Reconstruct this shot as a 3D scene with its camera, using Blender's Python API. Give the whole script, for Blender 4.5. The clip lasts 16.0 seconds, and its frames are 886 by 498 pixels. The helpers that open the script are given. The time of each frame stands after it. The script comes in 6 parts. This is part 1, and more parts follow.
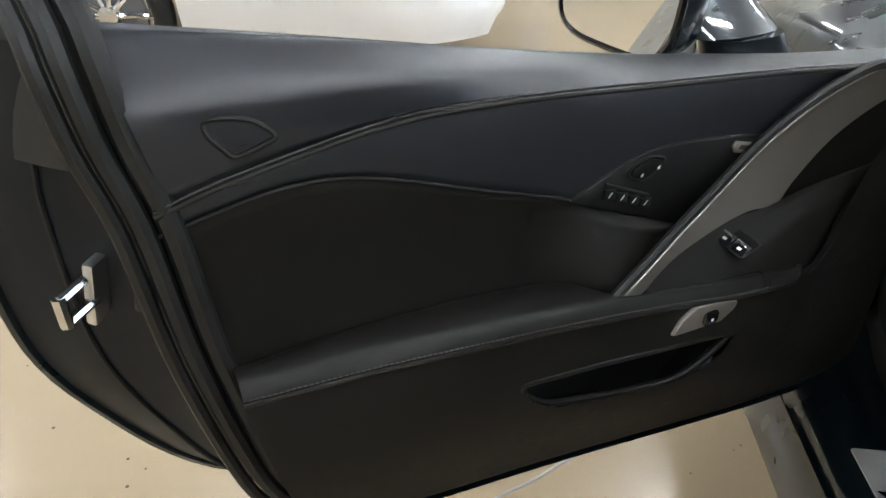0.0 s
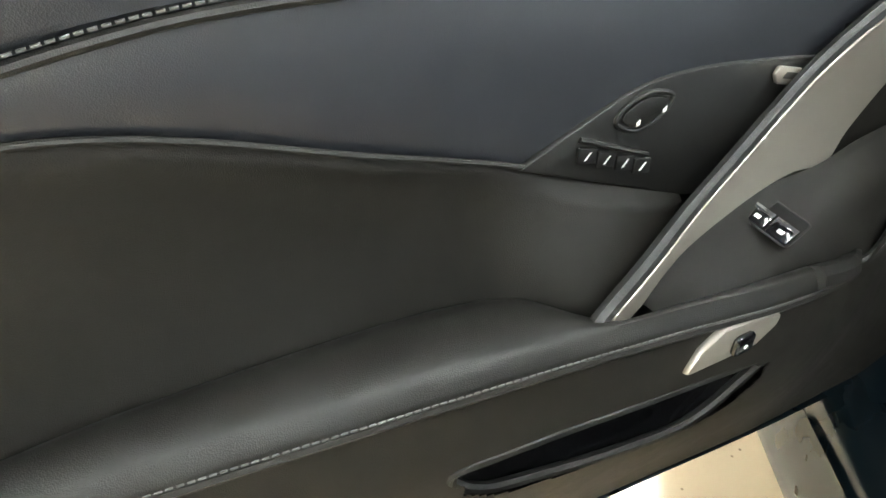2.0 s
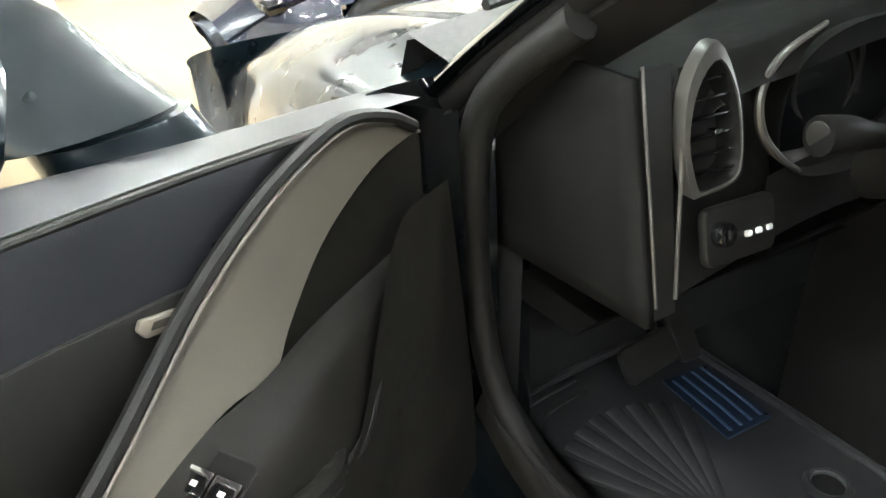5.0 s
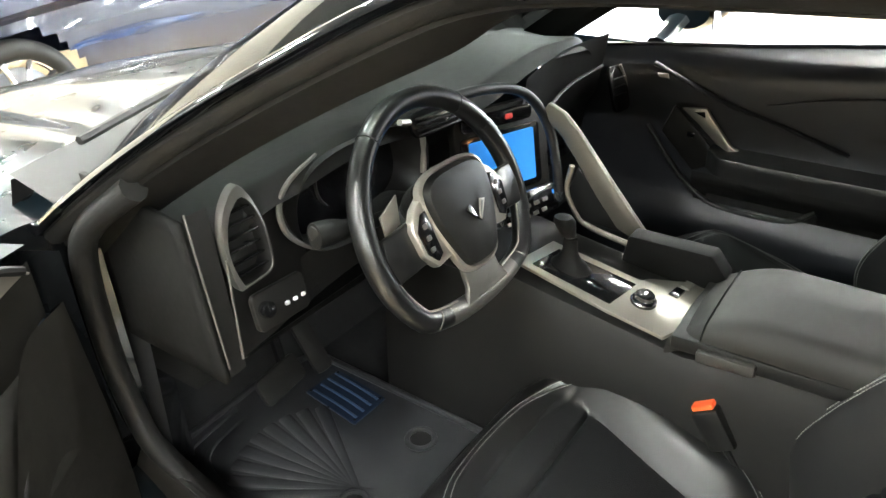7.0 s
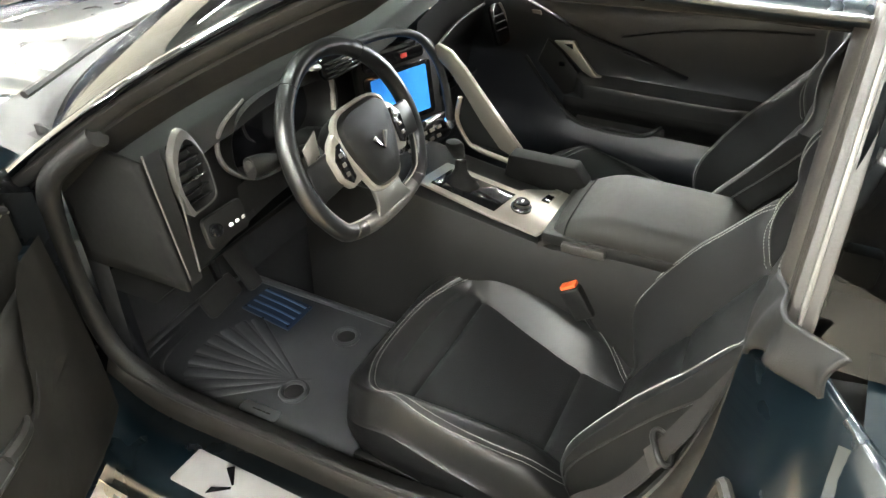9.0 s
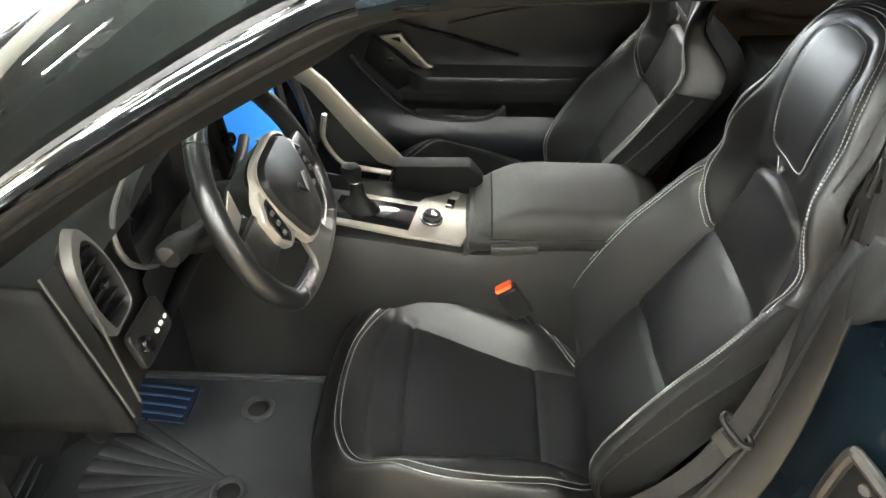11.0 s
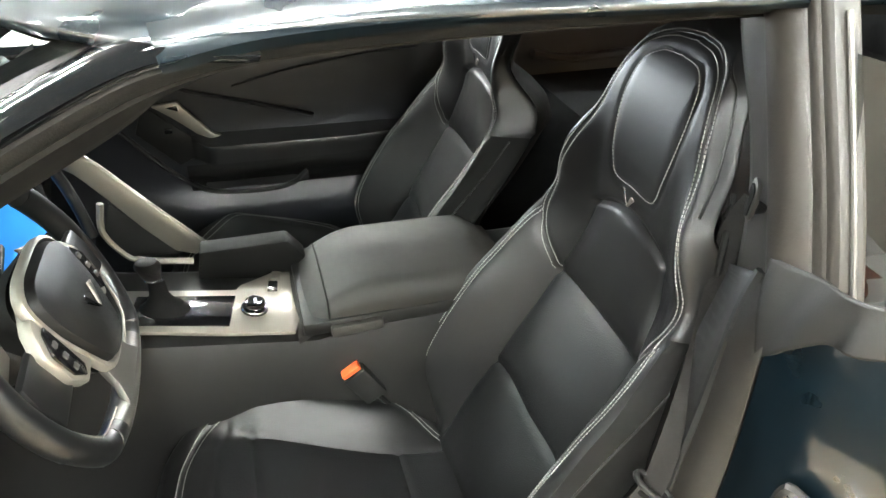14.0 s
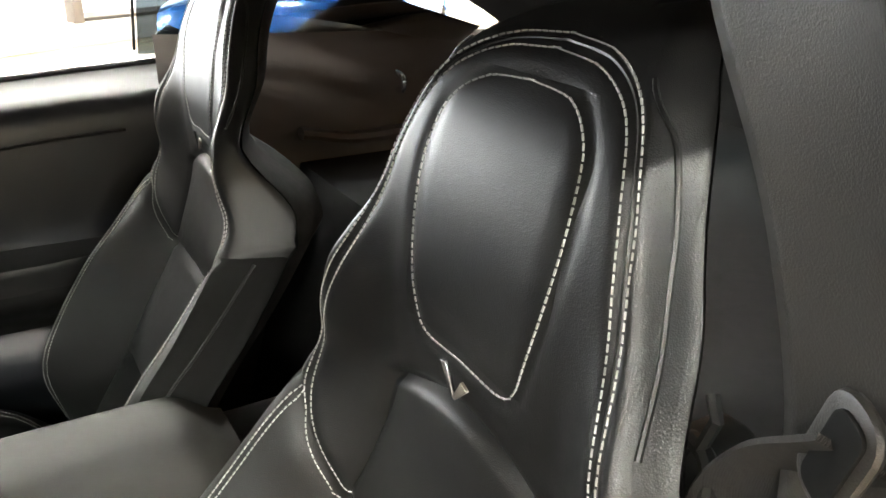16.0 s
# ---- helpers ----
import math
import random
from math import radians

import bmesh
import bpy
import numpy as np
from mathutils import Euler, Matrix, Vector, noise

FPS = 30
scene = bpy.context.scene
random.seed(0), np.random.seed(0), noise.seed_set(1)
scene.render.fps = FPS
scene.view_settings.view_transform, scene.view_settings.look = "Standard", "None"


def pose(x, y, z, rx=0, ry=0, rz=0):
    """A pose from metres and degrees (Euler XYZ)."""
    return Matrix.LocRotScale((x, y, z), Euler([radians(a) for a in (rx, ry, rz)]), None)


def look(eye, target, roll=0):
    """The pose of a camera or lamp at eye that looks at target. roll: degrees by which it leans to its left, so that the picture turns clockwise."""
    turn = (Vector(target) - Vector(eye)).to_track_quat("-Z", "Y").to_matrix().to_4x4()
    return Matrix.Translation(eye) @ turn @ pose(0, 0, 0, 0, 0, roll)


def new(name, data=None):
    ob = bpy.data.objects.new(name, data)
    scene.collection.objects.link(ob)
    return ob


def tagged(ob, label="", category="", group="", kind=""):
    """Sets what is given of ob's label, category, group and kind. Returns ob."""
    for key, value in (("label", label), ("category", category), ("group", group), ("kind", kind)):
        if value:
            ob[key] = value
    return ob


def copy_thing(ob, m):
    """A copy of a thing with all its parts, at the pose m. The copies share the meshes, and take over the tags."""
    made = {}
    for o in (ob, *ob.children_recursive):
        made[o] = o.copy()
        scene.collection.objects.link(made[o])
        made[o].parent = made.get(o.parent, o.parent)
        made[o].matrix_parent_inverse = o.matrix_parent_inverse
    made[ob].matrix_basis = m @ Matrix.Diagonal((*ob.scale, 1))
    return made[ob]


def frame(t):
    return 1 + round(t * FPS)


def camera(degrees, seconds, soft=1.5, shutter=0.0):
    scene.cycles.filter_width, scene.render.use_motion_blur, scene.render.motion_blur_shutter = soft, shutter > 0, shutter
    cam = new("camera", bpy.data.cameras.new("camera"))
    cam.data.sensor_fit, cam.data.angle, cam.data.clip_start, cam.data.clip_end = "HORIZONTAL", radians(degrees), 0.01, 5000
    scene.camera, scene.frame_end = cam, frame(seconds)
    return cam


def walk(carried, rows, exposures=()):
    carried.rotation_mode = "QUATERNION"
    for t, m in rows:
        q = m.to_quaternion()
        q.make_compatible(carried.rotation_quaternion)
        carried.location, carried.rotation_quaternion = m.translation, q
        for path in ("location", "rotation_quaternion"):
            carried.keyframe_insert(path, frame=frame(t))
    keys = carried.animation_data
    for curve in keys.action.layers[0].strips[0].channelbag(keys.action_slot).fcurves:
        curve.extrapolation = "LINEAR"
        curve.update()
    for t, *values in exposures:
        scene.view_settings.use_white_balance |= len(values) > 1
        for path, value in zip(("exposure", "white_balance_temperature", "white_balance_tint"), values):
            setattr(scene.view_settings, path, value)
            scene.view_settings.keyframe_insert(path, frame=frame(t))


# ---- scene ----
cam = camera(64.8, 16.0)
K = 0.92     # metres to one unit of the plan below
PATH = [
    (0, (-1.497, 0.107, 1.254), (-1.627, 1.792, 0.184), 0.7),
    (0.5, (-1.481, 0.172, 1.242), (-1.623, 1.849, 0.161), 0.6),
    (1, (-1.498, 0.244, 1.216), (-1.637, 1.902, 0.107), 0.7),
    (1.5, (-1.492, 0.337, 1.145), (-1.600, 1.958, -0.021), 0.8),
    (2, (-1.449, 0.419, 1.104), (-1.481, 2.031, -0.079), 1.0),
    (2.5, (-1.419, 0.481, 1.068), (-1.326, 2.086, -0.122), 1.6),
    (3, (-1.387, 0.536, 1.046), (-1.214, 2.135, -0.143), 2.0),
    (3.5, (-1.336, 0.586, 1.060), (-1.107, 2.185, -0.120), 1.4),
    (4, (-1.263, 0.626, 1.093), (-0.956, 2.199, -0.104), 0.6),
    (4.2, (-1.239, 0.625, 1.105), (-0.908, 2.207, -0.073), 0.3),
    (4.5, (-1.162, 0.624, 1.125), (-0.866, 2.213, -0.052), -4.2),
    (5, (-1.170, 0.519, 1.150), (-0.373, 2.096, 0.213), -3.8),
    (5.2, (-1.158, 0.519, 1.163), (-0.273, 2.037, 0.207), -3.6),
    (7.3, (-1.206, 0.148, 1.421), (0.223, 1.156, 0.451), -1.3),
    (7.5, (-1.241, 0.116, 1.427), (0.190, 1.114, 0.450), -1.0),
    (8, (-1.348, 0.060, 1.464), (0.089, 0.987, 0.426), -0.9),
    (8.5, (-1.392, 0.056, 1.527), (0.048, 0.874, 0.406), -0.7),
    (8.7, (-1.399, 0.055, 1.530), (0.038, 0.856, 0.393), -0.7),
    (10.8, (-1.337, 0.453, 1.516), (0.258, 0.613, 0.321), -0.0),
    (11, (-1.343, 0.481, 1.524), (0.259, 0.557, 0.330), -0.1),
    (11.5, (-1.361, 0.594, 1.540), (0.239, 0.403, 0.355), 0.6),
    (12, (-1.353, 0.657, 1.521), (0.237, 0.320, 0.357), 1.1),
    (12.5, (-1.344, 0.701, 1.516), (0.256, 0.285, 0.392), 1.4),
    (13, (-1.341, 0.702, 1.510), (0.268, 0.241, 0.415), 1.8),
    (13.5, (-1.290, 0.649, 1.490), (0.326, 0.165, 0.416), 1.7),
    (14, (-1.183, 0.549, 1.460), (0.437, 0.038, 0.403), 2.0),
    (14.5, (-1.044, 0.437, 1.389), (0.603, -0.091, 0.385), 1.8),
    (15, (-0.906, 0.367, 1.326), (0.748, -0.274, 0.402), 1.6),
    (15.5, (-0.794, 0.286, 1.268), (0.787, -0.600, 0.421), 2.7),
    (16, (-0.711, 0.243, 1.265), (0.822, -0.761, 0.462), 3.2),
]
walk(cam, [(t, look(Vector(eye) * K, Vector(target) * K, roll)) for t, eye, target, roll in PATH],
     exposures=((0, 0.05, 6000, 12), (0.8, 0.12, 6000, 10), (1.5, 1.2, 6300, 7), (2.5, 2.0, 6200, 7), (3.5, 2.3, 6250, 7), (4.0, 2.25, 6350, 8), (4.5, 1.85, 6350, 8), (5.0, 1.6, 6350, 8),
                (8.0, 2.3, 6550, 10), (11.0, 2.38, 6600, 10), (12.5, 2.40, 6600, 9), (14.0, 2.48, 6450, 9), (14.5, 2.5, 6500, 9), (15.0, 2.4, 7000, 13), (16, 2.38, 6900, 12)))

# ---------------------------------------------------------------- world and light
world = bpy.data.worlds.new("world")
scene.world = world
world.use_nodes = True
world.node_tree.nodes["Background"].inputs["Color"].default_value = (0.9, 0.95, 1.0, 1)
world.node_tree.nodes["Background"].inputs["Strength"].default_value = 0.5


# ---------------------------------------------------------------- materials
def material(name, base, rough=0.5, metal=0.0, vary=0.12, scale=8.0, bump=0.0, bump_scale=400.0, coat=0.0,
             grain="noise", emission=0.0, spec=0.5, dust=0.0):
    """Principled material with two scales of variation and a fine relief."""
    m = bpy.data.materials.new(name)
    m.use_nodes = True
    t = m.node_tree
    n, l = t.nodes, t.links
    p = n["Principled BSDF"]
    p.inputs["Metallic"].default_value = metal
    p.inputs["Coat Weight"].default_value = coat
    p.inputs["Coat Roughness"].default_value = 0.04
    p.inputs["Specular IOR Level"].default_value = spec
    co = n.new("ShaderNodeTexCoord")
    big = n.new("ShaderNodeTexNoise")
    big.inputs["Scale"].default_value = scale
    big.inputs["Detail"].default_value = 6
    l.new(co.outputs["Object"], big.inputs["Vector"])
    mix = n.new("ShaderNodeMix")
    mix.data_type = "RGBA"
    lo = [max(0.0, c * (1 - vary)) for c in base]
    hi = [min(1.0, c * (1 + vary) + dust) for c in base]
    mix.inputs[6].default_value = (*lo, 1)
    mix.inputs[7].default_value = (*hi, 1)
    l.new(big.outputs["Fac"], mix.inputs[0])
    l.new(mix.outputs[2], p.inputs["Base Color"])
    rr = n.new("ShaderNodeMapRange")
    rr.inputs["To Min"].default_value = rough * 0.88
    rr.inputs["To Max"].default_value = min(1.0, rough * 1.14)
    fine = n.new("ShaderNodeTexNoise")
    fine.inputs["Scale"].default_value = scale * 9
    fine.inputs["Detail"].default_value = 3
    l.new(co.outputs["Object"], fine.inputs["Vector"])
    l.new(fine.outputs["Fac"], rr.inputs["Value"])
    l.new(rr.outputs["Result"], p.inputs["Roughness"])
    if bump > 0:
        if grain == "cells":
            tex = n.new("ShaderNodeTexVoronoi")
            out = tex.outputs["Distance"]
        elif grain == "weave":
            tex = n.new("ShaderNodeTexWave")
            out = tex.outputs["Fac"]
        else:
            tex = n.new("ShaderNodeTexNoise")
            out = tex.outputs["Fac"]
        tex.inputs["Scale"].default_value = bump_scale
        l.new(co.outputs["Object"], tex.inputs["Vector"])
        b = n.new("ShaderNodeBump")
        b.inputs["Strength"].default_value = bump
        b.inputs["Distance"].default_value = 0.001
        l.new(out, b.inputs["Height"])
        l.new(b.outputs["Normal"], p.inputs["Normal"])
    if emission:
        p.inputs["Emission Color"].default_value = (*base, 1)
        p.inputs["Emission Strength"].default_value = emission
    return m


def glass(name, tint=(0.9, 0.95, 0.95), rough=0.0):
    m = bpy.data.materials.new(name)
    m.use_nodes = True
    t = m.node_tree
    n, l = t.nodes, t.links
    for x in list(n):
        n.remove(x)
    out = n.new("ShaderNodeOutputMaterial")
    mix = n.new("ShaderNodeMixShader")
    tr = n.new("ShaderNodeBsdfTransparent")
    gl = n.new("ShaderNodeBsdfGlossy")
    fr = n.new("ShaderNodeFresnel")
    fr.inputs["IOR"].default_value = 1.5
    tr.inputs["Color"].default_value = (*tint, 1)
    gl.inputs["Roughness"].default_value = rough
    l.new(fr.outputs["Fac"], mix.inputs["Fac"])
    l.new(tr.outputs["BSDF"], mix.inputs[1])
    l.new(gl.outputs["BSDF"], mix.inputs[2])
    l.new(mix.outputs["Shader"], out.inputs["Surface"])
    return m


LEATHER = material("black_leather", (0.0098, 0.0097, 0.0096), 0.385, vary=0.3, scale=6, bump=0.16, bump_scale=900, grain="cells", spec=0.42)
LIDLEATHER = material("dull_lid_leather", (0.0150, 0.0140, 0.0120), 0.60, vary=0.3, scale=7, bump=0.2, bump_scale=900, grain="cells", spec=0.30)
INSERTVINYL = material("door_insert_vinyl", (0.0072, 0.0066, 0.0054), 0.60, vary=0.25, scale=6, bump=0.2, bump_scale=1100, grain="cells", spec=0.18)
ARMVINYL = material("dull_arm_vinyl", (0.0085, 0.0079, 0.0068), 0.48, vary=0.25, scale=6, bump=0.2, bump_scale=1000, grain="cells", spec=0.28)
RIMLEATHER = material("polished_leather", (0.007, 0.007, 0.007), 0.30, vary=0.15, scale=6)
PERFORATED = material("perforated_leather", (0.0095, 0.0097, 0.0100), 0.42, vary=0.3, scale=6, bump=0.3, bump_scale=420, grain="cells", spec=0.45)
# black vinyl; the blue, paler tone stands for cool daylight on it
DAYLITSKIN = material("daylit_door_vinyl", (0.0140, 0.0153, 0.0190), 0.38, vary=0.3, scale=5, bump=0.14, bump_scale=1100, grain="cells", spec=0.68)
PLASTIC = material("black_plastic", (0.0080, 0.0078, 0.0073), 0.46, vary=0.3, scale=7, bump=0.25, bump_scale=1300, grain="cells", spec=0.30)
SOFTBLACK = material("soft_touch_black", (0.0110, 0.0110, 0.0112), 0.5, vary=0.3, scale=5, bump=0.2, bump_scale=1500, spec=0.36)
GREYTRIM = material("grey_pillar_trim", (0.027, 0.025, 0.022), 0.45, vary=0.15, scale=6, bump=0.25, bump_scale=900)
SILLTRIM = material("sill_trim", (0.0085, 0.0072, 0.0054), 0.5, vary=0.35, scale=9, bump=0.25, bump_scale=700, dust=0.004)
# dull near-black; also puts shade into recesses, seat sides and seat backs
SHADEBLACK = material("dull_black_and_shade", (0.0065, 0.0064, 0.006), 0.7, vary=0.2, scale=9, spec=0.1)
GLOSSBLACK = material("gloss_black", (0.004, 0.004, 0.0045), 0.14, vary=0.1, scale=4, coat=0.5)
RUBBER = material("black_rubber", (0.0105, 0.0104, 0.0100), 0.55, vary=0.3, scale=14, bump=0.2, bump_scale=500, spec=0.3)
MAT = material("rubber_mat", (0.0250, 0.0260, 0.0285), 0.48, vary=0.35, scale=9, bump=0.4, bump_scale=700, dust=0.006)
CARPET = material("black_carpet", (0.0150, 0.0152, 0.0158), 0.95, vary=0.4, scale=60, bump=0.9, bump_scale=900, spec=0.2)
SILVER = material("satin_silver_paint", (0.33, 0.305, 0.265), 0.40, metal=0.7, vary=0.08, scale=5, bump=0.06, bump_scale=2200)
CHROME = material("chrome", (0.75, 0.76, 0.78), 0.12, metal=1.0, vary=0.05, scale=10)
ALUMINIUM = material("brushed_aluminium", (0.6, 0.61, 0.63), 0.3, metal=1.0, vary=0.12, scale=20, bump=0.1, bump_scale=900)
PAINT = material("dark_teal_paint", (0.0034, 0.0084, 0.0120), 0.28, metal=0.40, vary=0.05, scale=1.5, coat=1.0)
SHUTPAINT = material("satin_navy_paint", (0.0032, 0.0052, 0.0082), 0.42, vary=0.2, scale=4, spec=0.22)
BLACKPAINT = material("black_paint", (0.003, 0.0035, 0.004), 0.06, vary=0.1, scale=3, coat=1.0)
THREAD = material("grey_thread", (0.33, 0.33, 0.31), 0.8, vary=0.25, scale=80)
DARKSILVER = material("dark_satin_silver", (0.13, 0.125, 0.115), 0.36, metal=0.7, vary=0.08, scale=5)
BELT = material("grey_webbing", (0.0140, 0.0122, 0.0108), 0.8, vary=0.2, scale=30, bump=0.8, bump_scale=500, grain="weave")
DARKTHREAD = material("dark_thread", (0.07, 0.07, 0.068), 0.8, vary=0.25, scale=80)
# pale and mostly non-metal, to stand for a bright reflection on aluminium
SILLMETAL = material("sill_plate_metal", (0.42, 0.41, 0.39), 0.42, metal=0.25, vary=0.1, scale=20, bump=0.08, bump_scale=900)
ORANGE = material("orange_plastic", (0.85, 0.12, 0.03), 0.4, vary=0.08, scale=20)
WHITEMARK = material("white_print", (0.8, 0.8, 0.8), 0.5, vary=0.04, scale=20)
REDMARK = material("red_print", (0.6, 0.05, 0.04), 0.5, vary=0.05, scale=20)
BLUEPLATE = material("blue_plate", (0.014, 0.028, 0.060), 0.4, metal=0.3, vary=0.2, scale=20)
BLUESTRIPE = material("pale_blue_strip", (0.085, 0.14, 0.24), 0.4, metal=0.3, vary=0.1, scale=20)
YELLOW = material("yellow_label", (0.15, 0.105, 0.025), 0.5, vary=0.1, scale=30)
SCREENBLUE = material("blue_screen", (0.03, 0.23, 0.70), 0.3, vary=0.02, scale=2, emission=0.14)
HEADLINER = material("headliner", (0.03, 0.03, 0.031), 0.95, vary=0.2, scale=40, bump=0.5, bump_scale=1200)
MATTBLACK = material("matt_black_trim", (0.0088, 0.0086, 0.0082), 0.62, vary=0.3, scale=8, bump=0.3, bump_scale=1200, spec=0.16)
BROWNTRIM = material("rear_side_trim", (0.05, 0.042, 0.038), 0.6, vary=0.2, scale=8, bump=0.3, bump_scale=900)
WINDGLASS = glass("window_glass", (0.52, 0.58, 0.56))
DARKGLASS = glass("tinted_glass", (0.08, 0.1, 0.11))
LAMPGLOW = material("lamp_tube", (0.965, 0.985, 0.945), 0.5, vary=0.0, emission=165.0)
EPOXY = material("cream_epoxy_floor", (0.42, 0.33, 0.212), 0.22, vary=0.10, scale=0.9, bump=0.1, bump_scale=60)
WALLPAINT = material("cream_wall_paint", (0.44, 0.41, 0.345), 0.7, vary=0.08, scale=1.5, bump=0.15, bump_scale=90)
CEILPAINT = material("white_tray_paint", (0.75, 0.74, 0.7), 0.8, vary=0.05, scale=1.2)
DARKCEIL = material("dark_ceiling_boards", (0.03, 0.03, 0.032), 0.8, vary=0.2, scale=1.2)
CONCRETE = material("grey_painted_concrete", (0.33, 0.32, 0.3), 0.7, vary=0.12, scale=4, bump=0.3, bump_scale=80)
WHITEPAINT = material("white_car_paint", (0.78, 0.78, 0.78), 0.25, vary=0.04, scale=3, coat=1.0)
NAVYPAINT = material("navy_car_paint", (0.008, 0.012, 0.03), 0.25, metal=0.1, vary=0.1, scale=3, coat=1.0)
GREYPAINT = material("grey_car_paint", (0.22, 0.23, 0.25), 0.3, metal=0.5, vary=0.08, scale=3, coat=1.0)
BRIGHTBLUE = material("bright_blue_paint", (0.01, 0.20, 0.75), 0.2, metal=0.2, vary=0.08, scale=3, coat=1.0)
DAYLIGHT = material("daylight_haze", (0.86, 0.94, 1.0), 0.9, vary=0.0, emission=4.6)



# small dark specks in the epoxy (SPECKS: their spacing)
SPECKS = 16.0
tree = EPOXY.node_tree
cells = tree.nodes.new("ShaderNodeTexVoronoi")
cells.inputs["Scale"].default_value = SPECKS
coords = tree.nodes.new("ShaderNodeTexCoord")
tree.links.new(coords.outputs["Object"], cells.inputs["Vector"])
step = tree.nodes.new("ShaderNodeMapRange")
step.inputs["From Min"].default_value = 0.045
step.inputs["From Max"].default_value = 0.075
tree.links.new(cells.outputs["Distance"], step.inputs["Value"])
paint_mix = tree.nodes.new("ShaderNodeMix")
paint_mix.data_type = "RGBA"
paint_mix.inputs[6].default_value = (0.12, 0.09, 0.06, 1)
base_in = tree.nodes["Principled BSDF"].inputs["Base Color"]
tree.links.new(base_in.links[0].from_socket, paint_mix.inputs[7])
tree.links.new(step.outputs["Result"], paint_mix.inputs[0])
tree.links.new(paint_mix.outputs[2], base_in)


# ---------------------------------------------------------------- building helpers
BASE = {}


def thing(name, m, label, category, group="", kind=""):
    ob = new(name)
    ob.empty_display_size = 0.05
    ob.matrix_basis = Matrix.Scale(K, 4) @ m
    BASE[ob.name] = m.inverted()
    return tagged(ob, label, category, group, kind)


def put(name, bm, mat, space=None, parent=None, sharp=38):
    me = bpy.data.meshes.new(name)
    bmesh.ops.recalc_face_normals(bm, faces=bm.faces)
    bm.to_mesh(me)
    bm.free()
    if space is not None:
        me.transform(space)
    if parent is None:
        me.transform(Matrix.Scale(K, 4))
    me.materials.append(mat)
    me.shade_smooth()
    me.set_sharp_from_angle(angle=radians(sharp))
    ob = new(name, me)
    if parent is not None:
        me.transform(BASE[parent.name])
        BASE[ob.name] = BASE[parent.name]
        ob.parent = parent
    return ob


def at(x, y, z, rz=0):
    """A pose in the plan, in metres."""
    return pose(x * K, y * K, z * K, 0, 0, rz)


def part(name, bm, mat, parent, label="", space=None, sharp=38):
    return tagged(put(name, bm, mat, space, parent, sharp), label)


def V(*a):
    return Vector(a)


def spline(pts, n=8, closed=False):
    """Catmull-Rom points through pts."""
    p = [Vector(q) for q in pts]
    k = len(p)
    out = []
    for i in range(k if closed else k - 1):
        if closed:
            a, b, c, d = p[i - 1], p[i], p[(i + 1) % k], p[(i + 2) % k]
        else:
            b, c = p[i], p[i + 1]
            a = p[i - 1] if i else b * 2 - c
            d = p[i + 2] if i + 2 < k else c * 2 - b
        for j in range(n):
            t = j / n
            out.append(0.5 * ((2 * b) + (c - a) * t + (2 * a - 5 * b + 4 * c - d) * t * t + (3 * b - a - 3 * c + d) * t ** 3))
    if not closed:
        out.append(p[-1])
    return out


def curve(*pts):
    """A smooth function y(x) through the given points."""
    s = spline([(x, y, 0) for x, y in pts], 10)
    xs, ys = [q.x for q in s], [q.y for q in s]
    return lambda x: float(np.interp(x, xs, ys))


def smooth(x, a, b):
    t = min(1.0, max(0.0, (x - a) / (b - a)))
    return t * t * (3 - 2 * t)


def grid(P, nu, nv, bm=None, keep=None):
    """A sheet of quads P(u, v), u and v from 0 to 1."""
    bm = bm or bmesh.new()
    vs = [[bm.verts.new(P(i / nu, j / nv)) for j in range(nv + 1)] for i in range(nu + 1)]
    for i in range(nu):
        for j in range(nv):
            if keep is None or keep((i + 0.5) / nu, (j + 0.5) / nv):
                bm.faces.new((vs[i][j], vs[i + 1][j], vs[i + 1][j + 1], vs[i][j + 1]))
    if keep is not None:
        bmesh.ops.delete(bm, geom=[v for v in bm.verts if not v.link_faces], context="VERTS")
    return bm


def thick(ob, d, offset=-1.0):
    mod = ob.modifiers.new("thickness", "SOLIDIFY")
    mod.thickness, mod.offset = d, offset
    return ob


def rings(loops, bm=None, closed=True, caps=True):
    """Joins loops of equally many points into a skin."""
    bm = bm or bmesh.new()
    vs = [[bm.verts.new(p) for p in loop] for loop in loops]
    k = len(vs[0])
    for a, b in zip(vs, vs[1:]):
        for j in range(k if closed else k - 1):
            bm.faces.new((a[j], a[(j + 1) % k], b[(j + 1) % k], b[j]))
    if caps and closed:
        bm.faces.new(vs[0][::-1])
        bm.faces.new(vs[-1])
    return bm


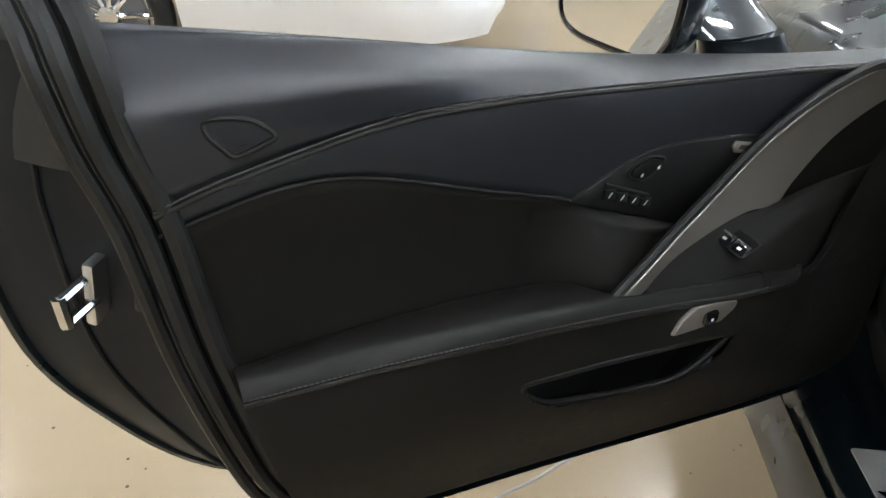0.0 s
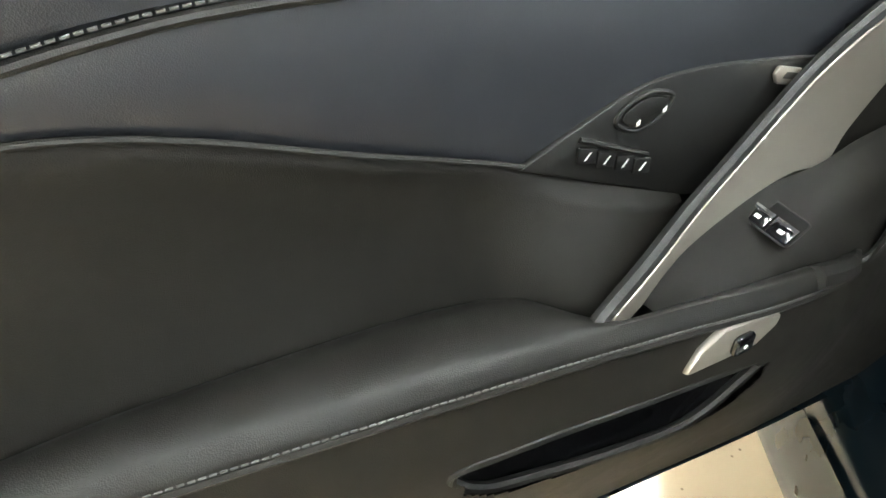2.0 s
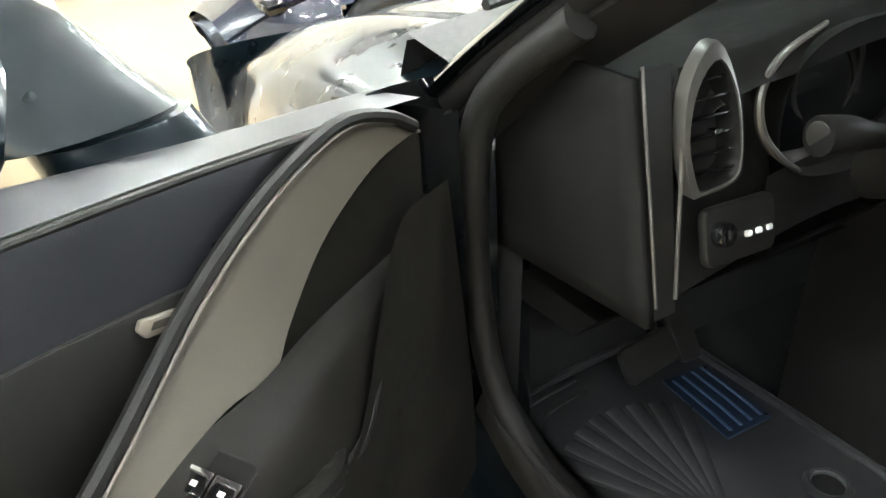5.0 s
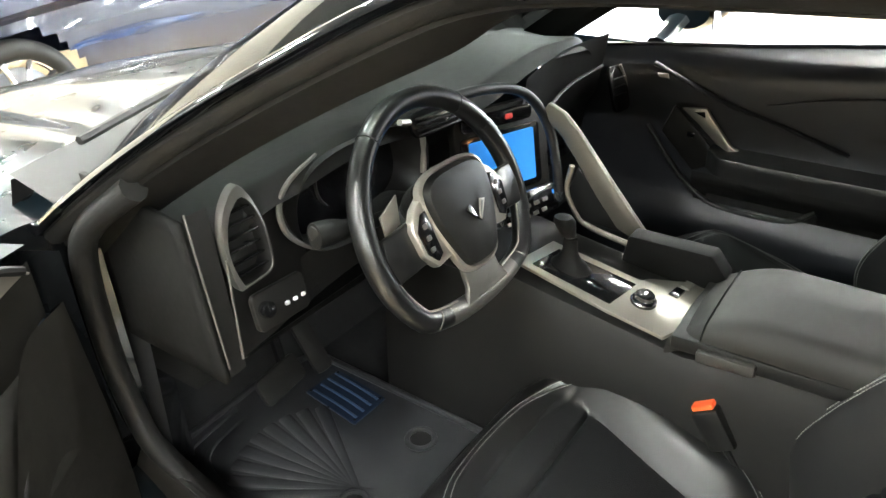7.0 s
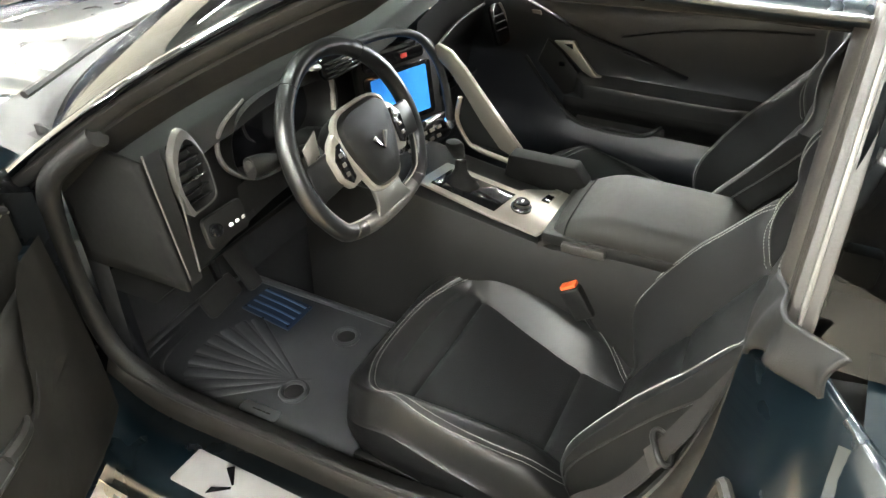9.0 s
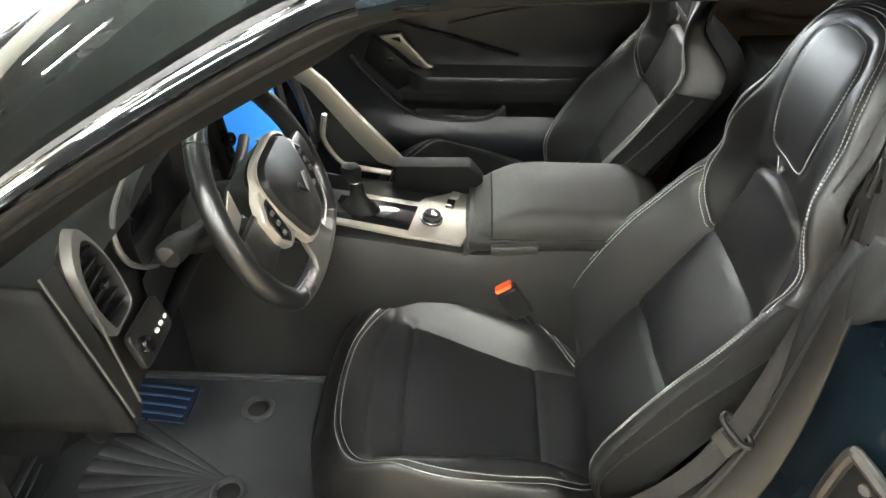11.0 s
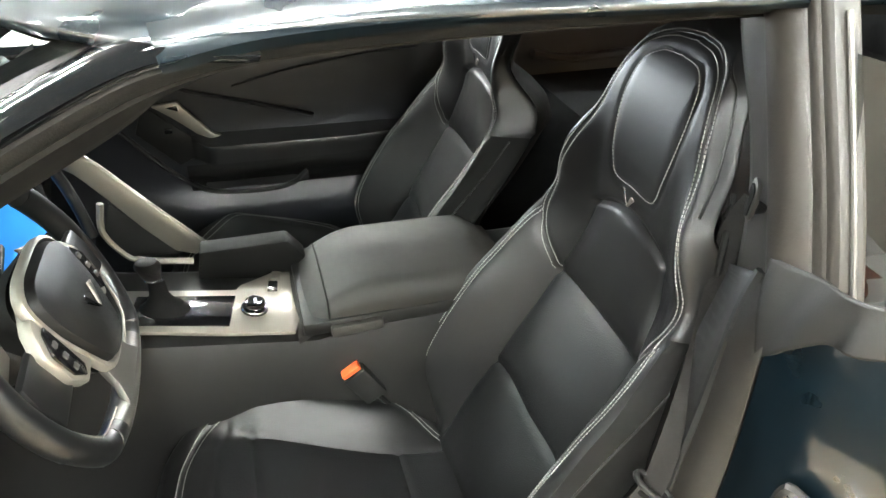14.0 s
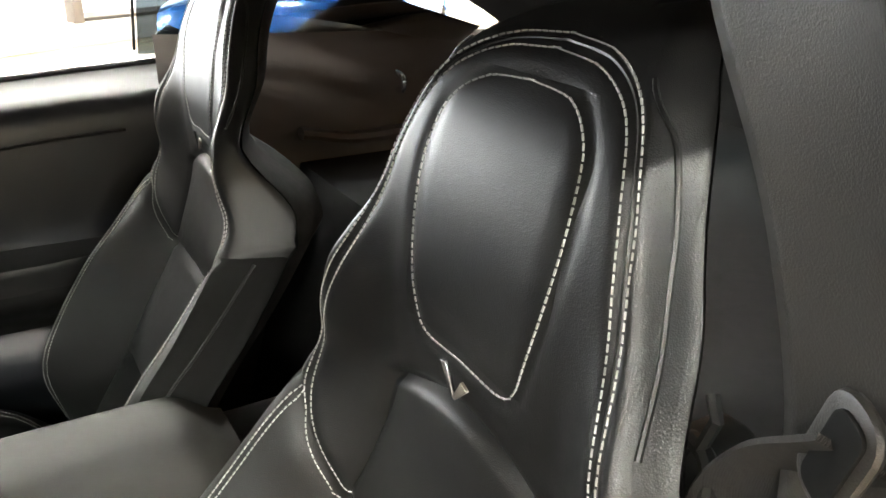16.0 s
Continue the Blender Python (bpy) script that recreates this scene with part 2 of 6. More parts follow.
def tube(pts, r, seg=8, bm=None, closed=False, flat=1.0, up=None):
    """A tube along pts; r a number or a list; flat squeezes it along its second axis."""
    pts = [Vector(p) for p in pts]
    loops = []
    side = None
    for i, p in enumerate(pts):
        a = pts[i - 1] if i or closed else p
        b = pts[(i + 1) % len(pts)] if i + 1 < len(pts) or closed else p
        d = (b - a).normalized()
        if up is not None:
            s = d.cross(Vector(up)).normalized()
        else:
            if side is None:
                side = d.cross(Vector((0, 0, 1)) if abs(d.z) < 0.9 else Vector((1, 0, 0)))
            s = (side - d * side.dot(d)).normalized()
            side = s
        w = s.cross(d)
        rad = r[i] if isinstance(r, (list, tuple)) else r
        loops.append([p + (s * math.cos(2 * math.pi * j / seg) + w * math.sin(2 * math.pi * j / seg) * flat) * rad for j in range(seg)])
    if closed:
        loops.append(loops[0])
        bm = rings(loops, bm, True, False)
        bmesh.ops.remove_doubles(bm, verts=bm.verts, dist=1e-6)
        return bm
    return rings(loops, bm)


def prism(outline, depth, m=None, bevel=0.0, bm=None, seg=2):
    """A plate: the outline (x, y) raised by depth in z, with bevelled edges, at m."""
    fresh = bmesh.new()
    lo = [fresh.verts.new((x, y, 0)) for x, y in outline]
    f = fresh.faces.new(lo)
    r = bmesh.ops.extrude_face_region(fresh, geom=[f])
    bmesh.ops.translate(fresh, verts=[g for g in r["geom"] if isinstance(g, bmesh.types.BMVert)], vec=(0, 0, depth))
    bmesh.ops.recalc_face_normals(fresh, faces=fresh.faces)
    if bevel:
        es = [e for e in fresh.edges if len(e.link_faces) == 2 and e.calc_face_angle(0) > 0.5]
        bmesh.ops.bevel(fresh, geom=es, offset=bevel, segments=seg, profile=0.5, affect="EDGES", clamp_overlap=True)
    if m is not None:
        bmesh.ops.transform(fresh, matrix=m, verts=fresh.verts)
    if bm is None:
        return fresh
    return merge(bm, fresh)


def merge(bm, other):
    me = bpy.data.meshes.new("join")
    other.to_mesh(me)
    other.free()
    bm.from_mesh(me)
    bpy.data.meshes.remove(me)
    return bm


def block(sx, sy, sz, m, bevel=0.004, bm=None, seg=2):
    """A bevelled box, centred at m."""
    return prism([(-sx / 2, -sy / 2), (sx / 2, -sy / 2), (sx / 2, sy / 2), (-sx / 2, sy / 2)], sz, m @ pose(0, 0, -sz / 2), bevel, bm, seg)


def disc(r, h, m, bevel=0.001, bm=None, seg=24):
    return prism([(r * math.cos(2 * math.pi * i / seg), r * math.sin(2 * math.pi * i / seg)) for i in range(seg)], h, m, bevel, bm)


def rounded(sx, sy, r, n=4):
    """The outline of a rectangle with round corners."""
    out = []
    for cx, cy, a in ((sx / 2 - r, sy / 2 - r, 0), (-sx / 2 + r, sy / 2 - r, 90), (-sx / 2 + r, -sy / 2 + r, 180), (sx / 2 - r, -sy / 2 + r, 270)):
        for i in range(n + 1):
            t = radians(a + 90 * i / n)
            out.append((cx + r * math.cos(t), cy + r * math.sin(t)))
    return out


def axes(o, x, y):
    """A pose at o whose x and y axes lie along x and y."""
    x = Vector(x).normalized()
    z = x.cross(Vector(y)).normalized()
    y = z.cross(x)
    m = Matrix((x, y, z)).transposed().to_4x4()
    m.translation = Vector(o)
    return m


def stitches(pts, bm=None, step=0.0062, length=0.0044, r=0.00085):
    """A row of small dashes along pts."""
    bm = bm or bmesh.new()
    pts = [Vector(p) for p in pts]
    t = 0.0
    for a, b in zip(pts, pts[1:]):
        d = b - a
        k = d.length
        if k < 1e-6:
            continue
        d.normalize()
        s = d.cross(Vector((0.3, 0.5, 0.8))).normalized()
        w = s.cross(d)
        while t < k:
            p, q = a + d * t, a + d * (t + length)
            u = [bm.verts.new(p + o) for o in (s * r, w * r, -s * r, -w * r)]
            v = [bm.verts.new(q + o) for o in (s * r, w * r, -s * r, -w * r)]
            for i in range(4):
                bm.faces.new((u[i], u[(i + 1) % 4], v[(i + 1) % 4], v[i]))
            t += step
        t -= k
    return bm


def bars(words, height, m, bm=None, depth=0.0004):
    """Plain bars in place of writing that cannot be read: lengths, with gaps between."""
    bm = bm or bmesh.new()
    x = 0.0
    for w in words:
        block(w, height, depth, m @ pose(x + w / 2, 0, 0), 0, bm)
        x += w + height * 0.6
    return bm

# ---------------------------------------------------------------- the showroom
def slab(name, sx, sy, sz, m, mat, label, category):
    return tagged(put(name, block(sx, sy, sz, m, 0.0), mat), label, category, kind="structure")


slab("ground", 40, 36, 0.2, pose(2, 3, -0.1), EPOXY, "cream glossy epoxy floor of the showroom", "floor")
slab("wall_back", 0.2, 36, 3.9, pose(-10, 3, 1.95), WALLPAINT, "cream painted showroom wall", "wall")
slab("wall_south", 40, 0.2, 3.9, pose(2, -8, 1.95), WALLPAINT, "cream painted showroom wall", "wall")
slab("wall_north", 40, 0.2, 3.9, pose(2, 13, 1.95), WALLPAINT, "cream painted showroom wall", "wall")
slab("ceiling", 40, 36, 0.2, pose(2, 3, 3.85), DARKCEIL, "dark open showroom ceiling", "ceiling")
slab("backdrop", 0.1, 30, 6, pose(14.5, 2, 2.9), DAYLIGHT, "bright hazy daylight outside the showroom glass", "backdrop")

# a saw cut across the floor
tagged(put("floor_joint", tube(spline([(-1.75, 0.85, 0.001), (-1.46, 1.088, 0.001), (-1.36, 1.158, 0.001), (-1.15, 1.33, 0.001), (-0.9, 1.5, 0.001)], 5), 0.004, 6, flat=0.3, up=(0, 0, 1)), CONCRETE),
       "narrow dark crack in the cream floor", "floor joint", kind="structure")

# kerb of grey concrete under the window front, with a corner towards the car
kerb = bmesh.new()
prism([(7.02, 0.91), (8.25, -0.72), (12.5, -6.0), (14.0, -6.0), (14.0, 6.5), (11.5, 6.5)], 0.26, None, 0.01, kerb)
tagged(put("window_kerb", kerb, CONCRETE), "grey painted concrete kerb under the shop windows", "kerb", kind="structure")
window = thing("shop_window", pose(9.5, -1, 0.26), "tall shop windows between brown metal posts", "window", kind="structure")
BRONZE = material("bronze_aluminium", (0.16, 0.14, 0.125), 0.45, metal=0.6, vary=0.1, scale=10)
for i, (px, py) in enumerate(((8.22, -0.62), (9.35, -2.05), (10.5, -3.5), (11.7, -5.0), (8.6, 2.9), (10.1, 4.8), (11.4, 6.4))):
    part("post", block(0.13, 0.13, 3.5, pose(px, py, 2.0, 0, 0, -52 if i < 4 else 52), 0.006), BRONZE, window)
part("sill", tube([(8.22, -0.62, 0.30), (11.7, -5.0, 0.30)], 0.05, 4, up=(0, 0, 1)), BRONZE, window)

# ceiling lamps: rows of bare tubes in trays
lamp = thing("strip_lamp", pose(0, 0, 3.6), "white ceiling tray lamp with a long bare tube", "ceiling lamp", "rows of ceiling lamps")
part("tray", block(0.22, 1.5, 0.05, pose(0, 0, 3.70), 0.006), CEILPAINT, lamp)
part("tube", tube([(-0.0, -0.68, 3.645), (0, 0.68, 3.645)], 0.028, 10), LAMPGLOW, lamp)
for ix in range(6):
    for iy in range(6):
        copy_thing(lamp, at(-6.0 + 3.0 * ix, -5.6 + 3.0 * iy, 3.6))
lamp.matrix_basis = Matrix.Scale(K, 4) @ pose(10.3, 1.0, 3.6)

# sign with brown lettering on the wall beside the car
sign = thing("wall_sign", pose(-8.2, -7.88, 1.6), "cream wall sign with brown round badge and plain lettering bars", "sign")
part("board", block(2.4, 0.03, 2.6, pose(-8.1, -7.88, 1.75), 0.004), CEILPAINT, sign)
BROWNPRINT = material("brown_print", (0.25, 0.09, 0.05), 0.6)
part("badge", tube([V(-8.1 + 0.62 * math.cos(a), -7.855, 2.25 + 0.62 * math.sin(a)) for a in [i * math.pi / 20 for i in range(40)]], 0.05, 6, closed=True, flat=1.0), BROWNPRINT, sign, "brown ring of the round badge")
part("band", prism([(-0.8, -0.16), (0.8, -0.16), (0.7, 0.0), (0.8, 0.16), (-0.8, 0.16), (-0.7, 0.0)], 0.01, axes((-8.1, -7.86, 1.95), (-1, 0, 0), (0, 0, 1)), 0), BROWNPRINT, sign, "brown ribbon across the badge")
part("lettering", bars((0.3, 0.5, 0.25), 0.12, axes((-7.5, -7.86, 1.45), (-1, 0, 0), (0, 0, 1)), None, 0.01), BROWNPRINT, sign)
part("lettering", bars((0.2, 0.3, 0.2), 0.14, axes((-7.7, -7.86, 2.45), (-1, 0, 0), (0, 0, 1)), None, 0.01), BROWNPRINT, sign)

# steel column far behind the door
tagged(put("column", prism(rounded(0.16, 0.16, 0.02), 3.75, pose(-1.22, 5.9, 0), 0), WHITEPAINT), "white steel column standing on the floor", "column", kind="structure")


# ---------------------------------------------------------------- other parked cars
def wheel(parent, m, r, rim_mat):
    """A road wheel with a tyre, a dished rim and ten spokes; its axis is m's z."""
    t = part("tyre", tube([m @ V(0.82 * r * math.cos(a), 0.82 * r * math.sin(a), 0) for a in [i * math.pi / 18 for i in range(36)]], 0.18 * r, 10, closed=True, flat=1.0), RUBBER, parent)
    bm = bmesh.new()
    tube([m @ V(0.68 * r * math.cos(a), 0.68 * r * math.sin(a), 0.03) for a in [i * math.pi / 18 for i in range(36)]], 0.03 * r, 6, bm, closed=True)
    for i in range(10):
        a = i * math.pi / 5
        tube([m @ V(0.1 * r * math.cos(a), 0.1 * r * math.sin(a), 0.05), m @ V(0.45 * r * math.cos(a + 0.08), 0.45 * r * math.sin(a + 0.08), 0.055), m @ V(0.68 * r * math.cos(a), 0.68 * r * math.sin(a), 0.03)], 0.045 * r, 6, bm)
    disc(0.16 * r, 0.03, m @ pose(0, 0, 0.035), 0.006, bm)
    part("rim", bm, rim_mat, parent)
    part("brake_disc", disc(0.55 * r, 0.02, m @ pose(0, 0, -0.02), 0.002), GREYPAINT, parent)
    return t


def parked_car(m, paint, rim_mat, label, height=1.25, length=4.5, width=1.85, axles=(-1.35, 1.4)):
    """A low coupe: length along m's x, front at +x."""
    car = thing("car", m, label, "car", "parked cars")
    L, W = length / 2, width / 2
    low = curve((-L, 0.45), (-L + 0.25, 0.22), (L - 0.5, 0.2), (L - 0.1, 0.28), (L, 0.45))
    belt = curve((-L, 0.82), (-1.4, 0.95), (-0.3, 0.90), (0.7, 0.90), (1.5, 0.82), (L - 0.3, 0.68), (L, 0.5))
    plan = curve((-L, 0.78), (-L + 0.5, 0.97), (-0.2, 0.93), (1.3, 0.98), (L - 0.4, 0.86), (L, 0.55))

    def body(u, v):
        x = -L + 2 * L * u
        a = (v - 0.5) * math.pi
        w = W * plan(x)
        zl, zb = low(x), belt(x)
        if v < 0.25 or v > 0.75:
            s = -1 if v < 0.5 else 1
            k = (v / 0.25) if v < 0.5 else (1 - v) / 0.25
            return m @ V(x, s * w * (0.93 + 0.07 * math.sin(k * math.pi)), zl + (zb - 0.06 - zl) * k)
        k = (v - 0.25) / 0.5 * 2 - 1
        return m @ V(x, w * k, zb - 0.06 * k ** 4 + 0.02 * (1 - k * k))
    def arch(u, v):
        x = -L + 2 * L * u
        z = None
        if v < 0.25 or v > 0.75:
            k = (v / 0.25) if v < 0.5 else (1 - v) / 0.25
            z = low(x) + (belt(x) - 0.06 - low(x)) * k
            for c in axles:
                if (x - c) ** 2 + (z - 0.33) ** 2 < 0.37 ** 2:
                    return False
        return True
    part("body", grid(body, 120, 48, keep=arch), paint, car)
    roof = curve((-1.9, 0.0), (-1.2, 0.62), (-0.4, 0.97), (0.1, 1.0), (0.5, 0.8), (1.1, 0.0))

    def cabin(u, v):
        x = -1.9 + 3.0 * u
        k = v * 2 - 1
        h = max(0.0, roof(x)) * (height - 0.9)
        w = W * (0.9 - 0.22 * max(0.0, roof(x)))
        e = math.copysign(abs(k) ** 0.6, k)
        return m @ V(x, w * e, belt(x) - 0.01 + h * (1 - abs(k) ** 3.2))
    part("greenhouse", grid(cabin, 40, 24), GLOSSBLACK, car)

    def top(u, v):
        x = -0.75 + 1.1 * u
        k = v * 2 - 1
        return m @ V(x, W * 0.58 * k, belt(x) + 0.006 + max(0.0, roof(x)) * (height - 0.9) - 0.05 * abs(k) ** 3)
    part("roof", grid(top, 12, 10), paint, car)
    for x in axles:
        for s in (-1, 1):
            hub = part("wheel", disc(0.06, 0.05, m @ pose(x, s * (W - 0.1), 0.33, -90 * s), 0.004), rim_mat, car)
            wheel(hub, m @ pose(x, s * (W - 0.09), 0.33, -90 * s), 0.33, rim_mat)
    for s in (-1, 1):
        part("headlamp", block(0.26, 0.3, 0.08, m @ pose(L - 0.32, s * W * 0.62, 0.62, 0, 12), 0.03), GLOSSBLACK, car)
        part("tail_lamp", block(0.05, 0.3, 0.1, m @ pose(-L + 0.02, s * W * 0.5, 0.68), 0.02), REDMARK, car)
        tr = part("tailpipe", tube([m @ V(-L - 0.04, s * 0.12, 0.3), m @ V(-L + 0.2, s * 0.12, 0.3)], 0.045, 14), CHROME, car)
    return car


white = parked_car(pose(-3.70, 4.5, 0, 0, 0, 0), WHITEPAINT, CHROME, "white parked coupe with red stripes along its side", 1.25, 4.5, 1.85, (-1.35, 0.2))
part("stripe", block(0.55, 0.004, 0.03, pose(-2.35, 3.572, 0.60), 0), REDMARK, white)
part("stripe", block(0.65, 0.004, 0.03, pose(-2.4, 3.572, 0.66), 0), REDMARK, white)
parked_car(pose(1.85, 5.0, 0, 0, 0, 180), NAVYPAINT, CHROME, "navy blue parked coupe with chrome wheels")
parked_car(pose(3.2, 7.3, 0, 0, 0, 168), GREYPAINT, CHROME, "grey parked coupe with a polished tailpipe")
parked_car(pose(5.5, -2.5, 0, 0, 0, 143), BRIGHTBLUE, CHROME, "bright blue parked coupe by the windows")

# ---------------------------------------------------------------- the sports car: body and cabin shell
car = thing("sports_car", pose(0, 0.4, 0), "dark teal two-seat sports car with its driver door wide open", "car")


# roof rail and pillars: inner line (y, z) and x along them
PIL = [(-0.765, 1.30, 0.86), (-0.745, 1.14, 0.97), (-0.70, 0.98, 1.075), (-0.655, 0.82, 1.165), (-0.62, 0.68, 1.235), (-0.60, 0.60, 1.265)]
RAIL = [(-0.60, 0.60, 1.265), (-0.59, 0.50, 1.280), (-0.585, 0.30, 1.289), (-0.58, 0.10, 1.293), (-0.578, -0.02, 1.293)]


def sweep(path, section, n=6):
    """A skin: the section's (out, up) offsets along path; out is away from the cabin."""
    pts = spline(path, n)
    loops = []
    for i, p in enumerate(pts):
        d = (pts[min(i + 1, len(pts) - 1)] - pts[max(i - 1, 0)]).normalized()
        out = Vector((-1, 0, 0)) - d * (-d.x)
        out.normalize()
        up = out.cross(d).normalized()
        if up.z < 0:
            up = -up
        loops.append([p + out * a + up * b for a, b in section])
    return loops


def offset_skin(path, table, n=6):
    """A skin whose section is given at each point of path as offsets."""
    cols = [spline([Vector(p) + Vector(o[i]) for p, o in zip(path, table)], n) for i in range(len(table[0]))]
    return rings([[c[k] for c in cols] for k in range(len(cols[0]))])


WIDE = [(0.0, 0.0, 0.0), (0.028, -0.012, -0.014), (0.062, -0.026, -0.020), (0.082, -0.010, 0.0), (0.075, 0.03, 0.05), (-0.004, 0.02, 0.045)]
SLIM = [(0.002, 0.0, 0.002), (0.02, 0.0, -0.001), (0.05, 0.0, 0.006), (0.07, 0.0, 0.022), (0.06, 0.0, 0.04), (0.0, 0.0, 0.04)]
for s in (-1, 1):
    flip = Matrix.Diagonal((-s, 1, 1, 1))
    # black inner pillar trim, rubber seal and gloss black outer pillar
    part("pillar_trim", offset_skin(PIL + RAIL[1:], [WIDE] * 5 + [[tuple(0.5 * (p + q) for p, q in zip(a, b)) for a, b in zip(WIDE, SLIM)]] + [SLIM] * 4), MATTBLACK, car, "soft black windscreen pillar trim", flip)
    part("seal", rings(sweep(PIL + RAIL[1:], [(0.004, 0.006), (0.016, 0.010), (0.024, 0.022), (0.022, 0.036), (0.010, 0.040), (0.0, 0.030)])), RUBBER, car, "black rubber door seal", flip)
    part("outer_pillar", rings(sweep(PIL + [(-0.585, 0.54, 1.262)], [(0.022, 0.026), (0.034, 0.028), (0.042, 0.035), (0.036, 0.043), (0.020, 0.048), (0.0, 0.050), (-0.03, 0.048), (-0.022, 0.038)])), BLACKPAINT, car, "gloss black windscreen pillar", flip)
    part("roof_rail", rings(sweep(RAIL, [(0.018, 0.020), (0.036, 0.024), (0.044, 0.034), (0.030, 0.048), (-0.02, 0.056), (-0.02, 0.04)])), PAINT, car, "", flip)


# roof panel with its teal painted skin and dark lining
def roof_skin(u, v):
    k = v * 2 - 1
    front = 0.60 + 0.26 * (1 - k ** 4)
    y = -0.75 + (front + 0.75) * u
    zc = 1.385 - 0.25 * max(0, y - 0.35) ** 2 - 0.42 * max(0, -y - 0.05) ** 2
    return V(0.628 * k, y, zc - 0.070 * abs(k) ** 2.5)


thick(part("roof", grid(roof_skin, 20, 20), PAINT, car, "teal painted roof panel"), 0.012, 1)
part("headliner", grid(lambda u, v: (lambda p: V(p.x * 0.90, p.y - 0.01, p.z - 0.024))(roof_skin(u, v)), 14, 14), HEADLINER, car, "black cloth roof lining")


# windscreen
def screen_glass(u, v):
    a = spline([(x + 0.012, y, z + 0.045) for x, y, z in PIL], 6)
    f = u * (len(a) - 1)
    i = min(int(f), len(a) - 2)
    p = a[i].lerp(a[i + 1], f - i)
    k = v * 2 - 1
    return V(-p.x * k, p.y + (1 - k ** 4) * 0.25, p.z + (1 - k * k) * 0.03)


part("windscreen", grid(screen_glass, 40, 40), WINDGLASS, car, "curved windscreen glass")
part("screen_sticker", grid(lambda u, v: screen_glass(0.74 + 0.16 * u, 0.62 + 0.14 * v) + V(0, -0.004, -0.004), 4, 4), CEILPAINT, car, "white paper sticker inside the windscreen")


# bonnet and front wings, one painted skin
def bonnet(u, v):
    k = v * 2 - 1
    y = 1.30 + (1.75 - 0.34 * abs(k) ** 3) * u
    x = 0.93 * k * (1 - 0.10 * u ** 2)
    crown = 0.955 - 0.05 * u - 0.20 * u ** 2.2
    wing = 0.02 * math.exp(-((abs(x) - 0.70) / 0.13) ** 2) * math.exp(-((y - 1.95) / 0.5) ** 2)
    dip = 0.03 * math.exp(-((abs(x) - 0.42) / 0.12) ** 2)
    side = 0.52 * smooth(abs(k), 0.86, 1.0) ** 1.5
    return V(x, y, crown + wing - dip - side - 0.085 * smooth(abs(k), 0.55, 0.92))


thick(part("bonnet", grid(bonnet, 60, 70), PAINT, car, "dark glossy bonnet and front wings with reflections"), 0.01)


def bumper(y0, depth, half, lo, hi, sgn):
    """A rounded end of the body from wing to wing."""
    def P(u, v):
        a = (v - 0.5) * math.pi
        bulge = math.sin(u * math.pi) * 0.05
        return V(half * math.copysign(abs(math.sin(a)) ** 0.7, a), y0 + sgn * (depth * math.cos(a) ** 0.7 + bulge * math.cos(a)), lo + (hi - lo) * u)
    return grid(P, 10, 40)


part("wing_end", grid(lambda u, v: (lambda x: V(x, 1.302, 0.30 + (bonnet(0.0, 0.5 + x / 1.86).z - 0.306) * u))(-0.925 + 0.30 * v), 6, 20), BLACKPAINT, car, "black inner end of the front wing")
part("front_bumper", bumper(2.70, 0.36, 0.86, 0.18, 0.70, 1), PAINT, car)
cowl = part("cowl", grid(lambda u, v: V((v * 2 - 1) * 0.74, 1.22 + 0.22 * u + 0.12 * (1 - (v * 2 - 1) ** 2), 0.925 + 0.035 * u + 0.02 * (1 - (v * 2 - 1) ** 2)), 6, 20), PLASTIC, car, "black plastic cowl under the windscreen")
part("wiper", tube(spline([(-0.62, 1.42, 0.985), (-0.3, 1.50, 1.01), (0.05, 1.52, 1.02)], 6), 0.009, 6), RUBBER, car)
for x in (-0.87, 0.87):
    for y in (2.12, -0.88):
        hub = part("wheel", disc(0.06, 0.04, pose(x * 1.06, y, 0.33, 0, 90 if x > 0 else -90), 0.004), CHROME, car)
        wheel(hub, pose(x, y, 0.33, 0, 90 if x > 0 else -90), 0.33, CHROME)

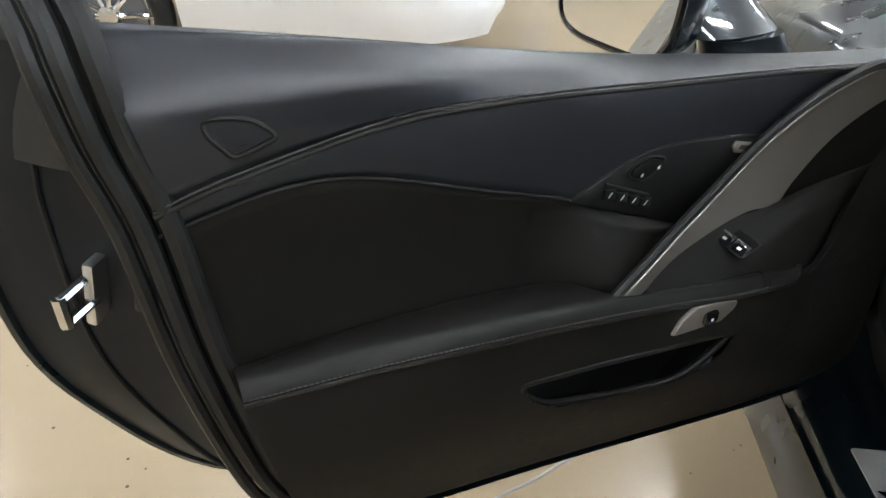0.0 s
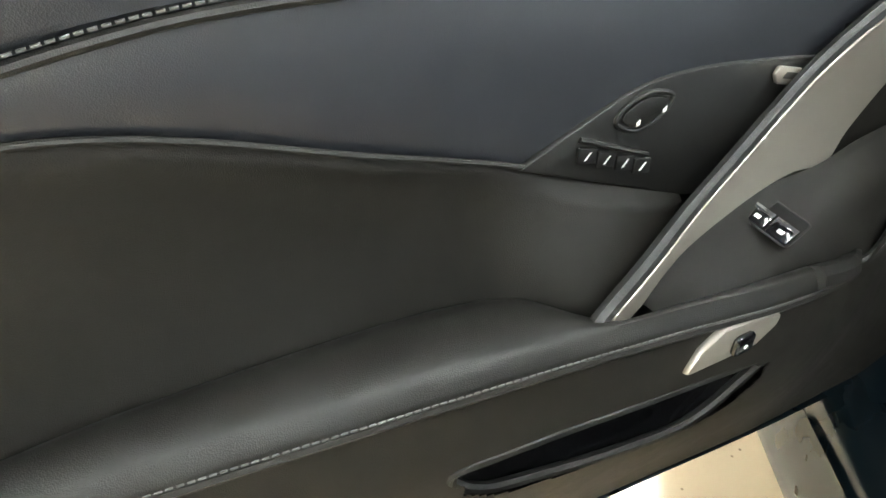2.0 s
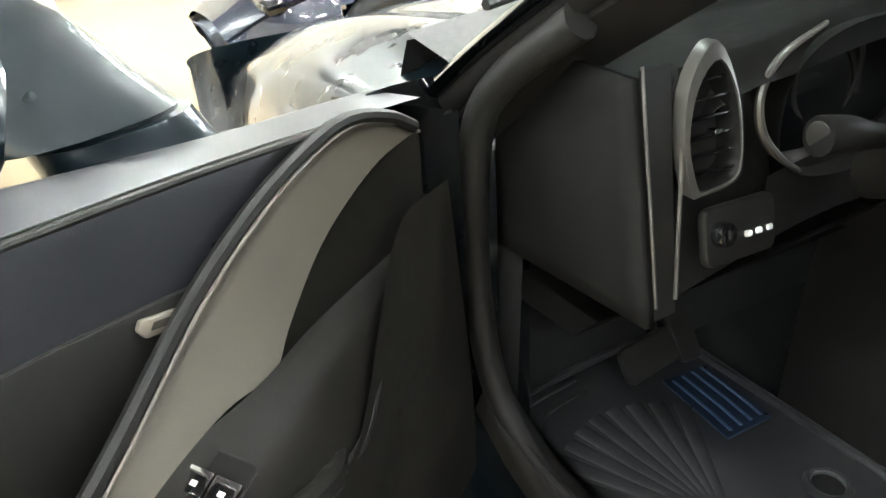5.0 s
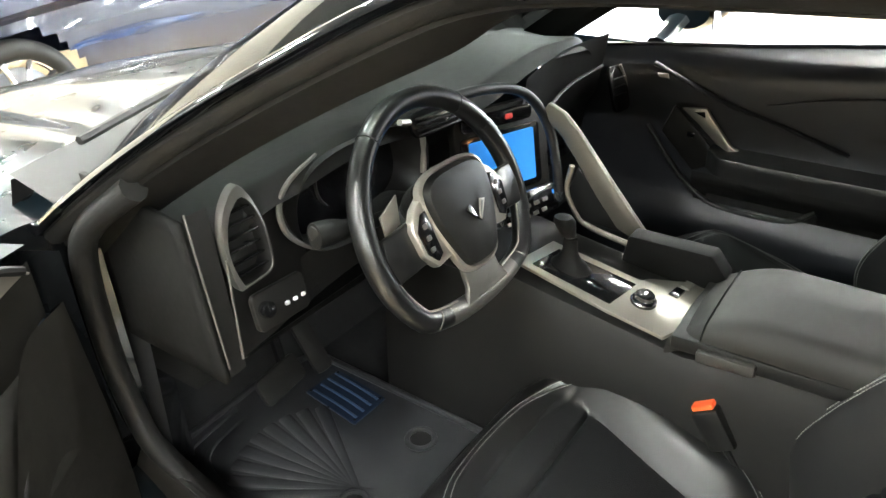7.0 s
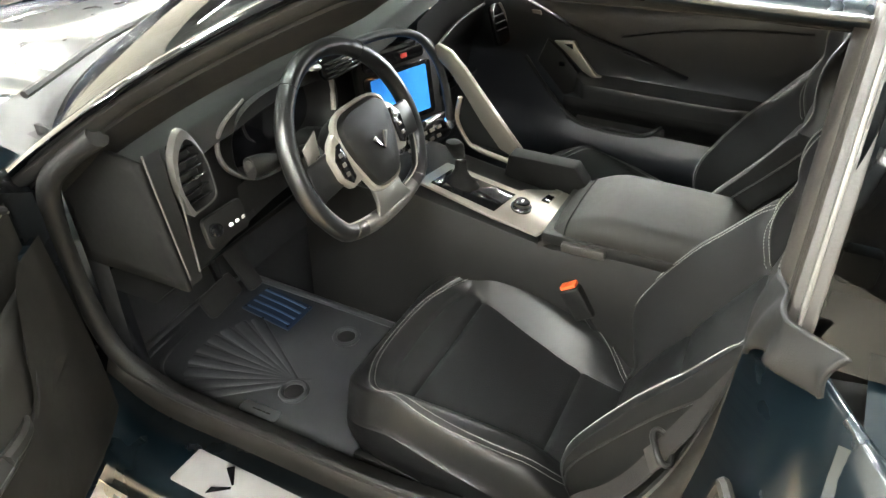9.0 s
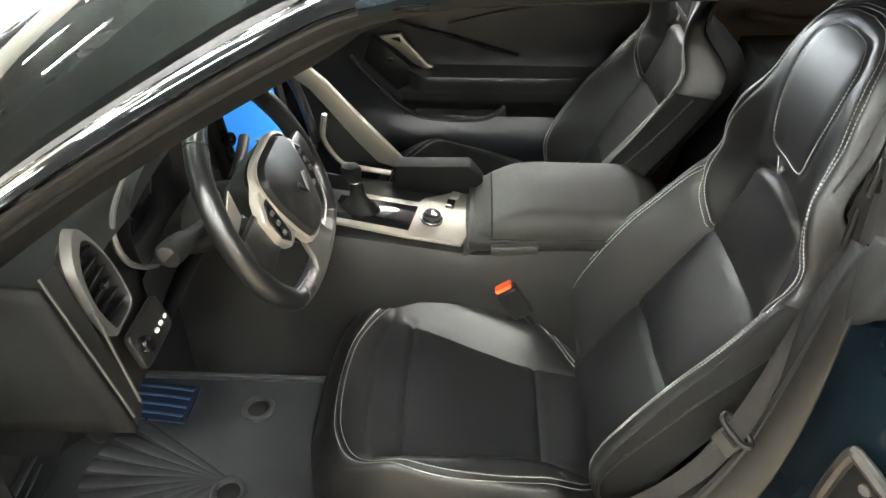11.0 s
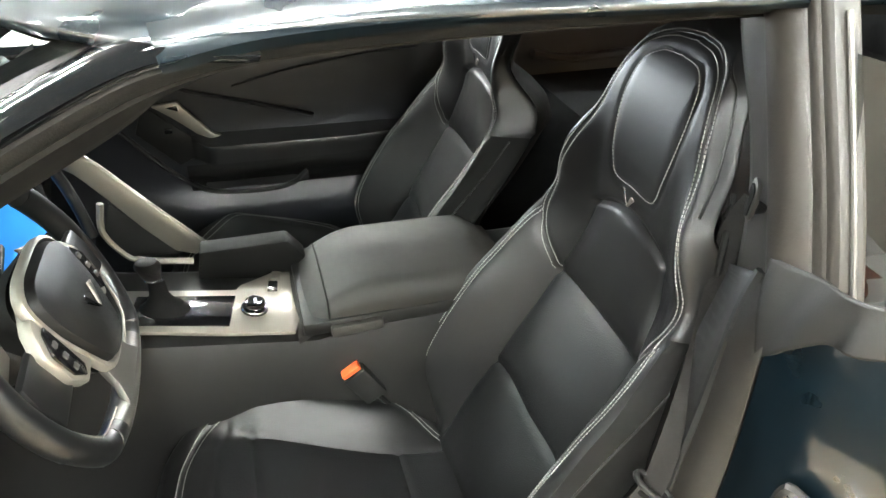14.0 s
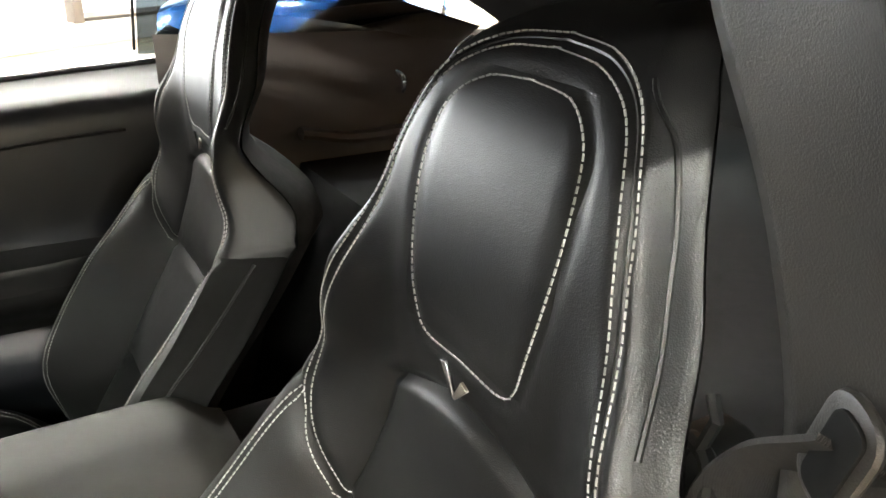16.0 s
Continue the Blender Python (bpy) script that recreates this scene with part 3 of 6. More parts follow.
# sill, door jamb and rear door post: one swept skin from the hinge post round to the rear post
JAMB = [
    # inner edge, trim crest, trim foot, painted ledge, outer edge
    [(-0.715, 1.25, 0.46), (-0.745, 1.245, 0.47), (-0.775, 1.23, 0.44), (-0.86, 1.23, 0.42), (-0.915, 1.23, 0.36)],
    [(-0.700, 1.12, 0.385), (-0.735, 1.12, 0.40), (-0.765, 1.11, 0.365), (-0.865, 1.11, 0.36), (-0.925, 1.11, 0.31)],
    [(-0.690, 0.85, 0.375), (-0.725, 0.85, 0.39), (-0.755, 0.85, 0.355), (-0.870, 0.85, 0.35), (-0.930, 0.85, 0.30)],
    [(-0.685, 0.55, 0.380), (-0.720, 0.55, 0.395), (-0.750, 0.55, 0.36), (-0.870, 0.55, 0.355), (-0.930, 0.55, 0.31)],
    [(-0.675, 0.30, 0.42), (-0.710, 0.29, 0.435), (-0.745, 0.27, 0.41), (-0.870, 0.24, 0.40), (-0.930, 0.22, 0.37)],
    [(-0.655, 0.155, 0.53), (-0.700, 0.150, 0.545), (-0.745, 0.125, 0.535), (-0.86, 0.06, 0.525), (-0.960, 0.03, 0.51)],
    [(-0.630, 0.085, 0.66), (-0.690, 0.085, 0.67), (-0.750, 0.068, 0.665), (-0.85, -0.005, 0.655), (-0.985, -0.05, 0.645)],
    [(-0.610, 0.040, 0.79), (-0.675, 0.050, 0.80), (-0.742, 0.045, 0.80), (-0.825, -0.012, 0.80), (-1.000, -0.085, 0.79)],
    [(-0.600, 0.010, 0.90), (-0.665, 0.030, 0.905), (-0.735, 0.040, 0.905), (-0.808, -0.020, 0.905), (-0.995, -0.095, 0.90)],
    [(-0.598, -0.010, 0.975), (-0.660, 0.018, 0.985), (-0.729, 0.036, 0.985), (-0.800, -0.028, 0.985), (-0.960, -0.100, 0.995)],
    [(-0.598, -0.012, 1.000), (-0.660, 0.006, 1.030), (-0.729, 0.012, 1.030), (-0.800, -0.034, 1.035), (-0.930, -0.104, 1.040)],
]


def jamb_strip(a, b, n=5):
    cols = [spline([row[i] for row in JAMB], n) for i in range(5)]
    return rings([[c[k] for c in cols[a:b + 1]] for k in range(len(cols[0]))], None, False, False)


thick(part("sill_trim", jamb_strip(0, 2), SILLTRIM, car, "scuffed brown-black door opening trim"), 0.006, 1)
thick(part("door_jamb", jamb_strip(2, 4), PAINT, car, "teal painted door jamb and sill"), 0.006, 1)
part("trim_bead", tube([p + V(-0.002, 0, 0.004) for p in spline([r[1] for r in JAMB], 6)], 0.009, 8), RUBBER, car, "worn rubber edge bead")
part("rocker", grid(lambda u, v: V(-0.93 - 0.02 * math.sin(v * math.pi) + 0.05 * smooth(v, 0.6, 1), -0.1 + 1.4 * u, 0.315 - 0.19 * v), 20, 10), PAINT, car)
part("rocker", grid(lambda u, v: V(0.93 + 0.02 * math.sin(v * math.pi) - 0.05 * smooth(v, 0.6, 1), -0.1 + 1.4 * u, 0.90 - 0.77 * v), 20, 10), PAINT, car)
part("underbody", block(1.7, 4.0, 0.04, pose(0, 0.8, 0.15), 0.005), RUBBER, car)

# hinge post in front of the door; its black stands for shaded teal paint
part("hinge_post", grid(lambda u, v: V(-0.715 - 0.17 * v + 0.0 * u, 1.25 + 0.02 * math.sin(v * 3.1), 0.42 + 0.52 * u), 10, 10), BLACKPAINT, car, "hinge post, black for the shade on its paint")
part("hinge_seal", tube(spline([(-0.722, 0.98, 0.385), (-0.728, 1.12, 0.395), (-0.742, 1.215, 0.47), (-0.748, 1.25, 0.60), (-0.752, 1.25, 0.75), (-0.755, 1.225, 0.88), (-0.755, 1.16, 0.955), (-0.735, 1.06, 1.025)], 6), [0.004 + 0.017 * smooth(i, 2, 13) for i in range(43)], 10), RUBBER, car, "dark rubber hinge post seal")
part("kick_panel", grid(lambda u, v: V(-0.715 + 0.03 * u, 1.22 + 0.3 * v, 0.24 + 0.62 * u), 8, 8), CARPET, car, "black kick panel")
for z in (0.52, 0.78):
    part("hinge", block(0.07, 0.05, 0.06, pose(-0.83, 1.235, z), 0.008), PAINT, car)
part("check_strap", tube(spline([(-0.80, 1.24, 0.66), (-0.87, 1.22, 0.66), (-0.93, 1.24, 0.66)], 4), 0.009, 6), ALUMINIUM, car)


# rear door post: grey trim above, wrinkled seal and outer panel
post_x = curve((0.95, -0.609), (1.05, -0.596), (1.10, -0.586), (1.15, -0.567), (1.19, -0.547), (1.25, -0.511), (1.35, -0.465))


# where the grey rubber begins on the rear post
seal_edge = curve((0.97, -0.715), (1.075, -0.680), (1.16, -0.647), (1.25, -0.606), (1.35, -0.560))


def bpost(u, v):
    u *= 1.17
    z = 0.975 + 0.305 * u
    x0 = post_x(z)
    x1 = seal_edge(z) - 0.004
    y0 = -0.012
    return V(x0 + (x1 - x0) * v, y0 + 0.035 * v - 0.006 * math.sin(v * math.pi), z)


thick(part("rear_post_trim", grid(bpost, 24, 12), GREYTRIM, car, "grey plastic belt post trim"), 0.008, 1)
GREYRUBBER = material("grey_rubber", (0.024, 0.021, 0.0175), 0.42, vary=0.25, scale=12, bump=0.3, bump_scale=200)


def bseal(u, v):
    z = 1.055 + 0.285 * u
    v *= 0.85
    roll = 0.007 * math.sin(math.pi * min(1.0, v / 0.5)) ** 0.7
    ribs = 0.0022 * abs(math.sin((v - 0.55) * math.pi / 0.15)) if 0.55 < v < 1.0 else 0.0
    cleft = 0.010 * math.exp(-((v - 0.525) / 0.018) ** 2)
    return V(seal_edge(z) - (0.104 - 0.012 * u) * v, 0.022 - 0.016 * v + roll + ribs - cleft - 0.02 * smooth(v, 0.81, 0.85), z)


thick(part("post_seal", grid(bseal, 30, 80), GREYRUBBER, car, "grey ribbed rubber rear post seal"), 0.006, 1)
part("seal_rib", tube([bseal(i / 20, 0.0) + V(0.001, 0.003, 0) for i in range(21)], 0.0028, 8), GREYRUBBER, car, "raised inner edge of the post seal")
# dark tube laid on the cleft to stand for the shade in it
part("seal_rib", tube([bseal(i / 20, 0.618) + V(0, 0.0095, 0) for i in range(21)], 0.0020, 6), SHADEBLACK, car, "dark line over the seal's cleft, standing for its shade")


def foot(u, v):
    top = 1.076 + 0.016 * v
    low = 0.968 + 0.052 * smooth(v, 0.0, 0.55) + 0.022 * v
    swell = 0.016 * math.sin(u * math.pi * 0.6) * (0.7 + 0.3 * math.sin(v * 6.0 + 0.8)) + 0.003 * math.sin(v * 13 + u * 4)
    return V(-0.690 - 0.03 * u * (1 - v) - 0.150 * v, 0.024 - 0.014 * v - 0.05 * smooth(v, 0.7, 1.0) + swell, top + (low - top) * u)


thick(part("seal_foot", grid(foot, 16, 36), RUBBER, car, "wrinkled rubber foot of the post seal"), 0.006, 1)


# rear wing outside, quarter glass and striker pocket
def rear_wing(u, v):
    y = -0.05 - 1.42 * u
    z = 0.30 + 0.72 * v
    x = -0.950 - 0.045 * math.sin(u * math.pi * 0.9) - 0.045 * math.sin(v * math.pi) + 0.08 * smooth(v, 0.75, 1.0)
    return V(x, y, z)


part("rear_wing", grid(rear_wing, 30, 24), PAINT, car, "dark teal rear wing")
part("rear_wing", grid(lambda u, v: V(-1, 1, 1) * 0 + V(-rear_wing(u, v).x, rear_wing(u, v).y, rear_wing(u, v).z), 20, 16), PAINT, car)
for s in (-1, 1):
    part("wing_ledge", grid(lambda u, v: V(s * (0.880 + 0.03 * math.sin(u * 2.6) - 0.14 * v), -0.07 - 1.40 * u, 1.012 + 0.02 * v - 0.03 * u * u), 16, 6), PAINT, car)
part("tail_deck", grid(lambda u, v: V((v * 2 - 1) * 0.88 * (1 - 0.1 * u), -1.42 - 0.26 * u, 1.005 - 0.02 * u), 6, 12), PAINT, car)
part("wing_face", grid(lambda u, v: V(-0.745 - 0.15 * v, -0.030 - 0.16 * u - 0.05 * v, 0.985 + 0.03 * u + 0.008 * v), 6, 8), RUBBER, car)
for s in (-1, 1):
    q = part("quarter_window", grid(lambda u, v: V(s * (0.788 - 0.108 * v - 0.05 * u * u), -0.002 - 0.70 * u, 1.035 + 0.25 * v * (1 - 0.75 * u)), 10, 8), DARKGLASS, car, "tinted rear quarter window")
    # silver on the driver side stands for a line of reflected light
    part("quarter_frame", tube(spline([(s * 0.787, 0.004, 1.045), (s * 0.738, 0.004, 1.16), (s * 0.662, 0.004, 1.32)], 5), 0.003, 8), DARKSILVER if s < 0 else PLASTIC, car, "slim edge of the quarter glass, pale for a glint on the driver side")
PK = axes((-0.812, 0.004, 0.765), (-0.86, -0.50, 0), (0.05, 0, 1)) @ pose(0, 0, 0.010)
RIM = [(0.057, -0.112), (0.070, -0.09), (0.078, 0.02), (0.070, 0.040), (0.0, 0.071), (-0.018, 0.062), (-0.026, -0.055), (-0.015, -0.075)]
pocket = part("striker_pocket", tube([PK @ V(p.x, p.y, 0.004) for p in spline([(x, y, 0) for x, y in RIM], 5, True)], 0.009, 8, closed=True), SILLTRIM, car, "recessed dark striker pocket with a rubber rim")
# flat floor, near-black to stand for the shade inside the pocket
part("pocket_floor", prism([(x * 0.95, y * 0.95) for x, y in RIM], 0.004, PK, 0.002), SHADEBLACK, pocket)
part("striker_loop", tube(spline([PK @ V(0.018, 0.005, 0.006), PK @ V(0.024, 0.0, 0.022), PK @ V(0.042, -0.02, 0.024), PK @ V(0.056, -0.032, 0.008)], 5), 0.004, 8), CHROME, pocket)
part("striker_plate", prism([(-0.018, -0.012), (0.035, -0.045), (0.045, -0.03), (0.0, 0.02)], 0.004, PK @ pose(0.025, 0, 0.005), 0.002), PLASTIC, pocket)
for p in ((0.015, 0.042), (0.039, -0.064)):
    part("bolt", disc(0.008, 0.006, PK @ pose(p[0], p[1], 0.004), 0.002, None, 12), DARKSILVER, pocket)
part("warning_label", prism([(-0.018, -0.014), (0.03, -0.014), (0.03, 0.014), (-0.018, 0.014)], 0.0008, axes((-0.768, 0.066, 0.640), (-0.10, 0.30, -0.95), (-0.75, -0.5, 0.0)) @ pose(0, 0, 0.004), 0), YELLOW, car, "small yellow printed label")
part("warning_label", prism([(-0.02, -0.02), (0.03, -0.02), (0.03, 0.02), (-0.02, 0.02)], 0.0008, axes((-0.835, 0.05, 0.56), (-0.10, 0.30, -0.95), (-0.75, -0.5, 0.0)) @ pose(0, 0, 0.004), 0), WHITEMARK, car, "small white printed label")
part("sill_plate", prism(rounded(0.085, 0.46, 0.006), 0.003, pose(-0.838, 0.735, 0.3575, 0, 1.5, 0), 0.001), SILLMETAL, car, "brushed aluminium sill plate with a crossed flags emblem")
for dx, c in ((-0.012, GLOSSBLACK), (0.012, GLOSSBLACK)):
    part("emblem", prism([(-0.003, -0.022), (0.002, -0.022), (0.010 + dx, 0.018), (-0.006 + dx, 0.024)], 0.001, pose(-0.838 + dx, 0.86, 0.362, 0, 1.5, 20 if dx < 0 else -25), 0), c, car)

# cabin floor, tunnel sides, bulkhead, rear trim
part("cabin_floor", block(1.44, 2.1, 0.02, pose(0, 0.55, 0.205), 0.0), CARPET, car, "black carpeted cabin floor")
part("toe_board", grid(lambda u, v: V(-0.72 + 1.44 * v, 1.42 + 0.22 * u, 0.21 + 0.42 * u), 6, 8), CARPET, car)
part("firewall", grid(lambda u, v: V(-0.74 + 1.48 * v, 1.64 - 0.2 * u, 0.6 + 0.35 * u), 4, 8), CARPET, car)
part("rear_bulkhead", grid(lambda u, v: V(-0.66 + 1.32 * v, -0.12 - 0.16 * u, 0.2 + 0.62 * u), 6, 10), CARPET, car)
part("luggage_deck", grid(lambda u, v: V(-0.66 + 1.32 * v, -0.28 - 1.2 * u, 0.82 + 0.03 * u), 8, 8), CARPET, car)
for s in (-1, 1):
    part("rear_side_trim", grid(lambda u, v: V(s * (0.70 - 0.03 * math.sin(v * math.pi) + 0.02 * smooth(v, 0.6, 0.75)), -0.02 - 1.4 * u, 0.16 + 0.92 * v), 20, 24), BROWNTRIM, car, "dark brown-black rear side trim")
part("trim_ledge", tube(spline([(0.655, -0.28, 0.885), (0.65, -0.40, 0.868), (0.65, -0.56, 0.875), (0.64, -0.75, 0.885)], 5), 0.022, 8, flat=0.6), BROWNTRIM, car)
part("cargo_lamp", block(0.05, 0.03, 0.012, pose(0.0, -0.60, 1.175), 0.003), material("warm_lamp", (1.0, 0.5, 0.2), 0.5, vary=0.0, emission=15.0), car, "small warm cargo lamp")
hook = part("coat_hook", tube(spline([(0.628, -0.49, 1.005), (0.60, -0.49, 1.0), (0.598, -0.49, 0.975), (0.62, -0.49, 0.97)], 5), 0.007, 8), CHROME, car, "chrome cargo hook")
part("rear_glass", grid(lambda u, v: V((v * 2 - 1) * 0.58, -0.72 - 0.85 * u, 1.33 - 0.3 * u - 0.04 * (v * 2 - 1) ** 2), 10, 12), DARKGLASS, car)
part("hatch_frame", tube(spline([(-0.6, -0.70, 1.31), (-0.62, -1.1, 1.17), (-0.62, -1.58, 1.03), (0.0, -1.66, 1.05), (0.62, -1.58, 1.03), (0.62, -1.1, 1.17), (0.6, -0.70, 1.31)], 6), 0.045, 8), BLACKPAINT, car)
part("rear_bumper", bumper(-1.42, 0.27, 0.925, 0.25, 1.0, -1), PAINT, car)
part("luggage_end", grid(lambda u, v: V(-0.68 + 1.36 * v, -1.44, 0.80 + 0.22 * u), 4, 6), CARPET, car)

# ---------------------------------------------------------------- driver door, swung open on its front hinges
# built along its own length (u, towards the hinges), outwards (w) and up (z)
SWING = pose(0, 0, 0, 0, 0, 31.5)
belt_z = curve((-1.26, 1.118), (-1.21, 1.112), (-0.97, 1.070), (-0.75, 1.030), (-0.61, 1.008), (-0.44, 0.985), (-0.3, 0.968), (-0.15, 0.955), (-0.05, 0.945))
seam_a = curve((-1.25, 0.930), (-1.192, 0.949), (-1.129, 0.966), (-1.0, 0.990), (-0.908, 0.996), (-0.768, 0.991), (-0.604, 0.980), (-0.407, 0.967), (-0.257, 0.953), (-0.12, 0.938), (-0.05, 0.93))
seam_b = curve((-1.25, 0.910), (-1.188, 0.924), (-1.117, 0.939), (-1.073, 0.944), (-1.021, 0.940), (-0.959, 0.924), (-0.87, 0.893), (-0.746, 0.852), (-0.552, 0.777), (-0.45, 0.735))
arm_back = curve((-1.25, 0.735), (-1.166, 0.742), (-1.045, 0.752), (-0.863, 0.748), (-0.78, 0.737), (-0.70, 0.722), (-0.5, 0.70), (-0.3, 0.67))
arm_w = curve((-1.25, 1.445), (-1.169, 1.425), (-1.02, 1.405), (-0.811, 1.382), (-0.6, 1.366), (-0.468, 1.366), (-0.40, 1.375))
arm_z = curve((-1.25, 0.738), (-1.169, 0.742), (-1.02, 0.749), (-0.811, 0.745), (-0.65, 0.733), (-0.544, 0.717), (-0.468, 0.706), (-0.40, 0.695))
low_z = curve((-1.25, 0.55), (-1.09, 0.484), (-0.938, 0.458), (-0.73, 0.429), (-0.365, 0.368), (-0.219, 0.350), (-0.07, 0.335))
rear_u = curve((0.30, -1.03), (0.456, -1.075), (0.49, -1.092), (0.566, -1.129), (0.757, -1.170), (0.93, -1.190), (1.017, -1.209), (1.12, -1.222))
strip_l = spline([(-0.740, 1.392, 0.724), (-0.706, 1.403, 0.742), (-0.652, 1.417, 0.765), (-0.59, 1.438, 0.785), (-0.53, 1.452, 0.812), (-0.47, 1.462, 0.848), (-0.425, 1.467, 0.875), (-0.368, 1.468, 0.906), (-0.305, 1.468, 0.932), (-0.225, 1.468, 0.948), (-0.155, 1.468, 0.932), (-0.105, 1.468, 0.906)], 6)
strip_r = spline([(-0.712, 1.386, 0.716), (-0.685, 1.395, 0.725), (-0.645, 1.410, 0.727), (-0.585, 1.430, 0.745), (-0.50, 1.442, 0.765), (-0.435, 1.448, 0.773), (-0.38, 1.450, 0.768), (-0.343, 1.460, 0.792), (-0.285, 1.466, 0.838), (-0.23, 1.468, 0.868), (-0.165, 1.468, 0.892), (-0.098, 1.468, 0.900)], 6)
strip_z = curve(*[(p.x, p.z) for p in strip_l[::6] if p.x < -0.15])


shut_u = curve((0.36, -0.95), (0.456, -1.112), (0.524, -1.195), (0.623, -1.262), (0.753, -1.320), (0.926, -1.328), (0.994, -1.312), (1.09, -1.285))



def skin(u, v):
    z0 = 0.36 + 0.05 * (1 - u)
    z = z0 + (belt_z(-1.28 + 1.2 * u) - 0.045 - z0) * v
    b = max(-1.33, shut_u(z) - 0.035)
    return V(b + (-0.06 - b) * u, 1.60 + 0.045 * math.sin(v * 2.6) + 0.02 * math.sin(u * math.pi) - 0.06 * smooth(v, 0.9, 1.0), z)


door = part("driver_door", grid(skin, 40, 24), PAINT, car, "open driver door, dark teal outside, black trim with silver strip inside", SWING)


def dpart(name, bm, mat, label="", group=None, sharp=38):
    """A piece of the driver door."""
    return part(name, bm, mat, door, label, SWING, sharp)


def upper(u, v):
    x0 = -1.190 - 0.032 * v
    x = x0 + (-0.07 - x0) * u
    a, b = seam_a(x), belt_z(x)
    z = a + (b - a) * v
    w = 1.470 + 0.052 * smooth(v, 0.45, 1.0) ** 1.6 - 0.006 * math.sin(v * math.pi)
    f = smooth(x, -1.08, -0.50)
    flat = 1.470 + 0.090 * v ** 1.05
    w = w + (flat - w) * f + 0.006 * (1 - smooth(v, 0.0, 0.08))
    return V(x, w, z - 0.010 * smooth(v, 0.86, 1.0) - 0.012 * f * v)


dpart("upper_panel", grid(upper, 90, 26), DAYLITSKIN, "soft black upper door panel")


def middle(u, v):
    x = -1.19 + 0.99 * u
    a, b = max(seam_b(x), strip_z(x) - 0.006 if x > -0.66 else 0.0), seam_a(x)
    z = a + (b - a) * v
    puff = 0.006 * math.sin(v * math.pi) ** 0.5
    return V(x, 1.480 - puff, min(z, b))


dpart("middle_panel", grid(middle, 80, 16), DAYLITSKIN, "smooth black band between two seams")


def insert(u, v):
    x0 = -1.168 - 0.022 * v
    x = x0 + (-0.50 - x0) * u
    a, b = arm_back(x) - 0.02, seam_b(x)
    z = a + (b - a) * v
    hollow = 0.012 * math.sin(v * math.pi) ** 0.7
    near = (1 - smooth(v, 0.84, 1.0)) * 0.066 * smooth(x, -0.80, -0.69) * (1 - smooth(x, -0.69, -0.50)) * (1 - smooth(z, 0.735, 0.86))
    return V(x, 1.472 + hollow + 0.006 * smooth(v, 0.93, 1.0) - near, z)


dpart("insert_panel", grid(insert, 90, 40, keep=lambda u, v: insert(u, v).x < -0.71 or insert(u, v).z > strip_z(insert(u, v).x) - 0.025), INSERTVINYL, "matt black vinyl door insert")
dpart("seam_piping", tube([V(x, 1.468, seam_a(x) - 0.002) for x in np.linspace(-1.205, -0.20, 60)], 0.0036, 8), ARMVINYL)
dpart("stitching", stitches([V(x, 1.4658, seam_a(x) + 0.0045) for x in np.linspace(-1.205, -0.20, 60)]), DARKTHREAD, "grey stitching")
dpart("seam_piping", tube([V(x, 1.474, seam_b(x)) for x in np.linspace(-1.205, -0.735, 40)], 0.0024, 8), ARMVINYL)

# flat control panel ahead of the insert
ctl = dpart("control_panel", prism([(-0.745, 0.8485), (-0.719, 0.860), (-0.692, 0.872), (-0.668, 0.882), (-0.649, 0.889), (-0.630, 0.8935), (-0.605, 0.896), (-0.570, 0.896), (-0.535, 0.8935), (-0.47, 0.886), (-0.41, 0.877), (-0.43, 0.84), (-0.50, 0.79), (-0.535, 0.768), (-0.56, 0.774)], 0.008, Matrix(((1, 0, 0, 0), (0, 0, -1, 1.478), (0, 1, 0, 0), (0, 0, 0, 1))), 0.003), PLASTIC, "black switch panel")
FACE = Matrix(((1, 0, 0, 0), (0, 0, -1, 1.470), (0, 1, 0, 0), (0, 0, 0, 1)))
RINGLOOP = spline([(-0.658, 0, 0.872), (-0.643, 0, 0.884), (-0.624, 0, 0.887), (-0.602, 0, 0.880), (-0.609, 0, 0.866), (-0.632, 0, 0.857), (-0.652, 0, 0.863)], 4, True)
lockpad = dpart("mirror_switch", prism([(-0.630 + (p.x + 0.630) * 0.80, 0.8715 + (p.z - 0.8715) * 0.78) for p in RINGLOOP], 0.0030, FACE, 0.0012), PLASTIC, "rounded door lock rocker with white marks", ctl)
dpart("switch_ring", tube([V(p.x, 1.4690, p.z) for p in RINGLOOP], 0.0020, 8, closed=True), PLASTIC, "moulded ring round the door lock rocker", ctl)
for p in ((-0.637, 0.8645), (-0.611, 0.8705)):
    dpart("mark", prism([(-0.0018, -0.0025), (0.0018, -0.0012), (0.0018, 0.003), (-0.0018, 0.001)], 0.0004, FACE @ pose(p[0], p[1], 0.0038), 0), WHITEMARK, "", lockpad)
for i in range(4):
    x, z = -0.683 + 0.0205 * i, 0.8475 - 0.0083 * i
    b = dpart("memory_button", prism([(-0.0095, -0.0055), (0.0095, -0.0095), (0.0095, 0.0045), (-0.0095, 0.0085)], 0.0028, FACE @ pose(x, z, 0), 0.001), PLASTIC, "small black seat memory button", ctl)
    dpart("mark", prism([(-0.0035, -0.0032), (-0.0015, -0.0032), (0.0035, 0.003), (0.0015, 0.003)], 0.0004, FACE @ pose(x, z - 0.0005, 0.003), 0), WHITEMARK, "", b)
dpart("button_shelf", tube([V(-0.692, 1.469, 0.8625), V(-0.617, 1.469, 0.831)], 0.0024, 6), PLASTIC, "", ctl)
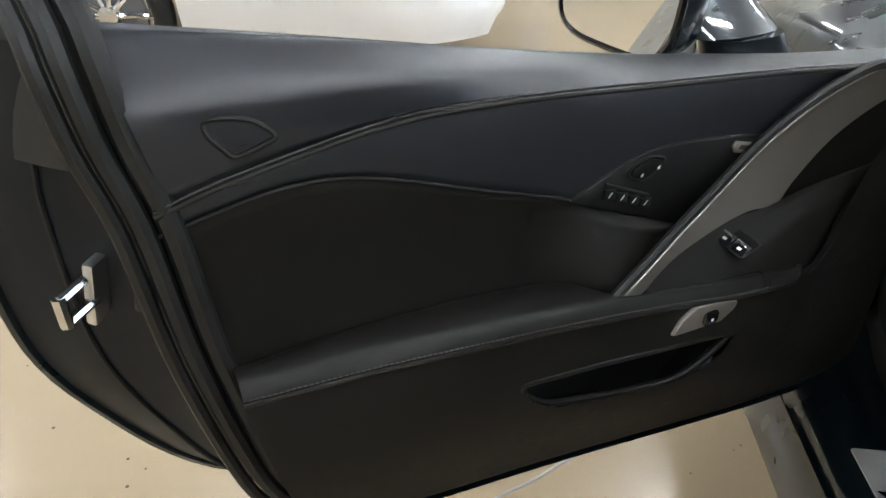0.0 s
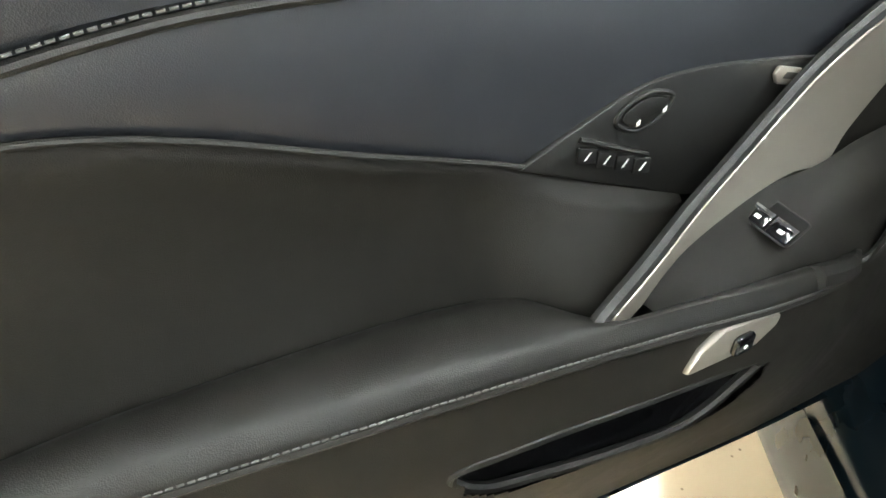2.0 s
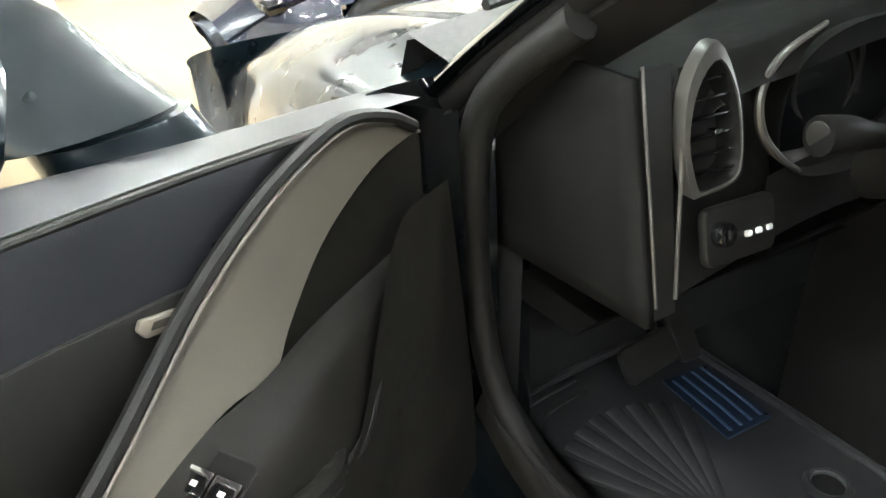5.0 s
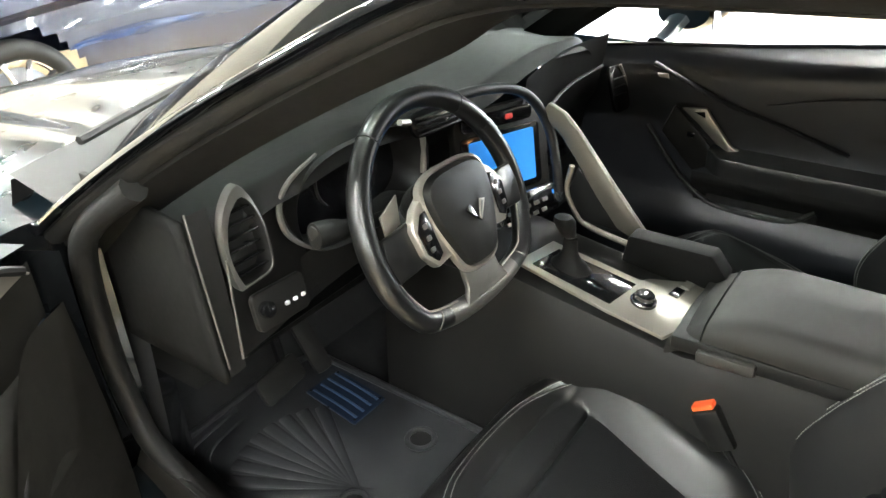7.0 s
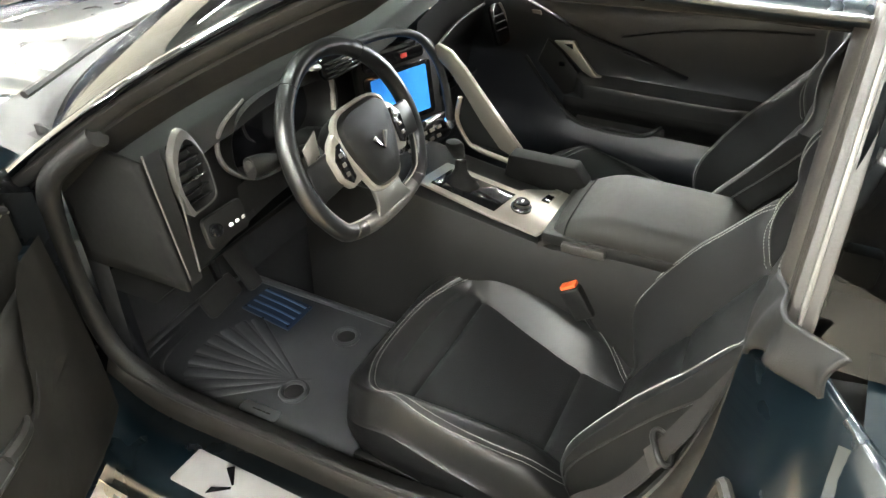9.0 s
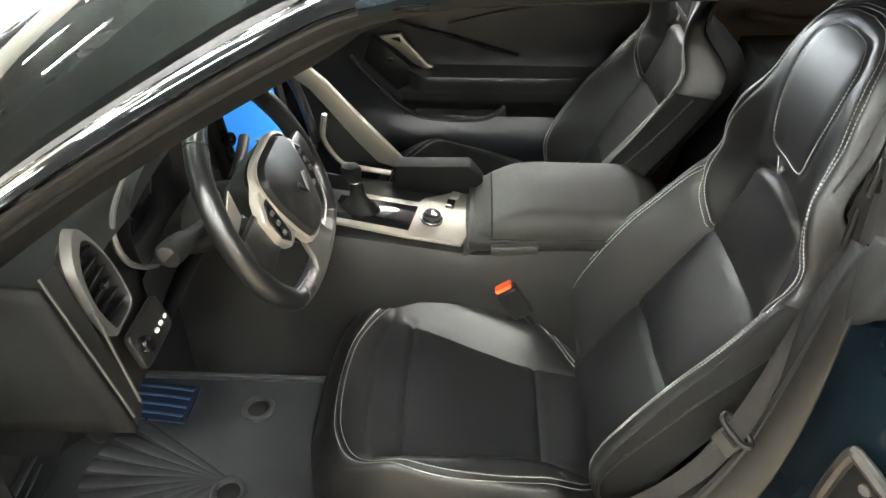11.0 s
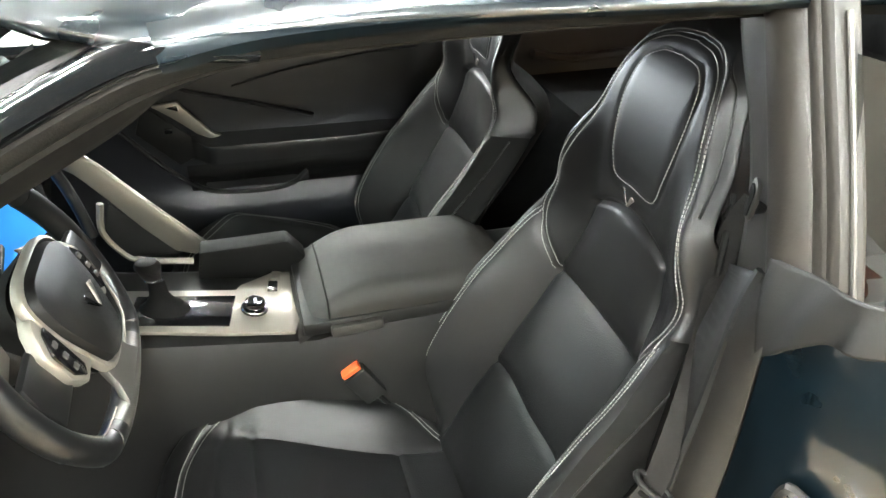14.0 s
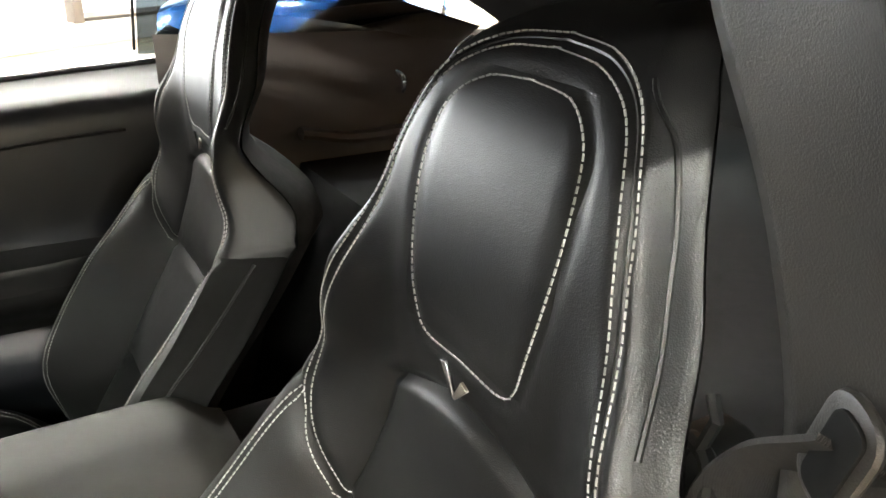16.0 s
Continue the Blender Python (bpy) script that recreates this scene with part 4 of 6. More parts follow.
lk = dpart("lock_lamp", prism([(-0.020, -0.001), (-0.012, -0.009), (0.014, -0.009), (0.020, 0.002), (0.017, 0.007), (-0.017, 0.007)], 0.005, FACE @ pose(-0.465, 0.871, 0, 0, 0, -14), 0.002), SILVER, "silver tweeter lock light bezel", ctl)
dpart("slot", prism([(-0.009, -0.003), (0.008, -0.003), (0.010, 0.003), (-0.006, 0.003)], 0.0006, FACE @ pose(-0.465, 0.871, 0.005, 0, 0, -14), 0), GREYTRIM, "", lk)

# speaker handle recess
rec = dpart("corner_recess", tube(spline([(-1.146, 1.466, 1.026), (-1.112, 1.466, 1.021), (-1.090, 1.466, 1.003), (-1.097, 1.466, 0.996), (-1.126, 1.466, 0.988), (-1.137, 1.466, 0.998), (-1.149, 1.466, 1.014)], 5, True), 0.0032, 8, closed=True), PLASTIC, "three-cornered moulded ring on the upper panel")
dpart("recess_cup", disc(0.011, 0.003, FACE @ pose(-1.120, 1.007, 0.001), 0.001), RUBBER, "", rec)


# armrest, its padded top and the long lower panel
def arm(u, v):
    x = -1.165 + 0.695 * u
    wb = 1.476 - 0.076 * smooth(x, -0.750, -0.695)
    zb = arm_back(x) - 0.004
    wf, zf = arm_w(x), arm_z(x)
    if v < 0.75:
        k = v / 0.75
        return V(x, wb + (wf + 0.008 - wb) * k, zb + (zf + 0.010 - zb) * k + 0.012 * math.sin(k * math.pi) ** 0.6)
    k = (v - 0.75) / 0.25
    return V(x, wf + 0.008 * (1 - k) - 0.004 * math.sin(k * math.pi), zf + 0.010 - 0.024 * k)


armrest = dpart("armrest", grid(arm, 80, 24), ARMVINYL, "padded black leather armrest")
dpart("stitching", stitches([V(x, arm_w(x) - 0.0035, arm_z(x) + 0.001) for x in np.linspace(-1.16, -0.41, 50)]), DARKTHREAD, "grey stitching", armrest)
dpart("piping", tube([V(x, arm_w(x) - 0.001, arm_z(x) - 0.006) for x in np.linspace(-1.165, -0.40, 50)], 0.0035, 6), ARMVINYL, "", armrest)
dpart("arm_tip", tube(spline([(-0.475, 1.374, 0.712), (-0.43, 1.376, 0.702), (-0.395, 1.385, 0.694), (-0.37, 1.40, 0.69)], 4), [0.013] * 4 + [0.012] * 4 + [0.010] * 4 + [0.006], 8), ARMVINYL, "", armrest)
POCKET = [(-0.850, 0.668), (-0.840, 0.643), (-0.822, 0.624), (-0.798, 0.612), (-0.740, 0.600), (-0.690, 0.592), (-0.630, 0.586), (-0.599, 0.586), (-0.560, 0.600), (-0.532, 0.624), (-0.522, 0.646), (-0.567, 0.655), (-0.608, 0.660), (-0.680, 0.665), (-0.740, 0.669), (-0.80, 0.670)]


def inside(x, z, poly):
    hit = False
    for (xa, za), (xb, zb) in zip(poly, poly[1:] + poly[:1]):
        if (za > z) != (zb > z) and x < (xb - xa) * (z - za) / (zb - za) + xa:
            hit = not hit
    return hit


def lower(u, v):
    b = -1.165 + 1.085 * u
    zt = arm_z(max(-1.17, min(b, -0.40))) - 0.013 + 0.16 * smooth(b, -0.42, -0.16)
    zb = low_z(b)
    z = zt + (zb - zt) * v
    x = max(b, rear_u(z))
    wt = arm_w(max(-1.25, min(b, -0.40))) + 0.065 * smooth(b, -0.42, -0.14)
    w = wt + (1.425 - wt) * smooth(v, 0.15, 1.0) - 0.012 * math.sin(v * math.pi) + 0.012 * smooth(v, 0.93, 1)
    return V(x, w, z)


def no_pocket(u, v):
    p = lower(u, v)
    return not inside(p.x, p.z, POCKET)


dpart("lower_panel", grid(lower, 150, 60, keep=no_pocket), INSERTVINYL, "grained black plastic lower door panel")
ring = spline([(x, 0, z) for x, z in POCKET], 5, True)
lip = [V(p.x, arm_w(p.x) - 0.004 + 0.012 * smooth(0.68 - p.z, 0, 0.08), p.z) for p in ring]
pk = dpart("map_pocket", rings([[q for q in lip], [V(-0.71 + (q.x + 0.71) * 0.93, q.y + 0.055, 0.64 + (q.z - 0.64) * 0.9) for q in lip]], None, True, False), GLOSSBLACK, "dark open map pocket in the door")
dpart("pocket_rim", tube(lip, 0.0055, 8, closed=True), PLASTIC, "", pk)
dpart("pocket_back", grid(lambda u, v: V(-0.88 + 0.34 * u, 1.425 + 0.01 * u, 0.58 + 0.12 * v), 4, 4), RUBBER, "", pk)

# release handle bezel
bez = dpart("handle_bezel", prism([(-0.641, 0.683), (-0.628, 0.705), (-0.606, 0.719), (-0.57, 0.716), (-0.532, 0.707), (-0.534, 0.695), (-0.556, 0.680), (-0.60, 0.681)], 0.010, Matrix(((1, 0, 0, 0), (0, 0, -1, 1.368), (0, 1, 0, 0), (0, 0, 0, 1))), 0.004), SILVER, "satin silver door release bezel")
dpart("release_button", prism(rounded(0.024, 0.022, 0.006), 0.006, Matrix(((1, 0, 0, -0.583), (0, 0, -1, 1.358), (0, 1, 0, 0.698), (0, 0, 0, 1))), 0.003), GLOSSBLACK, "black electric release button", bez)
dpart("mark", disc(0.0022, 0.0005, Matrix(((1, 0, 0, -0.583), (0, 0, -1, 1.352), (0, 1, 0, 0.697), (0, 0, 0, 1))), 0), WHITEMARK, "", bez)


# silver sweep strip
def strip(u, v):
    i = u * (len(strip_l) - 1)
    k, f = min(int(i), len(strip_l) - 2), i - min(int(i), len(strip_l) - 2)
    a, b = strip_l[k].lerp(strip_l[k + 1], f), strip_r[k].lerp(strip_r[k + 1], f)
    p = a.lerp(b, v)
    return V(p.x, p.y - 0.010 * (1 - smooth(v, 0.0, 0.12)) + 0.003 * v, p.z)


dpart("silver_strip", grid(strip, 54, 14), SILVER, "satin silver sweeping trim strip")
edge = [strip(i / 40, 0) for i in range(41)]
dpart("strip_bead", tube([p + V(-0.006, 0.003, 0.007) for p in edge], 0.0075, 8), RUBBER, "black padded bead beside the silver strip")
dpart("strip_lip", tube([p + V(0.001, 0.001, -0.001) for p in edge], 0.0022, 8), SILVER)


# window switch pod
POD = [
    [(-0.655, 1.416, 0.732), (-0.635, 1.402, 0.714), (-0.625, 1.392, 0.708), (-0.615, 1.380, 0.706)],
    [(-0.588, 1.436, 0.747), (-0.560, 1.415, 0.727), (-0.540, 1.395, 0.713), (-0.525, 1.380, 0.696)],
    [(-0.503, 1.448, 0.768), (-0.482, 1.424, 0.745), (-0.464, 1.402, 0.731), (-0.450, 1.382, 0.692)],
    [(-0.400, 1.450, 0.772), (-0.385, 1.436, 0.767), (-0.360, 1.412, 0.750), (-0.350, 1.388, 0.675)],
    [(-0.300, 1.462, 0.778), (-0.280, 1.450, 0.771), (-0.255, 1.430, 0.742), (-0.250, 1.405, 0.650)],
    [(-0.100, 1.475, 0.780), (-0.100, 1.470, 0.765), (-0.100, 1.460, 0.730), (-0.100, 1.440, 0.620)],
]
podp = dpart("switch_pod", rings([spline(list(row), 6) for row in zip(*[spline(list(c), 6) for c in zip(*POD)])], None, False, False), INSERTVINYL, "sloping black window switch pod")
dpart("pod_crease", tube(spline([(-0.452, 1.380, 0.700), (-0.40, 1.383, 0.690), (-0.352, 1.386, 0.692), (-0.31, 1.398, 0.715), (-0.255, 1.424, 0.742), (-0.18, 1.445, 0.748), (-0.10, 1.458, 0.742)], 5), 0.005, 8), PLASTIC)
tray_m = axes((-0.4835, 1.4225, 0.7490), V(0.17, -0.96, -0.21), V(0.93, 0.18, 0.22))
# a raised plate; its dark colour stands for the shade of a recess
dpart("switch_tray", prism(rounded(0.050, 0.040, 0.005), 0.0024, tray_m, 0.001), SHADEBLACK, "switch tray, a flat plate darkened as a recess")
dpart("tray_edge", tube([tray_m @ V(x, y, 0.0022) for x, y in rounded(0.050, 0.040, 0.005)], 0.0012, 6, closed=True), PLASTIC)
for i in (-1, 1):
    key = tray_m @ pose(0.0122 * i, -0.0085, 0.002, 7)
    dpart("window_switch", prism([(-0.0112, -0.011), (0.0112, -0.011), (0.0112, 0.009), (-0.0112, 0.009)], 0.0046, key, 0.0012), GLOSSBLACK, "black window switch")
    dpart("chrome_tip", prism([(-0.0112, -0.006), (-0.0082, 0.004), (0.0082, 0.004), (0.0112, -0.006), (0.0112, 0.009), (-0.0112, 0.009)], 0.0012, key @ pose(0, 0, 0.0046), 0.0004), CHROME, "chrome switch tip")
    dpart("mark", prism([(-0.0028, -0.0022), (0.0028, -0.0022), (0.0028, 0.0022), (-0.0028, 0.0022)], 0.0004, key @ pose(0, -0.003, 0.0047), 0), WHITEMARK)
# pull cup behind the armrest rail
dpart("pull_cup", grid(lambda u, v: V(-0.70 + 0.20 * u, 1.375 + 0.04 * v, 0.715 - 0.05 * math.sin(v * math.pi) - 0.02 * u), 10, 10), RUBBER, "dark pull cup behind the armrest", armrest)
# front lower field of the door beyond the strip
dpart("front_panel", grid(lambda u, v: V(-0.40 + 0.33 * u, 1.470 + 0.012 * u, 0.33 + (0.575 - 0.0 * u) * v), 10, 14), INSERTVINYL, "black front end of the door trim")

# seal, shut face and outer skin
for off, r, mat in ((0.004, 0.012, RUBBER), (-0.020, 0.010, RUBBER), (-0.040, 0.008, PLASTIC)):
    dpart("seal", tube([V(rear_u(z) + off - 0.006, 1.476, z) for z in np.linspace(0.46, 1.085, 30)] + [V(-1.226 + off, 1.486, 1.105), V(-1.232 + off, 1.51, 1.128), V(-1.236 + off, 1.56, 1.135)], r, 8), mat, "black rubber door edge seal")


def shut(u, v):
    z = 0.40 + 0.69 * u
    a, b = rear_u(z) - 0.012, shut_u(z) - 0.03
    w = 1.482 + 0.105 * smooth(v, 0.0, 1.0) + 0.012 * math.sin(v * math.pi * 2)
    return V(a + (b - a) * v, w - 0.0, z)


dpart("shut_face", grid(shut, 40, 20), SHUTPAINT, "dark painted rear edge of the door")
dpart("shut_seam", tube([shut(u, 0.52 + 0.1 * math.sin(u * 3)) + V(0, -0.002, 0) for u in np.linspace(0.0, 0.86, 30)], 0.003, 6), RUBBER)
dpart("edge_flange", tube([shut(u, 1.0) + V(-0.004, 0.004, 0) for u in np.linspace(0, 1, 30)], 0.008, 8), PAINT)


dpart("door_bottom", grid(lambda u, v: V(-1.06 + 0.98 * u, 1.43 + 0.17 * v, low_z(-1.06 + 0.98 * u) - 0.005 - 0.02 * v), 20, 6), PAINT)
dpart("door_front", grid(lambda u, v: V(-0.065, 1.43 + 0.18 * v, 0.34 + 0.58 * u), 6, 6), BLACKPAINT)
dpart("rear_cap", grid(lambda u, v: V(-1.225 - 0.090 * v + 0.02 * v * u, 1.482 + 0.085 * v ** 1.5 + 0.03 * u * u, 0.985 + 0.155 * u - 0.02 * v * u), 10, 10), SOFTBLACK, "black rear top cap of the door")
dpart("belt_seal", tube([V(x, 1.528 + 0.036 * smooth(x, -1.08, -0.50), belt_z(x) - 0.018 - 0.012 * smooth(x, -1.08, -0.50)) for x in np.linspace(-1.22, -0.10, 40)], 0.006, 8), GLOSSBLACK)
dpart("belt_moulding", tube([V(x, 1.56, belt_z(x) - 0.040) for x in np.linspace(-1.24, -0.08, 40)], 0.012, 8), BLACKPAINT)
lat = dpart("latch", block(0.012, 0.03, 0.075, pose(-1.268, 1.522, 0.852, 0, 12, -38), 0.003), ALUMINIUM, "bright metal door latch")
for dz in (-0.012, 0.014):
    dpart("latch_arm", tube([V(-1.272, 1.515, 0.858 + dz), V(-1.300, 1.495, 0.850 + dz)], 0.006, 8), CHROME, "", lat)
dpart("latch_bar", tube([V(-1.300, 1.495, 0.835), V(-1.300, 1.495, 0.868)], 0.007, 8), CHROME, "", lat)
dpart("shut_plug", block(0.014, 0.01, 0.026, pose(-1.232, 1.497, 0.842, 0, 10, -38), 0.003), RUBBER)

# outside mirror on its foot: glass facing rearwards
MG = axes((-0.565, 1.640, 1.036), (0.31, -0.95, -0.12), (0.04, -0.10, 1.0))      # z of this pose points behind the glass or before it
if (MG.to_3x3() @ V(0, 0, 1)).x > 0:
    MG = MG @ pose(0, 0, 0, 0, 180, 0)


def mloop(k, z, dx=0.0):
    pts = []
    for i in range(40):
        a = i * math.pi / 20
        c, d = math.cos(a), math.sin(a)
        pts.append(MG @ V(dx + 0.088 * k * math.copysign(abs(c) ** 0.55, c), 0.062 * k * math.copysign(abs(d) ** 0.6, d), z))
    return pts


mir = dpart("door_mirror", rings([mloop(1.06, -0.002), mloop(1.14, -0.02), mloop(1.12, -0.06), mloop(0.9, -0.10), mloop(0.5, -0.125), mloop(0.1, -0.13)]), PAINT, "teal door mirror with black-rimmed glass")
dpart("mirror_rim", tube(mloop(1.05, 0.0), 0.0062, 6, closed=True), GLOSSBLACK)
dpart("mirror_glass", rings([mloop(1.0, 0.002), mloop(1.0, 0.004)]), material("mirror", (0.9, 0.9, 0.9), 0.02, metal=1.0, vary=0.0))


def level(c, a, b, z):
    return [V(c[0] + a * math.copysign(abs(math.cos(t)) ** 0.8, math.cos(t)), c[1] + b * math.sin(t), z) for t in [i * math.pi / 12 for i in range(24)]]


dpart("mirror_foot", rings([level((-0.355, 1.580), 0.085, 0.034, 0.925), level((-0.365, 1.585), 0.082, 0.035, 0.955), level((-0.375, 1.590), 0.078, 0.036, 0.982)]), PAINT, "teal mirror foot")
dpart("mirror_neck", rings([level((-0.38, 1.592), 0.070, 0.030, 0.980), level((-0.395, 1.60), 0.092, 0.042, 0.987), level((-0.43, 1.635), 0.11, 0.05, 1.02), level((-0.46, 1.66), 0.105, 0.052, 1.07), level((-0.48, 1.67), 0.085, 0.04, 1.10), level((-0.49, 1.675), 0.04, 0.02, 1.112)]), PAINT, "teal mirror housing")

# ---------------------------------------------------------------- dashboard
dash = thing("dashboard", pose(0, 1.1, 0.7), "black leather-wrapped dashboard with silver trim and a blue screen", "dashboard")


def dtop(u, v):
    x = -0.70 + 1.40 * v
    y = 0.98 + 0.34 * u
    hood = 0.035 * math.exp(-((x + 0.36) / 0.20) ** 2) * (1 - smooth(u, 0.2, 0.9))
    pas = 0.03 * math.exp(-((x - 0.36) / 0.26) ** 2)
    edge = 0.05 * smooth(abs(x), 0.55, 0.70) * (1 - u)
    back = 0.035 * smooth(0.12 - u, 0, 0.12)
    yy = y + 0.04 * smooth(abs(x), 0.5, 0.7) * (1 - u) + 0.03 * math.exp(-((x - 0.36) / 0.25) ** 2) * (1 - u)
    return V(x, yy, 0.968 + hood + pas * (1 - u) - edge - back - 0.012 * u)


part("dash_top", grid(dtop, 30, 70), MATTBLACK, dash, "soft black dashboard top")


# driver side end and knee panel
def end_face(u, v):
    z = 0.745 + 0.23 * u
    return V(-0.732 + 0.022 * u + 0.03 * v, 0.934 + 0.069 * u + (0.32 - 0.02 * u) * v, z - 0.05 * v * (1 - u))


thick(part("dash_end", grid(end_face, 10, 10), SHADEBLACK, dash, "dark leather dashboard end cap"), 0.01, 1)
part("end_seam", tube(spline([(-0.728, 1.005, 0.748), (-0.724, 1.015, 0.80), (-0.718, 1.035, 0.87), (-0.708, 1.065, 0.93)], 6), 0.0016, 6), DARKSILVER, dash)
part("end_trim", tube(spline([(-0.730, 0.936, 0.765), (-0.722, 0.960, 0.845), (-0.714, 0.984, 0.922), (-0.705, 1.006, 0.985)], 6), 0.0018, 8), DARKSILVER, dash, "thin silver edge trim")
part("end_strip", grid(lambda u, v: V(-0.731 + 0.021 * u + (0.030 + 0.012 * u) * v, 0.936 + 0.069 * u + 0.002 * v, 0.750 + 0.232 * u), 10, 4), PLASTIC, dash, "black strip between two silver lines")
part("driver_fascia", grid(lambda u, v: V(-0.692 + 0.20 * v + 0.05 * u * (1 - v), 0.952 + 0.07 * u + 0.035 * v, 0.755 + 0.215 * u), 14, 12), PLASTIC, dash)
VENT = [(-0.613, 0.978), (-0.645, 0.958), (-0.664, 0.912), (-0.661, 0.870), (-0.652, 0.862), (-0.610, 0.866), (-0.598, 0.888), (-0.595, 0.940)]
FRAME = [(-0.612, 0.996), (-0.653, 0.966), (-0.671, 0.912), (-0.670, 0.862), (-0.656, 0.857), (-0.607, 0.862), (-0.594, 0.886), (-0.591, 0.944)]


def vent_loop(k, dy, outline=VENT):
    return [V(-0.630 + (p.x + 0.630) * k, 0.982 + (p.z - 0.915) * 0.3 + dy, 0.915 + (p.z - 0.915) * k) for p in spline([(x, 0, z) for x, z in outline], 4, True)]


vent = part("side_vent", rings([vent_loop(1.02, 0.0), vent_loop(1.0, -0.003), vent_loop(0.97, 0.004), vent_loop(0.92, 0.03)], None, True, False), PLASTIC, dash, "drop-shaped air vent with a satin frame")
part("vent_rim", rings([vent_loop(1.0, 0.012, FRAME), vent_loop(1.0, -0.002, FRAME), vent_loop(0.99, -0.004, FRAME), vent_loop(1.02, -0.005), vent_loop(1.0, 0.002)], None, True, False), DARKSILVER, vent, "satin grey vent frame")
part("vent_back", rings([vent_loop(0.94, 0.026), vent_loop(0.4, 0.027)]), RUBBER, vent)
for i in range(6):
    z = 0.872 + 0.0175 * i
    part("slat", block(0.058 - 0.007 * max(0, i - 3), 0.018, 0.0035, pose(-0.632 + 0.004 * max(0, i - 2), 0.992 + (z - 0.915) * 0.3, z, -18), 0.001), GLOSSBLACK, vent)
part("vent_tab", block(0.012, 0.012, 0.005, pose(-0.630, 0.978, 0.915), 0.002), CHROME, vent)
part("vent_arm", tube(spline([(-0.703, 0.938, 0.766), (-0.686, 0.960, 0.845), (-0.672, 0.978, 0.905)], 5), 0.0022, 8), DARKSILVER, dash, "slim silver line below the vent")
pod_l = part("light_panel", prism(rounded(0.110, 0.062, 0.012), 0.012, axes((-0.612, 0.955, 0.812), (1, 0.06, -0.08), (0, 0.25, 0.94)), 0.004), PLASTIC, dash, "black lamp switch panel")
part("dial", disc(0.013, 0.016, axes((-0.648, 0.953, 0.818), (1, 0.06, -0.08), (0, 0.25, 0.94)) @ pose(0, 0, 0.008), 0.003), GLOSSBLACK, pod_l)
# plain white colour stands for the glow of the lit buttons
for i in range(3):
    part("button", block(0.009, 0.0065, 0.006, axes((-0.606 + 0.018 * i, 0.955 + 0.002 * i, 0.806 - 0.002 * i), (1, 0.06, -0.08), (0, 0.25, 0.94)) @ pose(0, 0, 0.0145), 0.002), WHITEMARK, pod_l, "small lamp button, white for its glow")
part("knee_panel", grid(lambda u, v: V(-0.69 + 0.55 * v, 0.955 + 0.16 * u + 0.02 * v, 0.755 - 0.14 * u), 10, 14), PLASTIC, dash, "black knee panel under the dashboard")
part("under_dash", grid(lambda u, v: V(-0.69 + 1.38 * v, 1.11 + 0.40 * u, 0.615 - 0.02 * u), 6, 10), PLASTIC, dash)

# instrument cluster in its hooded binnacle
cl = part("cluster_recess", rings([[V(-0.355 + cx * f, 0.99 + dy, 0.905 + cz * f) for cx, cz in [(0.165 * math.copysign(abs(math.cos(a)) ** 0.7, math.cos(a)), 0.085 * math.copysign(abs(math.sin(a)) ** 0.75, math.sin(a))) for a in [i * math.pi / 20 for i in range(40)]]] for f, dy in ((1.05, -0.01), (1.0, 0.0), (0.93, 0.07))], None, True, False), PLASTIC, dash, "hooded dark instrument cluster")
part("cluster_face", prism([(0.158 * math.copysign(abs(math.cos(a)) ** 0.7, math.cos(a)), 0.082 * math.copysign(abs(math.sin(a)) ** 0.75, math.sin(a))) for a in [i * math.pi / 20 for i in range(40)]], 0.004, axes((-0.355, 1.062, 0.905), (1, 0, 0), (0, 0.2, 1)), 0), GLOSSBLACK, cl)
part("bezel", tube(spline([(-0.455, 1.000, 0.992), (-0.522, 0.997, 0.968), (-0.552, 0.992, 0.935), (-0.550, 0.985, 0.895), (-0.522, 0.980, 0.862), (-0.490, 0.975, 0.840)], 6), [0.0015 + 0.0035 * math.sin(math.pi * (i + 1) / 32) ** 0.5 for i in range(31)], 8), DARKSILVER, cl, "curved silver cluster bezel")
part("bezel", tube(spline([(-0.27, 0.975, 0.995), (-0.225, 0.98, 0.98), (-0.195, 0.985, 0.95), (-0.185, 0.99, 0.91), (-0.195, 0.985, 0.87)], 6), 0.0062, 8), SILVER, cl)
part("gauge_ring", tube([V(-0.355 + 0.062 * math.cos(a), 1.052, 0.91 + 0.062 * math.sin(a)) for a in [i * math.pi / 16 for i in range(32)]], 0.003, 6, closed=True), SOFTBLACK, cl)
part("lower_cover", grid(lambda u, v: V(-0.53 + 0.36 * v, 0.985 + 0.02 * math.sin(v * 3.1), 0.84 - 0.09 * u), 8, 12), PLASTIC, dash)

# centre stack, turned towards the driver
CS = axes((0.105, 0.985, 0.785), (1, -0.36, 0), (0, 0.17, 1))
st = part("stack_surround", prism(rounded(0.27, 0.27, 0.04), 0.03, CS @ pose(0.01, 0.0, -0.034), 0.01), PLASTIC, dash, "black centre stack")
part("screen_frame", prism(rounded(0.225, 0.150, 0.014), 0.006, CS @ pose(0, 0.005, -0.004), 0.002), GLOSSBLACK, st)
part("screen", prism(rounded(0.186, 0.122, 0.004), 0.002, CS @ pose(0.0, 0.007, 0.0025), 0), SCREENBLUE, st, "lit plain blue touch screen")
part("knob", disc(0.016, 0.02, CS @ pose(-0.108, 0.02, 0.002), 0.004), GLOSSBLACK, st)
part("hazard_pod", prism(rounded(0.20, 0.035, 0.012), 0.01, CS @ pose(-0.01, 0.108, -0.002), 0.004), GLOSSBLACK, st)
